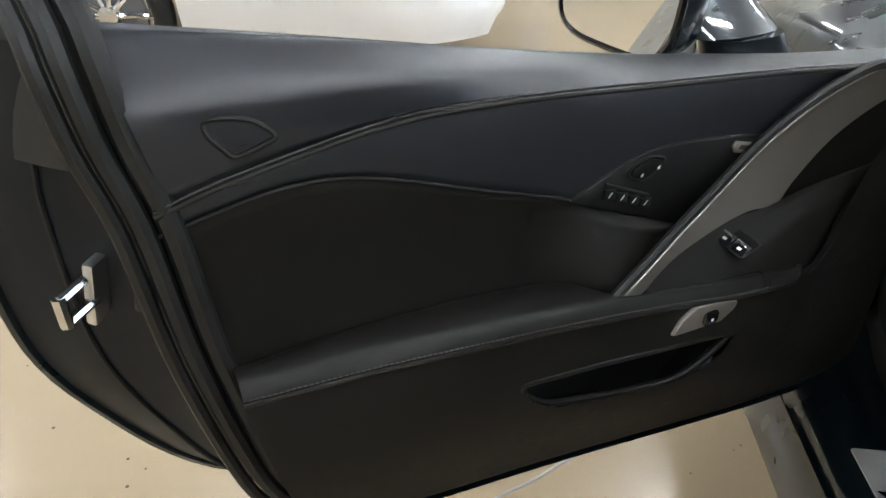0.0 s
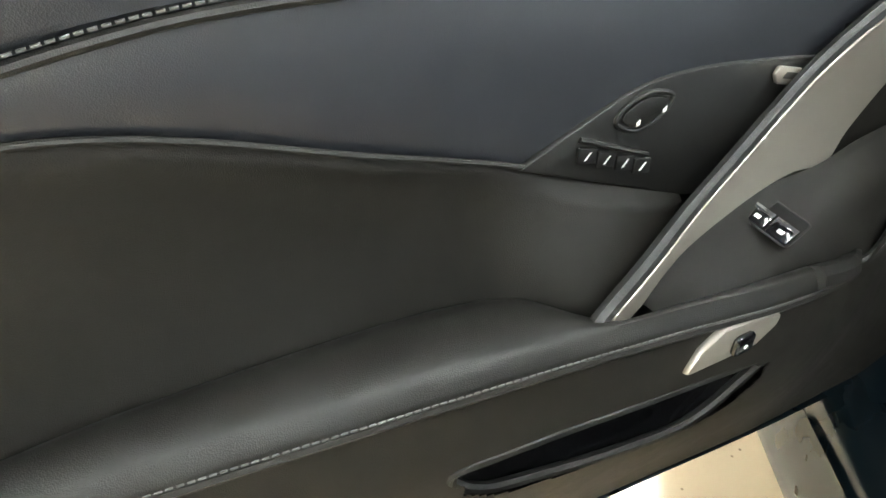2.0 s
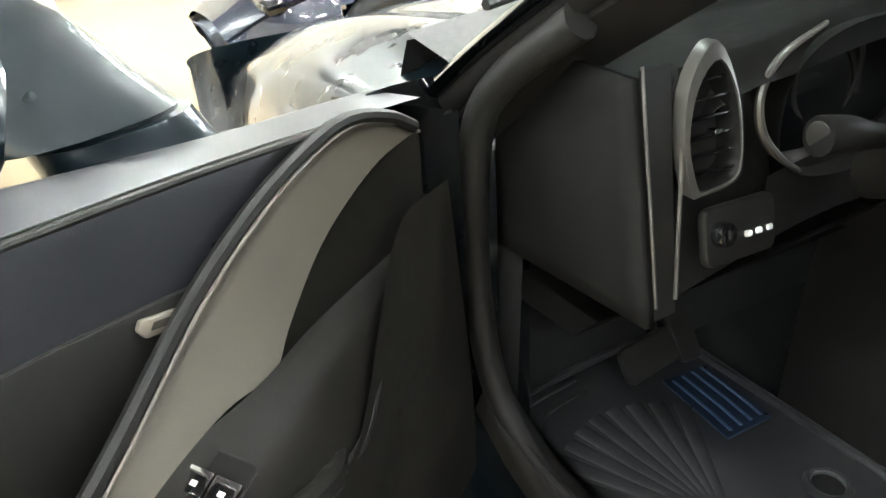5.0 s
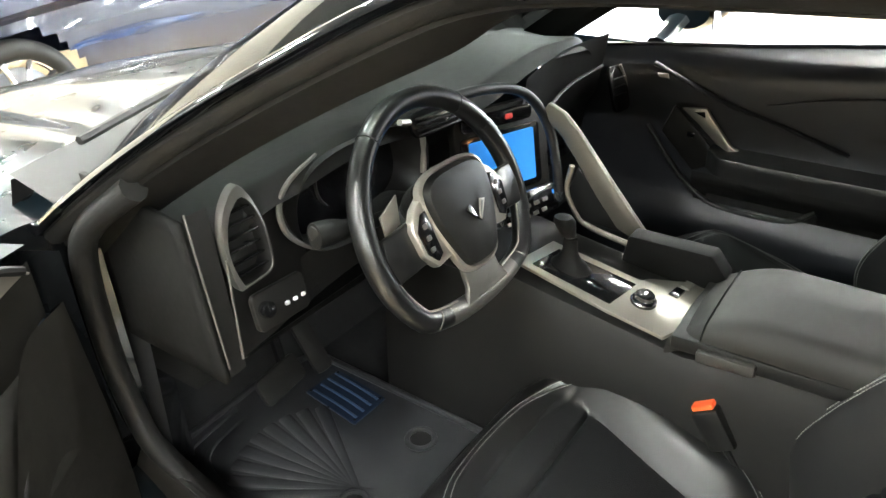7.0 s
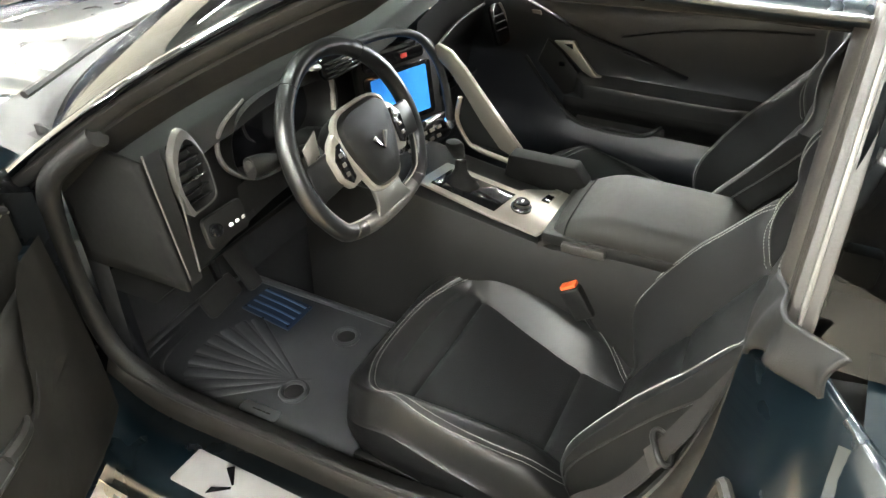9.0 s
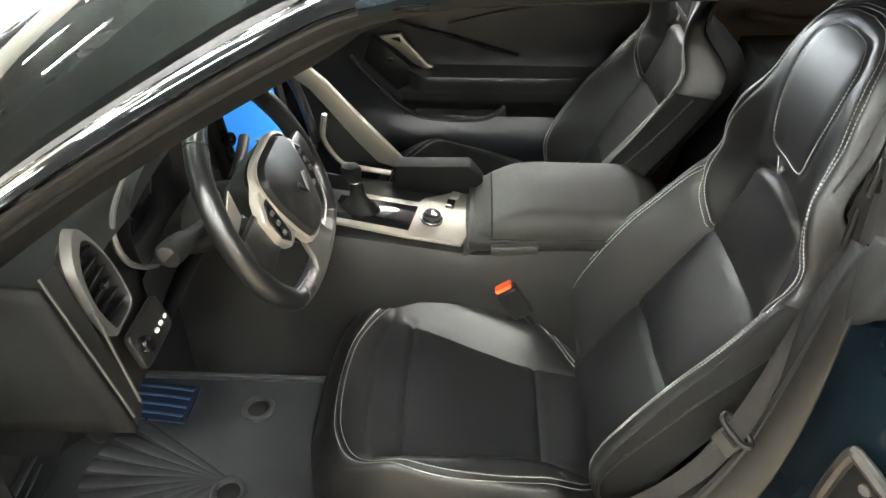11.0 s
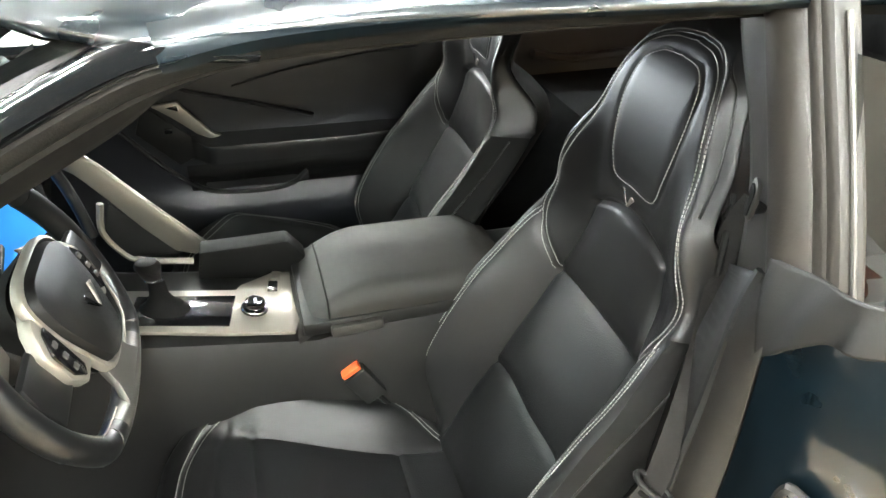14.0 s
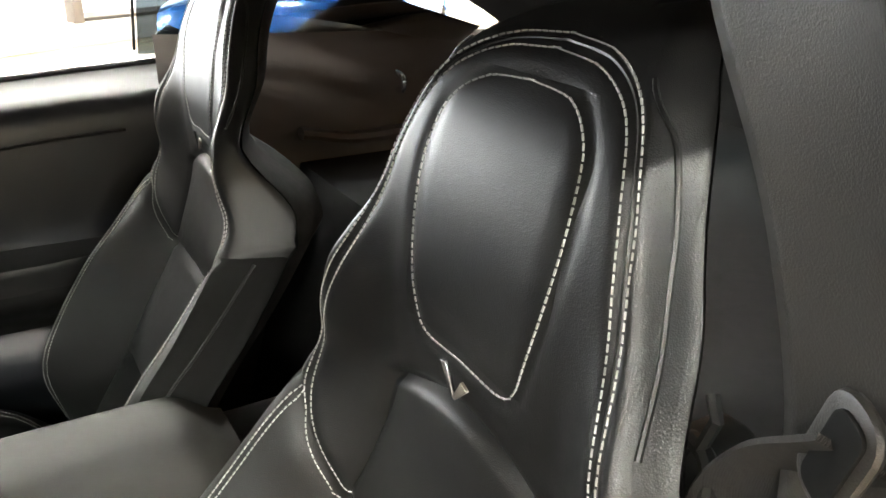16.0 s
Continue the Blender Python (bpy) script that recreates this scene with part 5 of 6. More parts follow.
part("hazard_button", prism(rounded(0.02, 0.012, 0.003), 0.004, CS @ pose(0.02, 0.108, 0.008), 0.001), REDMARK, st)
cv = part("centre_vent", prism(rounded(0.13, 0.05, 0.02), 0.012, axes((-0.175, 0.975, 0.975), (1, -0.1, 0), (0, 0.3, 1)), 0.004), GLOSSBLACK, dash, "centre air vent")
for i in range(4):
    part("slat", block(0.11, 0.014, 0.003, axes((-0.175, 0.962, 0.959 + 0.0105 * i), (1, -0.1, 0), (0, 1, -0.2)), 0.0008), PLASTIC, cv)
part("vent_tab", block(0.012, 0.008, 0.006, pose(-0.155, 0.955, 0.972), 0.002), CHROME, cv)
cc = part("climate_panel", prism(rounded(0.25, 0.07, 0.02), 0.014, axes((0.075, 0.925, 0.695), (1, -0.22, 0), (0, 0.4, 1)), 0.005), GLOSSBLACK, dash, "climate control panel with chrome dials")
for i, dx in enumerate((-0.1, 0.1)):
    part("dial", disc(0.018, 0.022, axes((0.075 + dx, 0.92 - 0.22 * dx, 0.70), (1, -0.22, 0), (0, 0.4, 1)) @ pose(0, 0, 0.012), 0.004), CHROME, cc)
for i in range(5):
    for j in range(2):
        part("button", block(0.016, 0.009, 0.005, axes((0.015 + 0.028 * i, 0.918 - 0.006 * i, 0.71 - 0.026 * j), (1, -0.22, 0), (0, 0.4, 1)) @ pose(0, 0, 0.012), 0.0015), SILVER, cc)
# passenger side
pd = part("passenger_fascia", grid(lambda u, v: V(0.17 + 0.52 * v, 0.985 + 0.05 * math.sin(v * 2.4) + 0.05 * (1 - u) - 0.02 * smooth(u, 0.3, 0.5), 0.66 + 0.31 * u), 20, 20), LEATHER, dash, "black leather passenger dashboard")
part("fascia_crease", tube(spline([(0.22, 0.99, 0.79), (0.36, 1.005, 0.845), (0.50, 1.01, 0.875), (0.66, 1.0, 0.885)], 6), 0.005, 6), SOFTBLACK, dash)
pv = part("passenger_vent", prism(rounded(0.075, 0.13, 0.02), 0.012, axes((0.668, 0.955, 0.825), (1, -0.2, 0), (0.1, 0.3, 1)), 0.004), GLOSSBLACK, dash, "passenger air vent with chrome edge")
part("vent_edge", tube(spline([(0.678, 0.955, 0.89), (0.698, 0.945, 0.85), (0.704, 0.938, 0.80), (0.690, 0.935, 0.765), (0.655, 0.940, 0.768)], 5), 0.004, 6), SILVER, pv)
for i in range(4):
    part("slat", block(0.055, 0.012, 0.003, axes((0.665, 0.938 + 0.005 * i, 0.79 + 0.022 * i), (1, -0.2, 0), (0, 1, -0.2)), 0.0008), PLASTIC, pv)
part("glovebox", grid(lambda u, v: V(0.2 + 0.48 * v, 1.03 - 0.0 * u + 0.06 * u, 0.66 - 0.22 * u), 8, 8), PLASTIC, dash)

BARSILVER = material("satin_beige_silver", (0.20, 0.185, 0.155), 0.45, metal=0.6, vary=0.08, scale=5)
# black rolled hood round the screen
part("stack_hood", tube(spline([(-0.17, 0.975, 1.003), (-0.06, 0.960, 1.000), (0.04, 0.945, 0.985), (0.105, 0.925, 0.955), (0.140, 0.905, 0.905), (0.150, 0.885, 0.850), (0.145, 0.868, 0.79), (0.135, 0.855, 0.735)], 5), 0.011, 10), SOFTBLACK, dash, "rolled black hood round the centre screen")
# silver passenger grab bar; a dark plate stands for its shaded three-cornered opening
GB = Matrix(((0, 0, 1, 0.135), (1, 0, 0, 0), (0, 1, 0, 0), (0, 0, 0, 1)))
bar = part("grab_bar", prism([(0.895, 0.935), (0.855, 0.918), (0.815, 0.880), (0.730, 0.780), (0.640, 0.678), (0.672, 0.662), (0.712, 0.678), (0.765, 0.74), (0.82, 0.815), (0.86, 0.865), (0.91, 0.905)], 0.018, GB @ pose(0, 0, 0.004), 0.006), BARSILVER, dash, "satin silver diagonal grab bar")
part("dark_opening_plate", prism([(0.705, 0.672), (0.765, 0.745), (0.815, 0.80), (0.835, 0.74), (0.80, 0.675)], 0.006, GB @ pose(0, 0, 0.008), 0), RUBBER, dash)
part("web_edge", tube(spline([(0.145, 0.83, 0.80), (0.145, 0.838, 0.74), (0.145, 0.81, 0.685), (0.145, 0.775, 0.662), (0.145, 0.68, 0.645)], 6), 0.007, 8), SILVER, dash, "")

# steering column, stalks
col = part("column_cover", rings([[V(-0.35 + 0.062 * f * math.cos(a), y, z + 0.05 * f * math.sin(a)) for a in [i * math.pi / 10 for i in range(20)]] for y, z, f in ((0.81, 0.868, 0.8), (0.86, 0.862, 1.0), (0.96, 0.835, 1.15))]), PLASTIC, dash, "black steering column cover")
part("lamp_stalk", tube(spline([(-0.40, 0.90, 0.885), (-0.46, 0.905, 0.893), (-0.515, 0.915, 0.903), (-0.55, 0.922, 0.907)], 4), [0.012, 0.012, 0.012, 0.012, 0.012, 0.013, 0.014, 0.017, 0.0195, 0.0205, 0.021, 0.021, 0.0205], 12), PLASTIC, dash, "lamp stalk with a ringed knob")
part("stalk_cap", disc(0.015, 0.004, axes((-0.5505, 0.922, 0.907), (0.1, 1, 0), (0, 0, 1)) @ pose(0, 0, 0, 0, 0, 0), 0.001), GREYTRIM, dash)
part("wiper_stalk", tube(spline([(-0.30, 0.90, 0.885), (-0.24, 0.905, 0.893), (-0.17, 0.915, 0.900)], 4), 0.011, 10), PLASTIC, dash)

# ---------------------------------------------------------------- steering wheel
WH = axes((-0.338, 0.815, 0.882), (1, 0, 0), (0, 0.42, 0.91))     # z of this pose points at the driver
sw = thing("steering_wheel", WH, "black leather flat-bottomed steering wheel with silver spokes", "steering wheel")


def rimpt(a):
    r = 0.196
    x, y = r * math.sin(a), r * math.cos(a)
    if y < -0.13:
        y = -0.13 + (y + 0.13) * 0.36
    return WH @ V(x - 0.003, y + 0.008, 0.0)


ang = [i * 2 * math.pi / 72 for i in range(72)]


def rim_arc(a0, a1, n, r=0.0175, extra=0.0):
    return tube([rimpt(a0 + (a1 - a0) * i / n) for i in range(n + 1)], r + extra, 14)


part("rim", tube([rimpt(a) for a in ang], 0.0178, 14, closed=True), RIMLEATHER, sw, "black leather wheel rim")
part("rim_grip", rim_arc(1.0, 1.95, 16, 0.0186), RIMLEATHER, sw)
part("rim_grip", rim_arc(-1.95, -1.0, 16, 0.0186), RIMLEATHER, sw)
for s in (-1, 1):
    part("rim_seam", tube([rimpt(s * 0.62) + (WH.to_3x3() @ V(math.cos(b) * math.sin(s * 0.62), math.cos(b) * math.cos(s * 0.62), math.sin(b))) * 0.0176 for b in [i * math.pi / 8 for i in range(16)]], 0.0015, 6, closed=True), RUBBER, sw)
part("rim_foot", tube([rimpt(a) for a in np.linspace(math.pi - 0.52, math.pi + 0.52, 14)], 0.0182, 14), DARKSILVER, sw, "smooth satin grey lower rim insert")
for s in (-1, 1):
    part("rim_trim", tube([rimpt(s * a) + (WH.to_3x3() @ V(-math.sin(s * a), -math.cos(s * a), 0.35)) * 0.0172 for a in np.linspace(1.72, 2.75, 14)], 0.0022, 6), SILVER, sw, "thin silver line inside the lower rim")
    part("rim_seam", tube([rimpt(s * 2.45) + (WH.to_3x3() @ V(math.cos(b) * math.sin(s * 2.45), math.cos(b) * math.cos(s * 2.45), math.sin(b))) * 0.0178 for b in [i * math.pi / 8 for i in range(16)]], 0.0016, 6, closed=True), DARKSILVER, sw)


def shield(half, k, z):
    """A loop round the hub: its right half given from top to bottom."""
    pts = half + [(-x, y) for x, y in half[-2:0:-1]]
    return [WH @ V(p.x * k, p.y * k, z) for p in spline([(x, y, 0) for x, y in pts], 4, True)]


PADHALF = [(0.0, 0.082), (0.050, 0.079), (0.077, 0.060), (0.077, 0.016), (0.061, -0.032), (0.039, -0.074), (0.0, -0.084)]
RINGHALF = [(0.0, 0.091), (0.054, 0.088), (0.087, 0.068), (0.086, 0.016), (0.069, -0.034), (0.046, -0.084), (0.0, -0.094)]
air = part("airbag_cover", rings([shield(PADHALF, 1.0, 0.012), shield(PADHALF, 1.0, 0.030), shield(PADHALF, 0.95, 0.040), shield(PADHALF, 0.75, 0.048), shield(PADHALF, 0.4, 0.052), shield(PADHALF, 0.05, 0.053)]), PLASTIC, sw, "domed black shield-shaped airbag cover")
part("hub_ring", rings([shield(RINGHALF, 1.0, 0.018), shield(RINGHALF, 1.0, 0.026), shield(RINGHALF, 0.98, 0.030), shield(PADHALF, 1.05, 0.032), shield(PADHALF, 1.02, 0.026), shield(PADHALF, 1.02, 0.012)], None, True, False), SILVER, sw, "satin silver hub surround")
for s in (-1, 1):
    sp = part("spoke", prism([(s * 0.066, 0.070), (s * 0.104, 0.050), (s * 0.127, 0.022), (s * 0.122, -0.026), (s * 0.100, -0.052), (s * 0.060, -0.048)][::s], 0.020, WH @ pose(0, 0, 0.008), 0.005), SILVER, sw, "silver spoke with thumb buttons")
    part("button_pad", prism([(s * 0.088, 0.040), (s * 0.101, 0.038), (s * 0.120, 0.014), (s * 0.116, -0.024), (s * 0.099, -0.042), (s * 0.084, -0.034)][::s], 0.004, WH @ pose(0, 0, 0.0275), 0.002), GLOSSBLACK, sp)
    part("grip_spoke", prism([(s * 0.108, 0.034), (s * 0.180, 0.030), (s * 0.186, -0.002), (s * 0.178, -0.044), (s * 0.106, -0.040)][::s], 0.014, WH @ pose(0, 0, 0.002), 0.005), RIMLEATHER, sw, "black leather spoke end")
    for i in range(3):
        part("button", block(0.010, 0.008, 0.003, WH @ pose(s * (0.102 + 0.001 * i), 0.018 - 0.019 * i, 0.0320), 0.001), DARKSILVER, sp)
    part("paddle", prism([(s * 0.085, 0.075), (s * 0.135, 0.055), (s * 0.14, 0.02), (s * 0.10, 0.03)][::s], 0.004, WH @ pose(0, 0, -0.022), 0.001), SILVER, sw)
part("lower_spoke", prism([(-0.044, -0.078), (0.044, -0.078), (0.046, -0.112), (0.064, -0.140), (-0.064, -0.140), (-0.046, -0.112)][::-1], 0.012, WH @ pose(0, 0, 0.008), 0.004), DARKSILVER, sw, "wide satin grey lower spoke")
part("hub_back", rings([shield(RINGHALF, 0.95, 0.008), shield(RINGHALF, 0.8, -0.03), shield(RINGHALF, 0.6, -0.06)]), PLASTIC, sw)
for s in (-1, 1):
    part("emblem", prism([(-0.002, -0.016), (0.003, -0.016), (s * 0.010 + 0.018 * s, 0.012), (s * 0.010 + 0.004 * s, 0.016)][::s], 0.002, WH @ pose(0, 0.0, 0.0545), 0.0005), CHROME if s < 0 else SILVER, sw, "small crossed flags emblem")
part("emblem", prism([(0.003, -0.010), (0.009, -0.004), (0.022, 0.010), (0.016, 0.013)], 0.0025, WH @ pose(0, 0, 0.055), 0.0004), DARKSILVER, sw)

# ---------------------------------------------------------------- centre console
con = thing("centre_console", pose(0, 0.45, 0.22), "black centre console with silver shifter plate and padded armrest", "console")


def cz(y):
    return 0.621 + 0.16 * (y - 0.48)


part("console_body", rings([[V(x, y, z) for x, z in ((-0.165, 0.22), (-0.155, 0.45), (-0.14, top - 0.05), (-0.125, top - 0.012), (-0.10, top), (0.10, top), (0.125, top - 0.012), (0.14, top - 0.05), (0.155, 0.45), (0.165, 0.22))] for y, top in ((-0.10, 0.655), (0.1, 0.655), (0.30, 0.645), (0.46, 0.612), (0.60, 0.632), (0.80, 0.66), (0.95, 0.69), (1.15, 0.66))], None, True, True), PLASTIC, con, "black console sides")


def plate(outline, h, dz=0.0, bevel=0.002):
    bm = prism([(x, y) for x, y in outline], h, None, bevel)
    for v in bm.verts:
        v.co.z += cz(v.co.y) + dz
    return bm


SH = [(-0.108, 0.615), (-0.010, 0.600), (-0.010, 0.775), (-0.098, 0.790)]
part("shifter_plate", plate([(-0.128, 0.50), (-0.045, 0.472), (0.094, 0.462), (0.094, 0.50), (0.03, 0.59), (0.012, 0.60), (0.012, 0.80), (-0.112, 0.82), (-0.128, 0.62)], 0.008, 0.0), SILVER, con, "satin silver shifter plate")
part("shifter_well", plate(SH, 0.004, 0.0065), GLOSSBLACK, con, "gloss black shifter well")
boot = part("shifter_boot", rings([[V(-0.052 + r * math.cos(a) * 0.9, 0.73 + r * math.sin(a) * 1.3, z) for a in [i * math.pi / 8 for i in range(16)]] for r, z in ((0.038, 0.666), (0.031, 0.674), (0.030, 0.680), (0.020, 0.690), (0.013, 0.706), (0.011, 0.735))]), SHADEBLACK, con, "gathered leather shifter boot")
part("shifter_knob", rings([[V(-0.048 - 0.55 * (z - 0.733) + r * math.cos(a), 0.735 + r * 1.1 * math.sin(a), z) for a in [i * math.pi / 10 for i in range(20)]] for r, z in ((0.010, 0.733), (0.014, 0.745), (0.018, 0.765), (0.020, 0.782), (0.016, 0.794), (0.005, 0.798))]), MATTBLACK, con, "black shift knob with chrome cap")
part("knob_cap", tube([V(-0.050 + 0.0125 * math.cos(a), 0.735 + 0.0135 * math.sin(a), 0.738) for a in [i * math.pi / 10 for i in range(20)]], 0.0018, 6, closed=True), CHROME, con, "slim chrome collar")
DK = pose(-0.055, 0.568, cz(0.568) + 0.008, 9)
dk = part("mode_dial", disc(0.026, 0.006, DK, 0.002), GLOSSBLACK, con, "round drive mode dial with ribbed edge")
part("dial_ring", tube([DK @ V(0.024 * math.cos(a), 0.024 * math.sin(a), 0.006) for a in [i * math.pi / 14 for i in range(28)]], 0.002, 6, closed=True), CHROME, dk)
part("dial_grip", rings([[DK @ V(r * (1 + 0.05 * (i % 2)) * math.cos(i * math.pi / 16), r * (1 + 0.05 * (i % 2)) * math.sin(i * math.pi / 16), z) for i in range(32)] for r, z in ((0.019, 0.006), (0.018, 0.020), (0.014, 0.023), (0.004, 0.022))]), GLOSSBLACK, dk)
part("dial_mark", block(0.010, 0.005, 0.0006, DK @ pose(0, 0, 0.0232), 0), WHITEMARK, dk)
part("brake_switch", plate([(0.005, 0.520), (0.040, 0.516), (0.040, 0.535), (0.005, 0.540)], 0.006, 0.006), GLOSSBLACK, con)
part("brake_switch", plate([(0.046, 0.512), (0.074, 0.508), (0.074, 0.526), (0.046, 0.530)], 0.007, 0.006), SILVER, con)
cup = part("cup_cover", prism([(0.452, 0.664), (0.486, 0.706), (0.66, 0.703), (0.672, 0.632), (0.47, 0.615)], 0.05, Matrix(((0, 0, 1, 0.078), (1, 0, 0, 0), (0, 1, 0, 0), (0, 0, 0, 1))), 0.006), SHADEBLACK, con, "matt black cup holder cover standing open")


def lid(u, v):
    y = 0.065 + 0.430 * u
    w = 0.128 + 0.006 * math.sin(u * math.pi) - 0.03 * (1 - smooth(u, 0, 0.12))
    k = v * 2 - 1
    ak = abs(k)
    z = 0.714 - 0.086 * max(0.0, (y - 0.335) / 0.160) ** 2.0 * (1 - 0.35 * smooth(ak, 0.60, 1.0)) - 0.022 * (1 - smooth(u, 0, 0.15)) - 0.012 * ak ** 2 - 0.048 * smooth(ak, 0.60, 1.0) ** 1.6
    return V(w * math.copysign(min(1, ak * 1.18) if ak < 0.85 else 1.0, k), y, z)


arml = part("armrest_lid", grid(lid, 30, 30), LIDLEATHER, con, "padded black leather armrest lid")
part("lid_seam", tube([lid(0.86, 0.04 + 0.92 * i / 30) + V(0, 0, 0.0012) for i in range(31)], 0.0018, 6), SHADEBLACK, arml, "dark seam round the lid's front band")
part("lid_base", block(0.275, 0.40, 0.03, pose(0, 0.285, 0.640, -1.5), 0.006), PLASTIC, con)
part("lid_latch", block(0.02, 0.10, 0.024, pose(-0.140, 0.385, 0.632, -3), 0.006), GREYTRIM, con, "grey lid release lever")

# belt buckle beside the console
bk = thing("belt_buckle", pose(-0.15, 0.36, 0.4), "black seat belt buckle with an orange button", "belt buckle", "belt buckles")
BU = axes((-0.150, 0.380, 0.500), (1, 0, 0), (0, 0.55, 0.83))
part("case", prism(rounded(0.034, 0.085, 0.006), 0.05, BU @ pose(0, -0.005, -0.025), 0.006), PLASTIC, bk)
part("button", prism(rounded(0.026, 0.040, 0.003), 0.010, BU @ pose(0, 0.040, 0.0) @ pose(0, 0, 0, -90, 0, 0) @ pose(0, 0, -0.002), 0.002), ORANGE, bk, "orange release button")
part("stalk", tube(spline([(-0.150, 0.355, 0.465), (-0.150, 0.325, 0.425), (-0.150, 0.28, 0.36)], 4), 0.014, 8, flat=0.5), PLASTIC, bk)

# ---------------------------------------------------------------- passenger door, closed
pbelt = curve((-0.12, 1.030), (0.02, 1.018), (0.24, 0.998), (0.64, 0.955), (0.88, 0.935), (1.2, 0.90))


def ppanel(u, v):
    y = -0.10 + 1.32 * u
    b = pbelt(y)
    z = 0.20 + (b - 0.20) * v
    x = 0.705 - 0.0 * v + 0.055 * smooth(v, 0.88, 1.0) ** 2 - 0.03 * smooth(0.56 - z, 0.0, 0.1)
    return V(x, y, z)


pdoor = part("passenger_door", grid(ppanel, 50, 40), DAYLITSKIN, car, "closed passenger door with black trim and silver pull handle")
part("belt_seal", tube([V(0.765, y, pbelt(y) + 0.002) for y in np.linspace(-0.1, 1.1, 20)], 0.007, 8), GLOSSBLACK, pdoor)
part("outer_skin", grid(lambda u, v: V(0.80 + 0.09 * math.sin(v * 2.2), -0.08 + 1.3 * u, pbelt(-0.08 + 1.3 * u) - 0.01 - 0.6 * v), 20, 12), PAINT, pdoor)


def parm(u, v):
    y = 0.02 + 0.66 * u
    k = v
    x = 0.705 - 0.085 * math.sin(min(1.0, k * 1.5) * math.pi / 2) * (0.6 + 0.4 * smooth(u, 0, 0.4)) * (1 - 0.6 * smooth(u, 0.93, 1.0))
    z = 0.690 + 0.012 * (1 - k) - 0.045 * smooth(k, 0.55, 1.0)
    return V(x, y, z)


part("armrest", grid(parm, 40, 14), LEATHER, pdoor, "padded black armrest")
part("lower_pad", grid(lambda u, v: V(0.622 + 0.05 * smooth(v, 0.2, 1), 0.05 + 0.65 * u, 0.648 - 0.10 * v), 20, 8), PLASTIC, pdoor)
part("pocket_lip", tube(spline([(0.632, 0.385, 0.600), (0.628, 0.43, 0.566), (0.628, 0.50, 0.555), (0.632, 0.60, 0.556), (0.640, 0.67, 0.570), (0.65, 0.75, 0.63), (0.66, 0.85, 0.74)], 6), 0.007, 8), PLASTIC, pdoor, "moulded map pocket lip")
part("pocket", grid(lambda u, v: V(0.655, 0.38 + 0.28 * u, 0.56 + 0.06 * v), 4, 4), RUBBER, pdoor)
ph = part("pull_handle", prism([(0.768, 0.797), (0.700, 0.806), (0.690, 0.790), (0.622, 0.712), (0.600, 0.705), (0.628, 0.695), (0.662, 0.712), (0.720, 0.762)], 0.016, Matrix(((0, 0, -1, 0.690), (1, 0, 0, 0), (0, 1, 0, 0), (0, 0, 0, 1))), 0.005), SILVER, pdoor, "satin silver pull handle")
part("release_button", prism([(0.732, 0.792), (0.704, 0.797), (0.700, 0.780)], 0.003, Matrix(((0, 0, -1, 0.675), (1, 0, 0, 0), (0, 1, 0, 0), (0, 0, 0, 1))), 0.001), GLOSSBLACK, pdoor)
part("lock_lamp", prism([(0.815, 0.868), (0.845, 0.870), (0.850, 0.880), (0.82, 0.882)], 0.006, Matrix(((0, 0, -1, 0.690), (1, 0, 0, 0), (0, 1, 0, 0), (0, 0, 0, 1))), 0.002), SILVER, pdoor)
part("door_crease", tube(spline([(0.690, 0.86, 0.905), (0.692, 0.76, 0.862), (0.695, 0.66, 0.822), (0.698, 0.52, 0.785), (0.70, 0.35, 0.735)], 6), 0.010, 8, flat=0.6), DAYLITSKIN, pdoor, "raised diagonal trim crease")
part("door_seam", tube(spline([(0.70, 0.56, 0.83), (0.698, 0.40, 0.87), (0.700, 0.2, 0.90), (0.70, 0.05, 0.91)], 5), 0.003, 6), DAYLITSKIN, pdoor)
part("switch_plinth", prism([(0.79, 0.80), (0.70, 0.72), (0.64, 0.66), (0.72, 0.62), (0.82, 0.72)], 0.012, Matrix(((0, 0, -1, 0.70), (1, 0, 0, 0), (0, 1, 0, 0), (0, 0, 0, 1))), 0.005), PLASTIC, pdoor)
part("window_switch", block(0.008, 0.02, 0.014, pose(0.684, 0.735, 0.725), 0.002), GLOSSBLACK, pdoor)
pm = part("door_mirror", rings([[V(0.90 + 0.075 * k, 0.87 - 0.0 * k + (0.075 + 0.02 * k) * math.cos(a), 1.0 + (0.045 + 0.018 * math.sin(k * 2)) * math.sin(a)) for a in [i * math.pi / 10 for i in range(20)]] for k in (0, 0.5, 1.1, 1.7, 2.2)]), PAINT, pdoor, "teal passenger mirror")
part("mirror_glass", prism(rounded(0.17, 0.10, 0.03), 0.004, axes((0.985, 0.785, 1.0), (1, 0, 0), (0, 0, 1)), 0), bpy.data.materials["mirror"], pdoor)
part("foot", tube([(0.80, 0.90, 0.93), (0.92, 0.88, 0.985)], 0.035, 8, flat=0.6), PAINT, pdoor)

# ---------------------------------------------------------------- floor mat, pedals
mat_t = thing("floor_mat", pose(-0.42, 1.0, 0.22), "grey moulded rubber floor mat with radiating ribs", "floor mat")
mat_o = [(-0.665, 0.72), (-0.17, 0.72), (-0.17, 1.40), (-0.30, 1.44), (-0.60, 1.42), (-0.675, 1.25)]
part("mat_sheet", prism(mat_o, 0.016, pose(0, 0, 0.216), 0.008), MAT, mat_t)
part("mat_rim", tube([V(x, y, 0.238) for x, y in mat_o[:]], 0.010, 8, closed=True), MAT, mat_t)
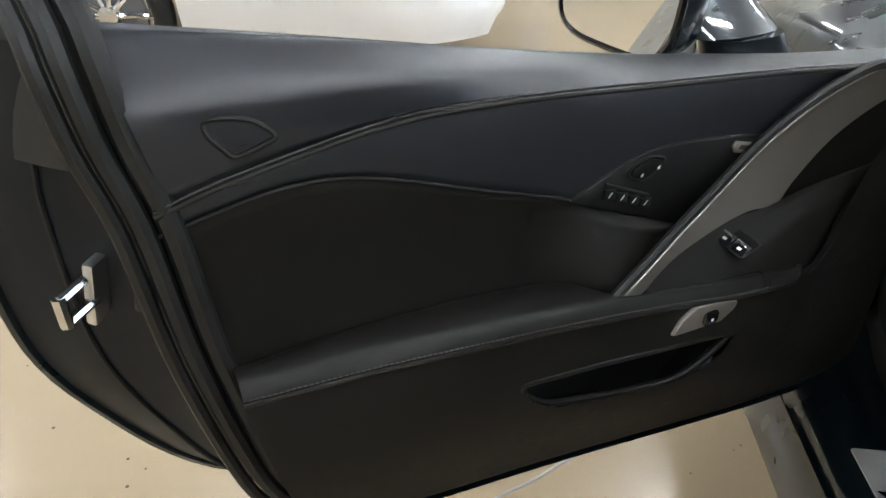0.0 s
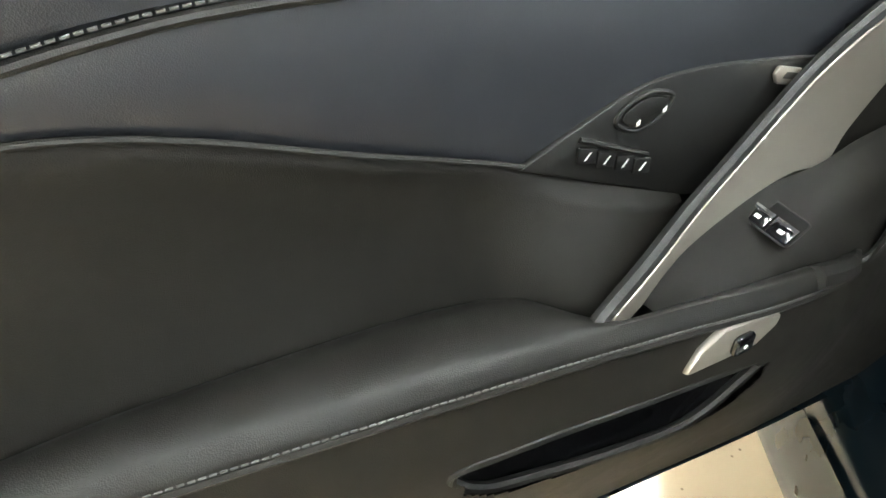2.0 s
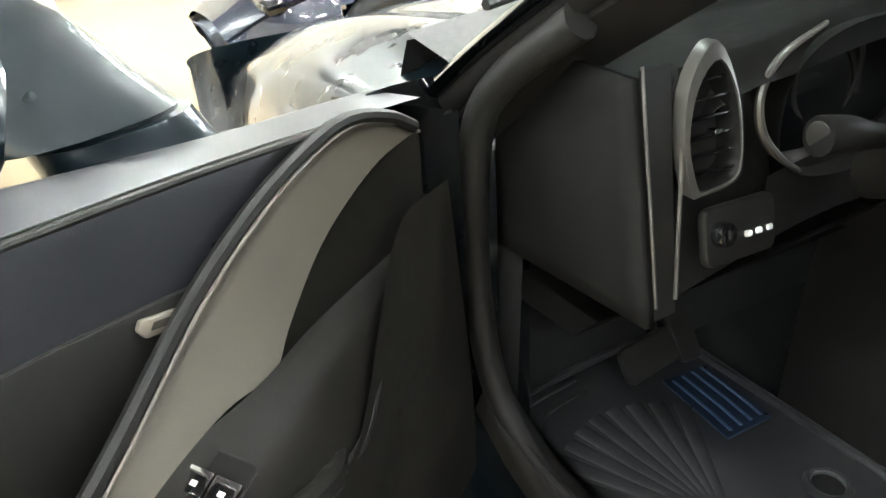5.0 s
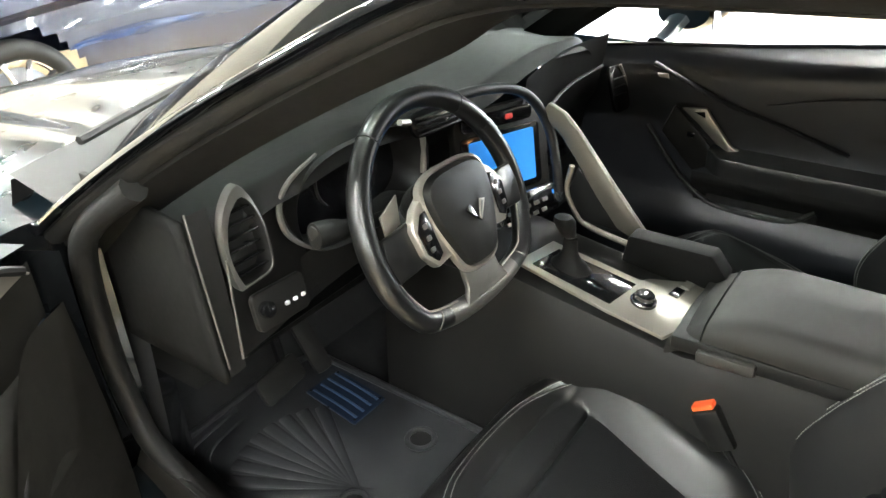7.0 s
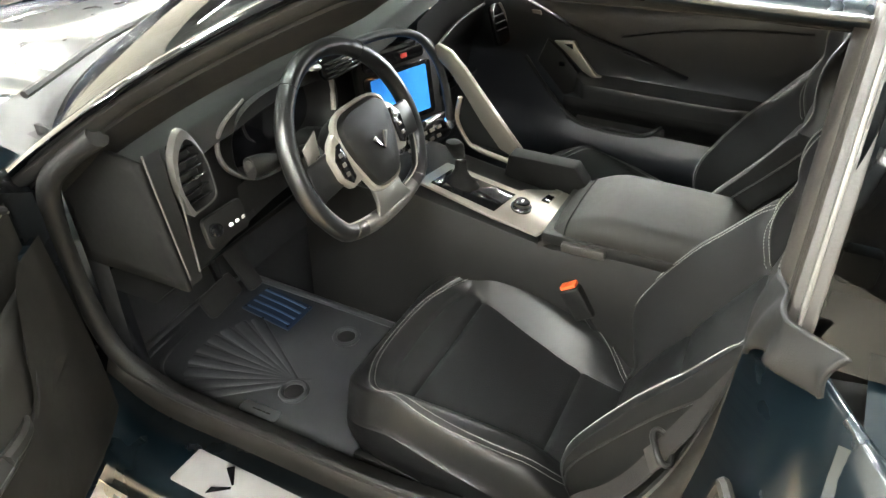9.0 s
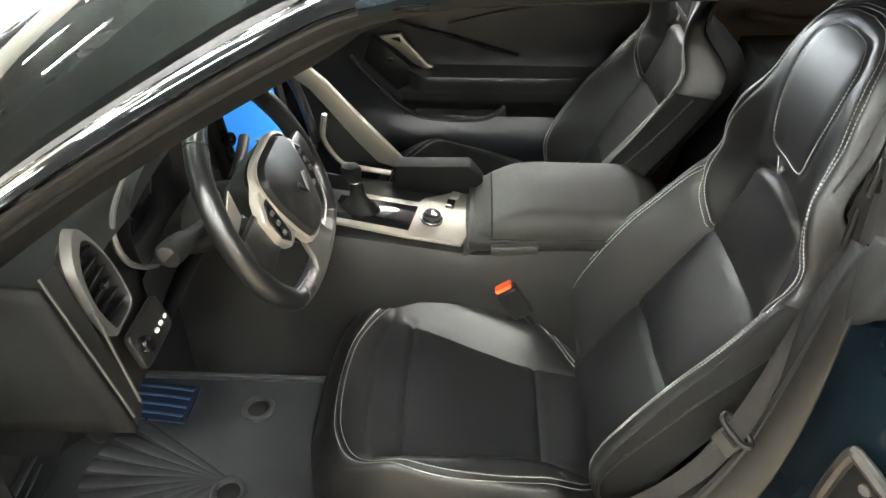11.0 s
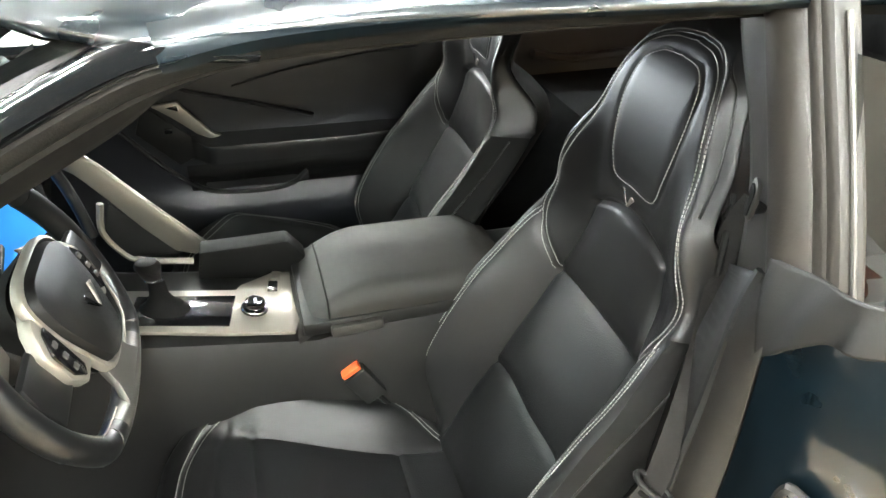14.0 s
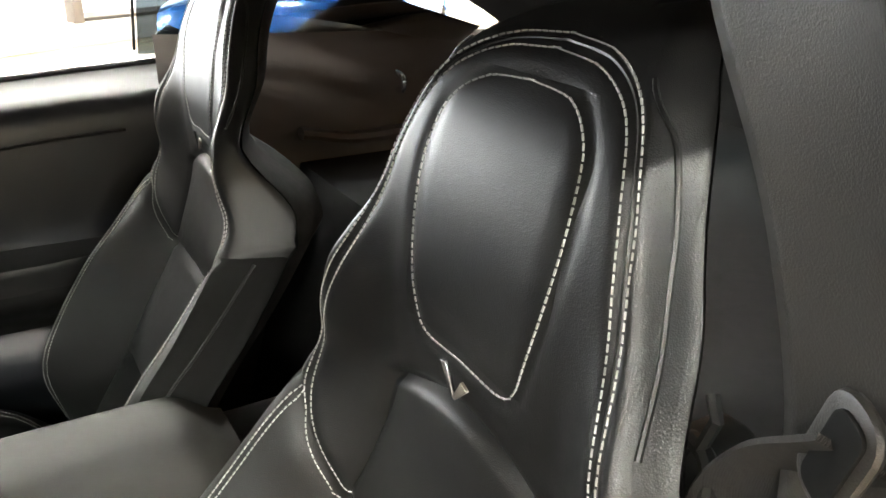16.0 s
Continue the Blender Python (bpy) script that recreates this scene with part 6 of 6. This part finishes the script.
for i in range(9):
    a = radians(60 + 8.5 * i)
    p = V(-0.535 + 0.022 * i, 0.86, 0.2295)
    part("rib", tube([p + V(math.cos(a) * 0.13, math.sin(a) * 0.13, 0), p + V(math.cos(a) * 0.44, math.sin(a) * 0.44, 0)], [0.009, 0.019], 10, flat=0.4), MAT, mat_t)
for k in (0.0, 0.035):
    part("rib", tube(spline([(-0.648 + k, 1.06, 0.232), (-0.645 + k, 1.30 - k, 0.232), (-0.60 + k, 1.385 - k, 0.232), (-0.44, 1.41 - k, 0.232)], 5), 0.007, 8, flat=0.6), MAT, mat_t)
for x, y in ((-0.494, 0.973), (-0.267, 0.969)):
    f = part("fixing", tube([V(x + 0.032 * math.cos(a), y + 0.032 * math.sin(a), 0.238) for a in [i * math.pi / 12 for i in range(24)]], 0.007, 8, closed=True), MAT, mat_t, "round fixing cup")
    part("cup", disc(0.028, 0.003, pose(x, y, 0.232), 0.001), RUBBER, f)
bd = part("mat_badge", prism(rounded(0.110, 0.034, 0.010), 0.003, pose(-0.580, 1.010, 0.233, 0, 0, 92), 0.001), ALUMINIUM, mat_t, "small aluminium badge")
part("lettering", bars((0.012, 0.008, 0.014, 0.010), 0.004, pose(-0.579, 0.980, 0.2365, 0, 0, 92)), GREYTRIM, bd)
hp = part("heel_plate", prism([(-0.318, 1.128), (-0.206, 1.126), (-0.19, 1.30), (-0.30, 1.308)], 0.006, pose(0, 0, 0.233), 0.002), BLUEPLATE, mat_t, "blue heel plate with pale ribs and screws")
for i in range(4):
    part("rib", tube(spline([(-0.300 + 0.026 * i, 1.138, 0.2405), (-0.292 + 0.026 * i, 1.20, 0.2405), (-0.285 + 0.026 * i, 1.295, 0.2405)], 4), 0.004, 6, flat=0.5), BLUESTRIPE, hp)
for x, y in ((-0.308, 1.136), (-0.215, 1.134), (-0.292, 1.298), (-0.20, 1.292), (-0.312, 1.22)):
    part("screw", disc(0.004, 0.002, pose(x, y, 0.2395), 0.0006, None, 10), CHROME, hp)
ped = thing("brake_pedal", pose(-0.41, 1.30, 0.3), "black rubber brake pedal on its arm", "pedal")
part("pad", prism(rounded(0.13, 0.065, 0.015), 0.016, pose(-0.43, 1.235, 0.40, 58, 0, 8), 0.006), RUBBER, ped)
part("arm", tube(spline([(-0.40, 1.25, 0.42), (-0.37, 1.32, 0.52), (-0.36, 1.36, 0.65)], 5), 0.012, 6), GLOSSBLACK, ped)
acc = thing("accelerator_pedal", pose(-0.25, 1.32, 0.25), "black hanging accelerator pedal", "pedal")
part("pad", prism(rounded(0.055, 0.16, 0.015), 0.014, pose(-0.235, 1.35, 0.33, 55), 0.005), RUBBER, acc)

# ---------------------------------------------------------------- seats: black leather with grey double stitching
# authored round x = 0, then set beside the console
SEAT = pose(-0.36, 0.35, 0.22)
seat = thing("bucket_seat", SEAT, "black leather sport seat with integral headrest and grey stitching", "seat", "pair of sport seats")
OFF = pose(-0.36, 0, 0)

back_y = curve((0.34, 0.236), (0.45, 0.180), (0.545, 0.126), (0.60, 0.100), (0.70, 0.047), (0.755, 0.022), (0.83, -0.003), (0.89, -0.014), (0.94, -0.012), (0.98, -0.008), (1.05, -0.008), (1.12, -0.018), (1.17, -0.036), (1.205, -0.062), (1.225, -0.094), (1.24, -0.128))
back_w = curve((0.34, 0.245), (0.42, 0.272), (0.55, 0.284), (0.70, 0.282), (0.80, 0.270), (0.87, 0.252), (0.93, 0.232), (0.98, 0.210), (1.03, 0.186), (1.08, 0.163), (1.13, 0.143), (1.17, 0.126), (1.20, 0.106), (1.225, 0.074), (1.24, 0.03))
crest_y = curve((0.34, 0.214), (0.40, 0.240), (0.48, 0.262), (0.54, 0.253), (0.61, 0.218), (0.66, 0.188), (0.715, 0.152), (0.765, 0.112), (0.82, 0.072), (0.87, 0.038), (0.93, 0.010))
ins_w = curve((0.34, 0.165), (0.45, 0.160), (0.55, 0.152), (0.66, 0.146), (0.755, 0.138), (0.80, 0.128), (0.86, 0.118), (0.90, 0.100), (0.93, 0.070), (0.945, 0.0))


def seg_dist(x, z, pts):
    best = 9.0
    for (xa, za), (xb, zb) in zip(pts, pts[1:]):
        dx, dz = xb - xa, zb - za
        t = max(0.0, min(1.0, ((x - xa) * dx + (z - za) * dz) / (dx * dx + dz * dz + 1e-12)))
        d = math.hypot(x - xa - t * dx, z - za - t * dz)
        best = min(best, d)
    return best


def flat2(pts, n=6):
    return [(p.x, p.y) for p in spline([(a, b, 0) for a, b in pts], n)]


INS = flat2([(ins_w(z), z) for z in np.linspace(0.36, 0.755, 6)], 3)
PAD = flat2([(0.138, 0.755), (0.128, 0.80), (0.118, 0.86), (0.106, 0.91)], 4)
PADTOP = [(x, 0.944 - 0.034 * (x / 0.106) ** 2) for x in (0.0, 0.02, 0.04, 0.06, 0.075, 0.09, 0.106)]
SHOULDER = flat2([(0.141, 0.757), (0.172, 0.806), (0.200, 0.848), (0.226, 0.872), (0.256, 0.884)], 5)
HPANEL = flat2([(0.0, 0.984), (0.045, 0.983), (0.064, 0.995), (0.075, 1.03), (0.083, 1.08), (0.084, 1.125), (0.074, 1.165), (0.045, 1.187), (0.0, 1.192)], 5)
OUTER = flat2([(0.141, 0.757), (0.158, 0.785), (0.183, 0.83), (0.199, 0.872), (0.198, 0.91), (0.181, 0.96), (0.155, 1.02), (0.134, 1.08), (0.116, 1.14), (0.092, 1.184), (0.052, 1.206), (0.0, 1.212)], 6)
GROOVES = [(INS, 0.008), (PAD, 0.006), (PADTOP, 0.010), (SHOULDER, 0.007), (HPANEL, 0.003), (OUTER, 0.005),
           ([(0.0, 0.556), (0.10, 0.552), (0.152, 0.545)], 0.009), ([(0.0, 0.762), (0.138, 0.755)], 0.009)]


def back_at(x, z):
    """The front of the backrest at x, z: y."""
    ax = abs(x)
    w = back_w(z)
    c = min(1.0, ax / w)
    iw = ins_w(min(z, 0.90))
    low = 1 - smooth(z, 0.86, 0.95)
    y = back_y(z)
    y += low * max(0.0, crest_y(z) - y) * smooth(ax, iw - 0.012, 0.226)
    y += (1 - low) * (0.035 * smooth(ax, 0.10, 0.19) * (1 - smooth(z, 1.0, 1.10)))
    y -= (0.085 - 0.050 * smooth(z, 0.92, 1.02)) * smooth(c, 0.80, 1.0) ** 2
    if z < 0.76 and ax < iw:
        seg = (z - 0.55) / 0.21 if z > 0.55 else (z - 0.36) / 0.19
        y += 0.013 * math.sin(max(0, min(1, seg)) * math.pi) * (1 - (ax / iw) ** 4)
    pw, pt = 0.136 - 0.030 * smooth(z, 0.764, 0.91), 0.944 - 0.034 * min(1.0, ax / 0.106) ** 2
    if 0.764 <= z < pt and ax < pw:
        y += 0.020 * math.sin((z - 0.764) / (pt - 0.764) * math.pi) ** 0.7 * max(0.0, 1 - (ax / pw) ** 3)
    hz = smooth(z, 1.0, 1.03) * (1 - smooth(z, 1.16, 1.19))
    y += 0.002 * hz * (1 - smooth(ax, 0.06, 0.082))
    for pts, d in GROOVES:
        q = seg_dist(ax, z, pts if pts[0][0] >= 0 else [(-a, b) for a, b in pts])
        if q < 0.012:
            y -= d * (1 - q / 0.012) ** 2
    return y


def steps(breaks, counts):
    """Values from break to break in even steps."""
    out = [breaks[0]]
    for a, b, n in zip(breaks, breaks[1:], counts):
        out += [a + (b - a) * (i + 1) / n for i in range(n)]
    return out


def across(k, inner, outer):
    """Half of the columns lie on the insert, half on the bolsters."""
    ak = abs(k)
    x = inner * ak / 0.5 if ak < 0.5 else inner + (outer - inner) * ((ak - 0.5) / 0.5) ** 0.9
    return math.copysign(x, k)


def col_w(z):
    return ins_w(z) if z < 0.86 else 0.118 - 0.036 * smooth(z, 0.86, 1.0) - 0.05 * smooth(z, 1.15, 1.24)


ZR = steps([0.345, 0.552, 0.762, 0.870, 0.944, 0.995, 1.19, 1.24], [26, 22, 18, 16, 12, 30, 16])
NB, MB = len(ZR) - 1, 104


def P_back(i, j):
    k = j / MB * 2 - 1
    z = ZR[i]
    z -= 0.034 * min(1.0, abs(k) / 0.5) ** 2 * math.exp(-((z - 0.944) / 0.035) ** 2)
    x = across(k, col_w(z), back_w(z))
    return OFF @ V(x, back_at(x, z), z)


PTS = [[P_back(i, j) for j in range(MB + 1)] for i in range(NB + 1)]


def region(u, v):
    z = 0.5 * (ZR[int(u * NB)] + ZR[int(u * NB) + 1])
    k = v * 2 - 1
    if abs(k) < 0.5 and z < 0.944:
        return "insert_lower" if z < 0.552 else "insert_upper" if z < 0.762 else "back_pad"
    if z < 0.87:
        # outer side of the bolster, split off to be coloured as shaded
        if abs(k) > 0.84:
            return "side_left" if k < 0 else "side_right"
        return "bolster_left" if k < 0 else "bolster_right"
    return "head_panel" if 0.995 < z < 1.19 and abs(k) < 0.5 else "headrest"


def split(npts, nu, nv, classify):
    made = {}
    for i in range(nu):
        for j in range(nv):
            made.setdefault(classify((i + 0.5) / nu, (j + 0.5) / nv), []).append((i, j))
    out = {}
    for key, cells in made.items():
        bm = bmesh.new()
        vs = {}
        for i, j in cells:
            f = []
            for a, b in ((i, j), (i + 1, j), (i + 1, j + 1), (i, j + 1)):
                if (a, b) not in vs:
                    vs[a, b] = bm.verts.new(npts[a][b])
                f.append(vs[a, b])
            bm.faces.new(f)
        out[key] = bm
    return out


# the bolster sides are leather too, blackened to stand for cabin shade
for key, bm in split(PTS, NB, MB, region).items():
    part({"bolster_left": "back_bolster", "bolster_right": "back_bolster", "insert_lower": "back_insert", "insert_upper": "back_insert", "side_left": "bolster_side", "side_right": "bolster_side"}.get(key, key), bm, PERFORATED if "insert" in key else SHADEBLACK if "side" in key else LEATHER, seat, sharp=80)


# shell behind the backrest
def shell(u, v):
    z = 0.345 + 0.895 * u
    k = v * 2 - 1
    w = back_w(z)
    x = w * math.copysign(abs(k) ** 0.85, k)
    front = back_at(w, z) - 0.002
    d = 0.105 - 0.062 * smooth(z, 0.86, 1.00)
    return OFF @ V(x * (1.0 + 0.02 * (1 - k ** 4)), front - d * (1 - abs(k) ** 2.4), z)


# near-black as well, with the shade beside the seat put into its colour
part("back_shell", grid(shell, 50, 30), SHADEBLACK, seat, "black seat back cover")


def on_back(pts, lift=0.0015):
    return [OFF @ V(x, back_at(x, z) + lift, z) for x, z in pts]


def shifted(pts, d):
    """pts moved sideways by d in their own plane."""
    out = []
    for i, p in enumerate(pts):
        a, b = pts[max(0, i - 1)], pts[min(len(pts) - 1, i + 1)]
        dx, dz = b[0] - a[0], b[1] - a[1]
        n = math.hypot(dx, dz) or 1
        out.append((p[0] - dz / n * d, p[1] + dx / n * d))
    return out


bm = bmesh.new()
EDGE = flat2([(0.212, 0.40), (0.222, 0.55), (0.224, 0.70), (0.218, 0.80), (0.206, 0.855)], 6)
RIDGE = flat2([(0.238, 0.40), (0.256, 0.55), (0.258, 0.70), (0.250, 0.80), (0.238, 0.862)], 6)
HEDGE = flat2([(0.172, 1.03), (0.150, 1.085), (0.133, 1.135), (0.114, 1.175), (0.088, 1.203)], 6)
for s in (-1, 1):
    for base, ds in ((OUTER, (0.0045, -0.0045)), (HPANEL, (0.004,)), (EDGE, (0.0, 0.007))):
        for d in ds:
            stitches(on_back([(s * x, z) for x, z in shifted(base, d)]), bm)
part("back_stitching", bm, THREAD, seat, "grey double stitching")
bm = bmesh.new()
for s in (-1, 1):
    tube(on_back([(s * x, z) for x, z in OUTER], 0.0), 0.0018, 6, bm)
    tube(on_back([(s * x, z) for x, z in RIDGE], 0.0), 0.0022, 6, bm)
    tube(on_back([(s * x, z) for x, z in HEDGE], 0.0), 0.0020, 6, bm)
part("back_piping", bm, LEATHER, seat)

# small flag emblem and its slot under the head panel
em = part("emblem", prism([(-0.002, -0.012), (0.002, -0.012), (-0.010, 0.014), (-0.018, 0.012)], 0.003, OFF @ axes((0.0, back_at(0, 0.970) + 0.004, 0.970), (-1, 0, 0), (0, 0.05, 1)), 0.0006), CHROME, seat, "small chrome flag emblem")
part("flag", prism([(-0.001, -0.012), (0.003, -0.012), (0.018, 0.004), (0.010, 0.008)], 0.003, OFF @ axes((0.0, back_at(0, 0.970) + 0.004, 0.970), (-1, 0, 0), (0, 0.05, 1)), 0.0006), SILVER, em)

# cushion
cush_z = curve((0.18, 0.335), (0.25, 0.348), (0.33, 0.368), (0.45, 0.400), (0.55, 0.426), (0.61, 0.440), (0.68, 0.448), (0.73, 0.440), (0.765, 0.415), (0.79, 0.37))
cush_w = curve((0.18, 0.235), (0.25, 0.255), (0.40, 0.272), (0.55, 0.275), (0.65, 0.268), (0.71, 0.245), (0.755, 0.205), (0.785, 0.14), (0.795, 0.06))
cin_w = curve((0.18, 0.142), (0.33, 0.124), (0.45, 0.142), (0.58, 0.172), (0.66, 0.186), (0.72, 0.165))
CSEAM = flat2([(cin_w(y), y) for y in np.linspace(0.22, 0.62, 6)], 3)
CRING = flat2([(0.150, 0.215), (0.205, 0.30), (0.232, 0.42), (0.240, 0.53), (0.228, 0.62), (0.195, 0.685), (0.130, 0.722), (0.06, 0.735), (0.0, 0.738)], 6)
CFRONT = flat2([(0.20, 0.645), (0.12, 0.668), (0.0, 0.677)], 5)
CGROOVE = [(CSEAM, 0.006), (CRING, 0.005), ([(0.0, 0.328), (0.124, 0.330)], 0.008), ([(0.0, 0.604), (0.178, 0.604)], 0.008), (CFRONT, 0.004)]


def cush_at(x, y):
    ax = abs(x)
    w = cush_w(y)
    c = min(1.0, ax / w)
    iw = cin_w(y)
    z = cush_z(y)
    rise = 0.070 * smooth(y, 0.20, 0.34) * (1 - smooth(y, 0.58, 0.77))
    z += rise * smooth(ax, iw - 0.015, iw + 0.065)
    z -= 0.085 * smooth(c, 0.84, 1.0) ** 2
    if ax < iw and y < 0.604:
        seg = (y - 0.328) / 0.276 if y > 0.328 else (y - 0.18) / 0.148
        z += 0.009 * math.sin(max(0, min(1, seg)) * math.pi) * (1 - (ax / iw) ** 4)
    for pts, d in CGROOVE:
        q = seg_dist(ax, y, pts)
        if q < 0.012:
            z -= d * (1 - q / 0.012) ** 2
    return z


YR = steps([0.18, 0.328, 0.604, 0.672, 0.74, 0.794], [20, 34, 14, 20, 22])
NC, MC = len(YR) - 1, 108


def P_cush(i, j):
    y = YR[i]
    w = cush_w(y)
    x = across(j / MC * 2 - 1, min(cin_w(y), 0.62 * w), w)
    return OFF @ V(x, y, cush_at(x, y))


CP = [[P_cush(i, j) for j in range(MC + 1)] for i in range(NC + 1)]


def cregion(u, v):
    y = 0.5 * (YR[int(u * NC)] + YR[int(u * NC) + 1])
    k = v * 2 - 1
    if abs(k) < 0.5:
        return "insert_rear" if y < 0.328 else "insert_middle" if y < 0.604 else "insert_front" if y < 0.672 else "cushion_front"
    return "bolster_left" if k < 0 else "bolster_right"


for key, bm in split(CP, NC, MC, cregion).items():
    part({"bolster_left": "cushion_bolster", "bolster_right": "cushion_bolster"}.get(key, "cushion_insert" if "insert" in key else key), bm, PERFORATED if "insert" in key else LEATHER, seat, sharp=80)


loop = [CP[i][0] for i in range(NC + 1)] + [CP[NC][j] for j in range(1, MC)] + [CP[i][MC] for i in range(NC, -1, -1)]
lev = []
for u in (0.0, 0.12, 0.4, 0.7, 1.0):
    lev.append([V(-0.36 + (p.x + 0.36) * (1 + 0.035 * math.sin(u * math.pi) - 0.06 * u), 0.45 + (p.y - 0.45) * (1 + 0.02 * math.sin(u * math.pi) - 0.05 * u), p.z - (p.z - 0.275) * u) for p in loop])
part("cushion_side", rings(lev, None, True, False), LEATHER, seat, "black leather cushion side")
part("seat_base", prism(rounded(0.46, 0.50, 0.04), 0.075, OFF @ pose(0, 0.46, 0.215), 0.01), PLASTIC, seat, "black seat base")
ctrl = part("control_trim", prism([(0.24, 0.232), (0.62, 0.24), (0.70, 0.275), (0.70, 0.315), (0.60, 0.322), (0.40, 0.300), (0.24, 0.29)], 0.02, Matrix(((0, 0, -1, -0.615), (1, 0, 0, 0), (0, 1, 0, 0), (0, 0, 0, 1))), 0.008), PLASTIC, seat, "black side trim with seat switches")
part("switch", block(0.010, 0.05, 0.018, pose(-0.638, 0.60, 0.285), 0.004), SILVER, ctrl)
for y in (0.53, 0.48):
    part("switch", disc(0.008, 0.008, axes((-0.635, y, 0.275), (0, 1, 0), (0, 0, 1)) @ pose(0, 0, -0.008), 0.002, None, 14), CHROME, ctrl)


def on_cush(pts, lift=0.0015):
    return [OFF @ V(x, y, cush_at(x, y) + lift) for x, y in pts]


bm = bmesh.new()
for s in (-1, 1):
    for d in (0.006, -0.006):
        stitches(on_cush([(s * x, y) for x, y in shifted(CRING, d)]), bm)
part("cushion_stitching", bm, THREAD, seat, "grey double stitching")
copy_thing(seat, at(0.36, 0.35, 0.22))
copy_thing(bk, at(0.16, 0.36, 0.4))
# belt guide loop on the outer shoulder
GD = axes((-0.548, -0.030, 0.995), (-0.50, 0.30, 0.10), (0.18, -0.08, 1))
gd = part("belt_guide", tube([GD @ V(p[0], p[1], 0) for p in rounded(0.034, 0.078, 0.011, 5)], 0.0052, 8, closed=True), PLASTIC, seat, "black belt guide loop")
part("guide_foot", block(0.03, 0.05, 0.05, pose(-0.530, -0.062, 1.000), 0.008), PLASTIC, gd)
part("guide_catch", tube([GD @ V(0.004, 0.038, 0.002), GD @ V(0.016, 0.062, 0.0), GD @ V(0.008, 0.072, 0.0)], 0.0035, 6), PLASTIC, gd)

# ---------------------------------------------------------------- driver seat belt
belt = thing("seat_belt", pose(-0.62, 0.05, 0.3), "grey-brown ribbed seat belt hanging beside the seat", "seat belt")


def ribbon(path, width, across, t=0.0016):
    pts = spline(path, 8)
    a = Vector(across).normalized()
    loops = []
    for i, p in enumerate(pts):
        d = (pts[min(i + 1, len(pts) - 1)] - pts[max(i - 1, 0)]).normalized()
        s = (a - d * a.dot(d)).normalized()
        n = s.cross(d)
        loops.append([p + s * width / 2 + n * t, p - s * width / 2 + n * t, p - s * width / 2 - n * t, p + s * width / 2 - n * t])
    return rings(loops)


part("webbing", ribbon([(-0.628, 0.012, 1.108), (-0.585, -0.016, 1.060), (-0.562, -0.026, 1.005), (-0.580, -0.014, 0.940), (-0.640, 0.040, 0.84), (-0.686, 0.094, 0.740), (-0.688, 0.124, 0.655), (-0.682, 0.160, 0.580), (-0.676, 0.200, 0.525), (-0.668, 0.225, 0.48)], 0.030, (0.80, 0.52, 0.30)), BELT, belt)
SL = axes((-0.692, 0.100, 0.735), (0.80, 0.52, 0.30), (-0.50, 0.70, 0.0))
part("stop_loop", tube([SL @ V(0.026 * math.copysign(abs(math.cos(a)) ** 0.6, math.cos(a)), 0.010 * math.sin(a), 0) for a in [i * math.pi / 14 for i in range(28)]], 0.0048, 8, closed=True), PLASTIC, belt, "black belt stop loop")
part("tongue", block(0.036, 0.030, 0.006, axes((-0.690, 0.108, 0.707), (0.80, 0.52, 0.30), (-0.03, 0.35, -0.93)), 0.002), GREYTRIM, belt)
# solid strip, dark as the shade in a slot
part("tongue_slot", block(0.028, 0.008, 0.008, axes((-0.691, 0.104, 0.716), (0.80, 0.52, 0.30), (-0.03, 0.35, -0.93)), 0.002), SHADEBLACK, belt)
part("anchor", block(0.04, 0.05, 0.03, pose(-0.668, 0.235, 0.455, 30), 0.008), RUBBER, belt)
EX = axes((-0.622, 0.012, 1.098), (-0.066, 0.035, 0.0), (0.05, -0.02, 1))
ex = part("belt_exit", prism(rounded(0.031, 0.052, 0.013), 0.006, EX @ pose(0, 0.008, -0.003, 0, 0, -14), 0.003), GREYTRIM, belt, "grey belt exit bezel in the post trim")
# thin plate on the bezel, dark in place of a shaded opening
part("slot", prism(rounded(0.018, 0.040, 0.006), 0.002, EX @ pose(0.002, 0.008, 0.003, 0, 0, -14), 0.0005), SHADEBLACK, ex)
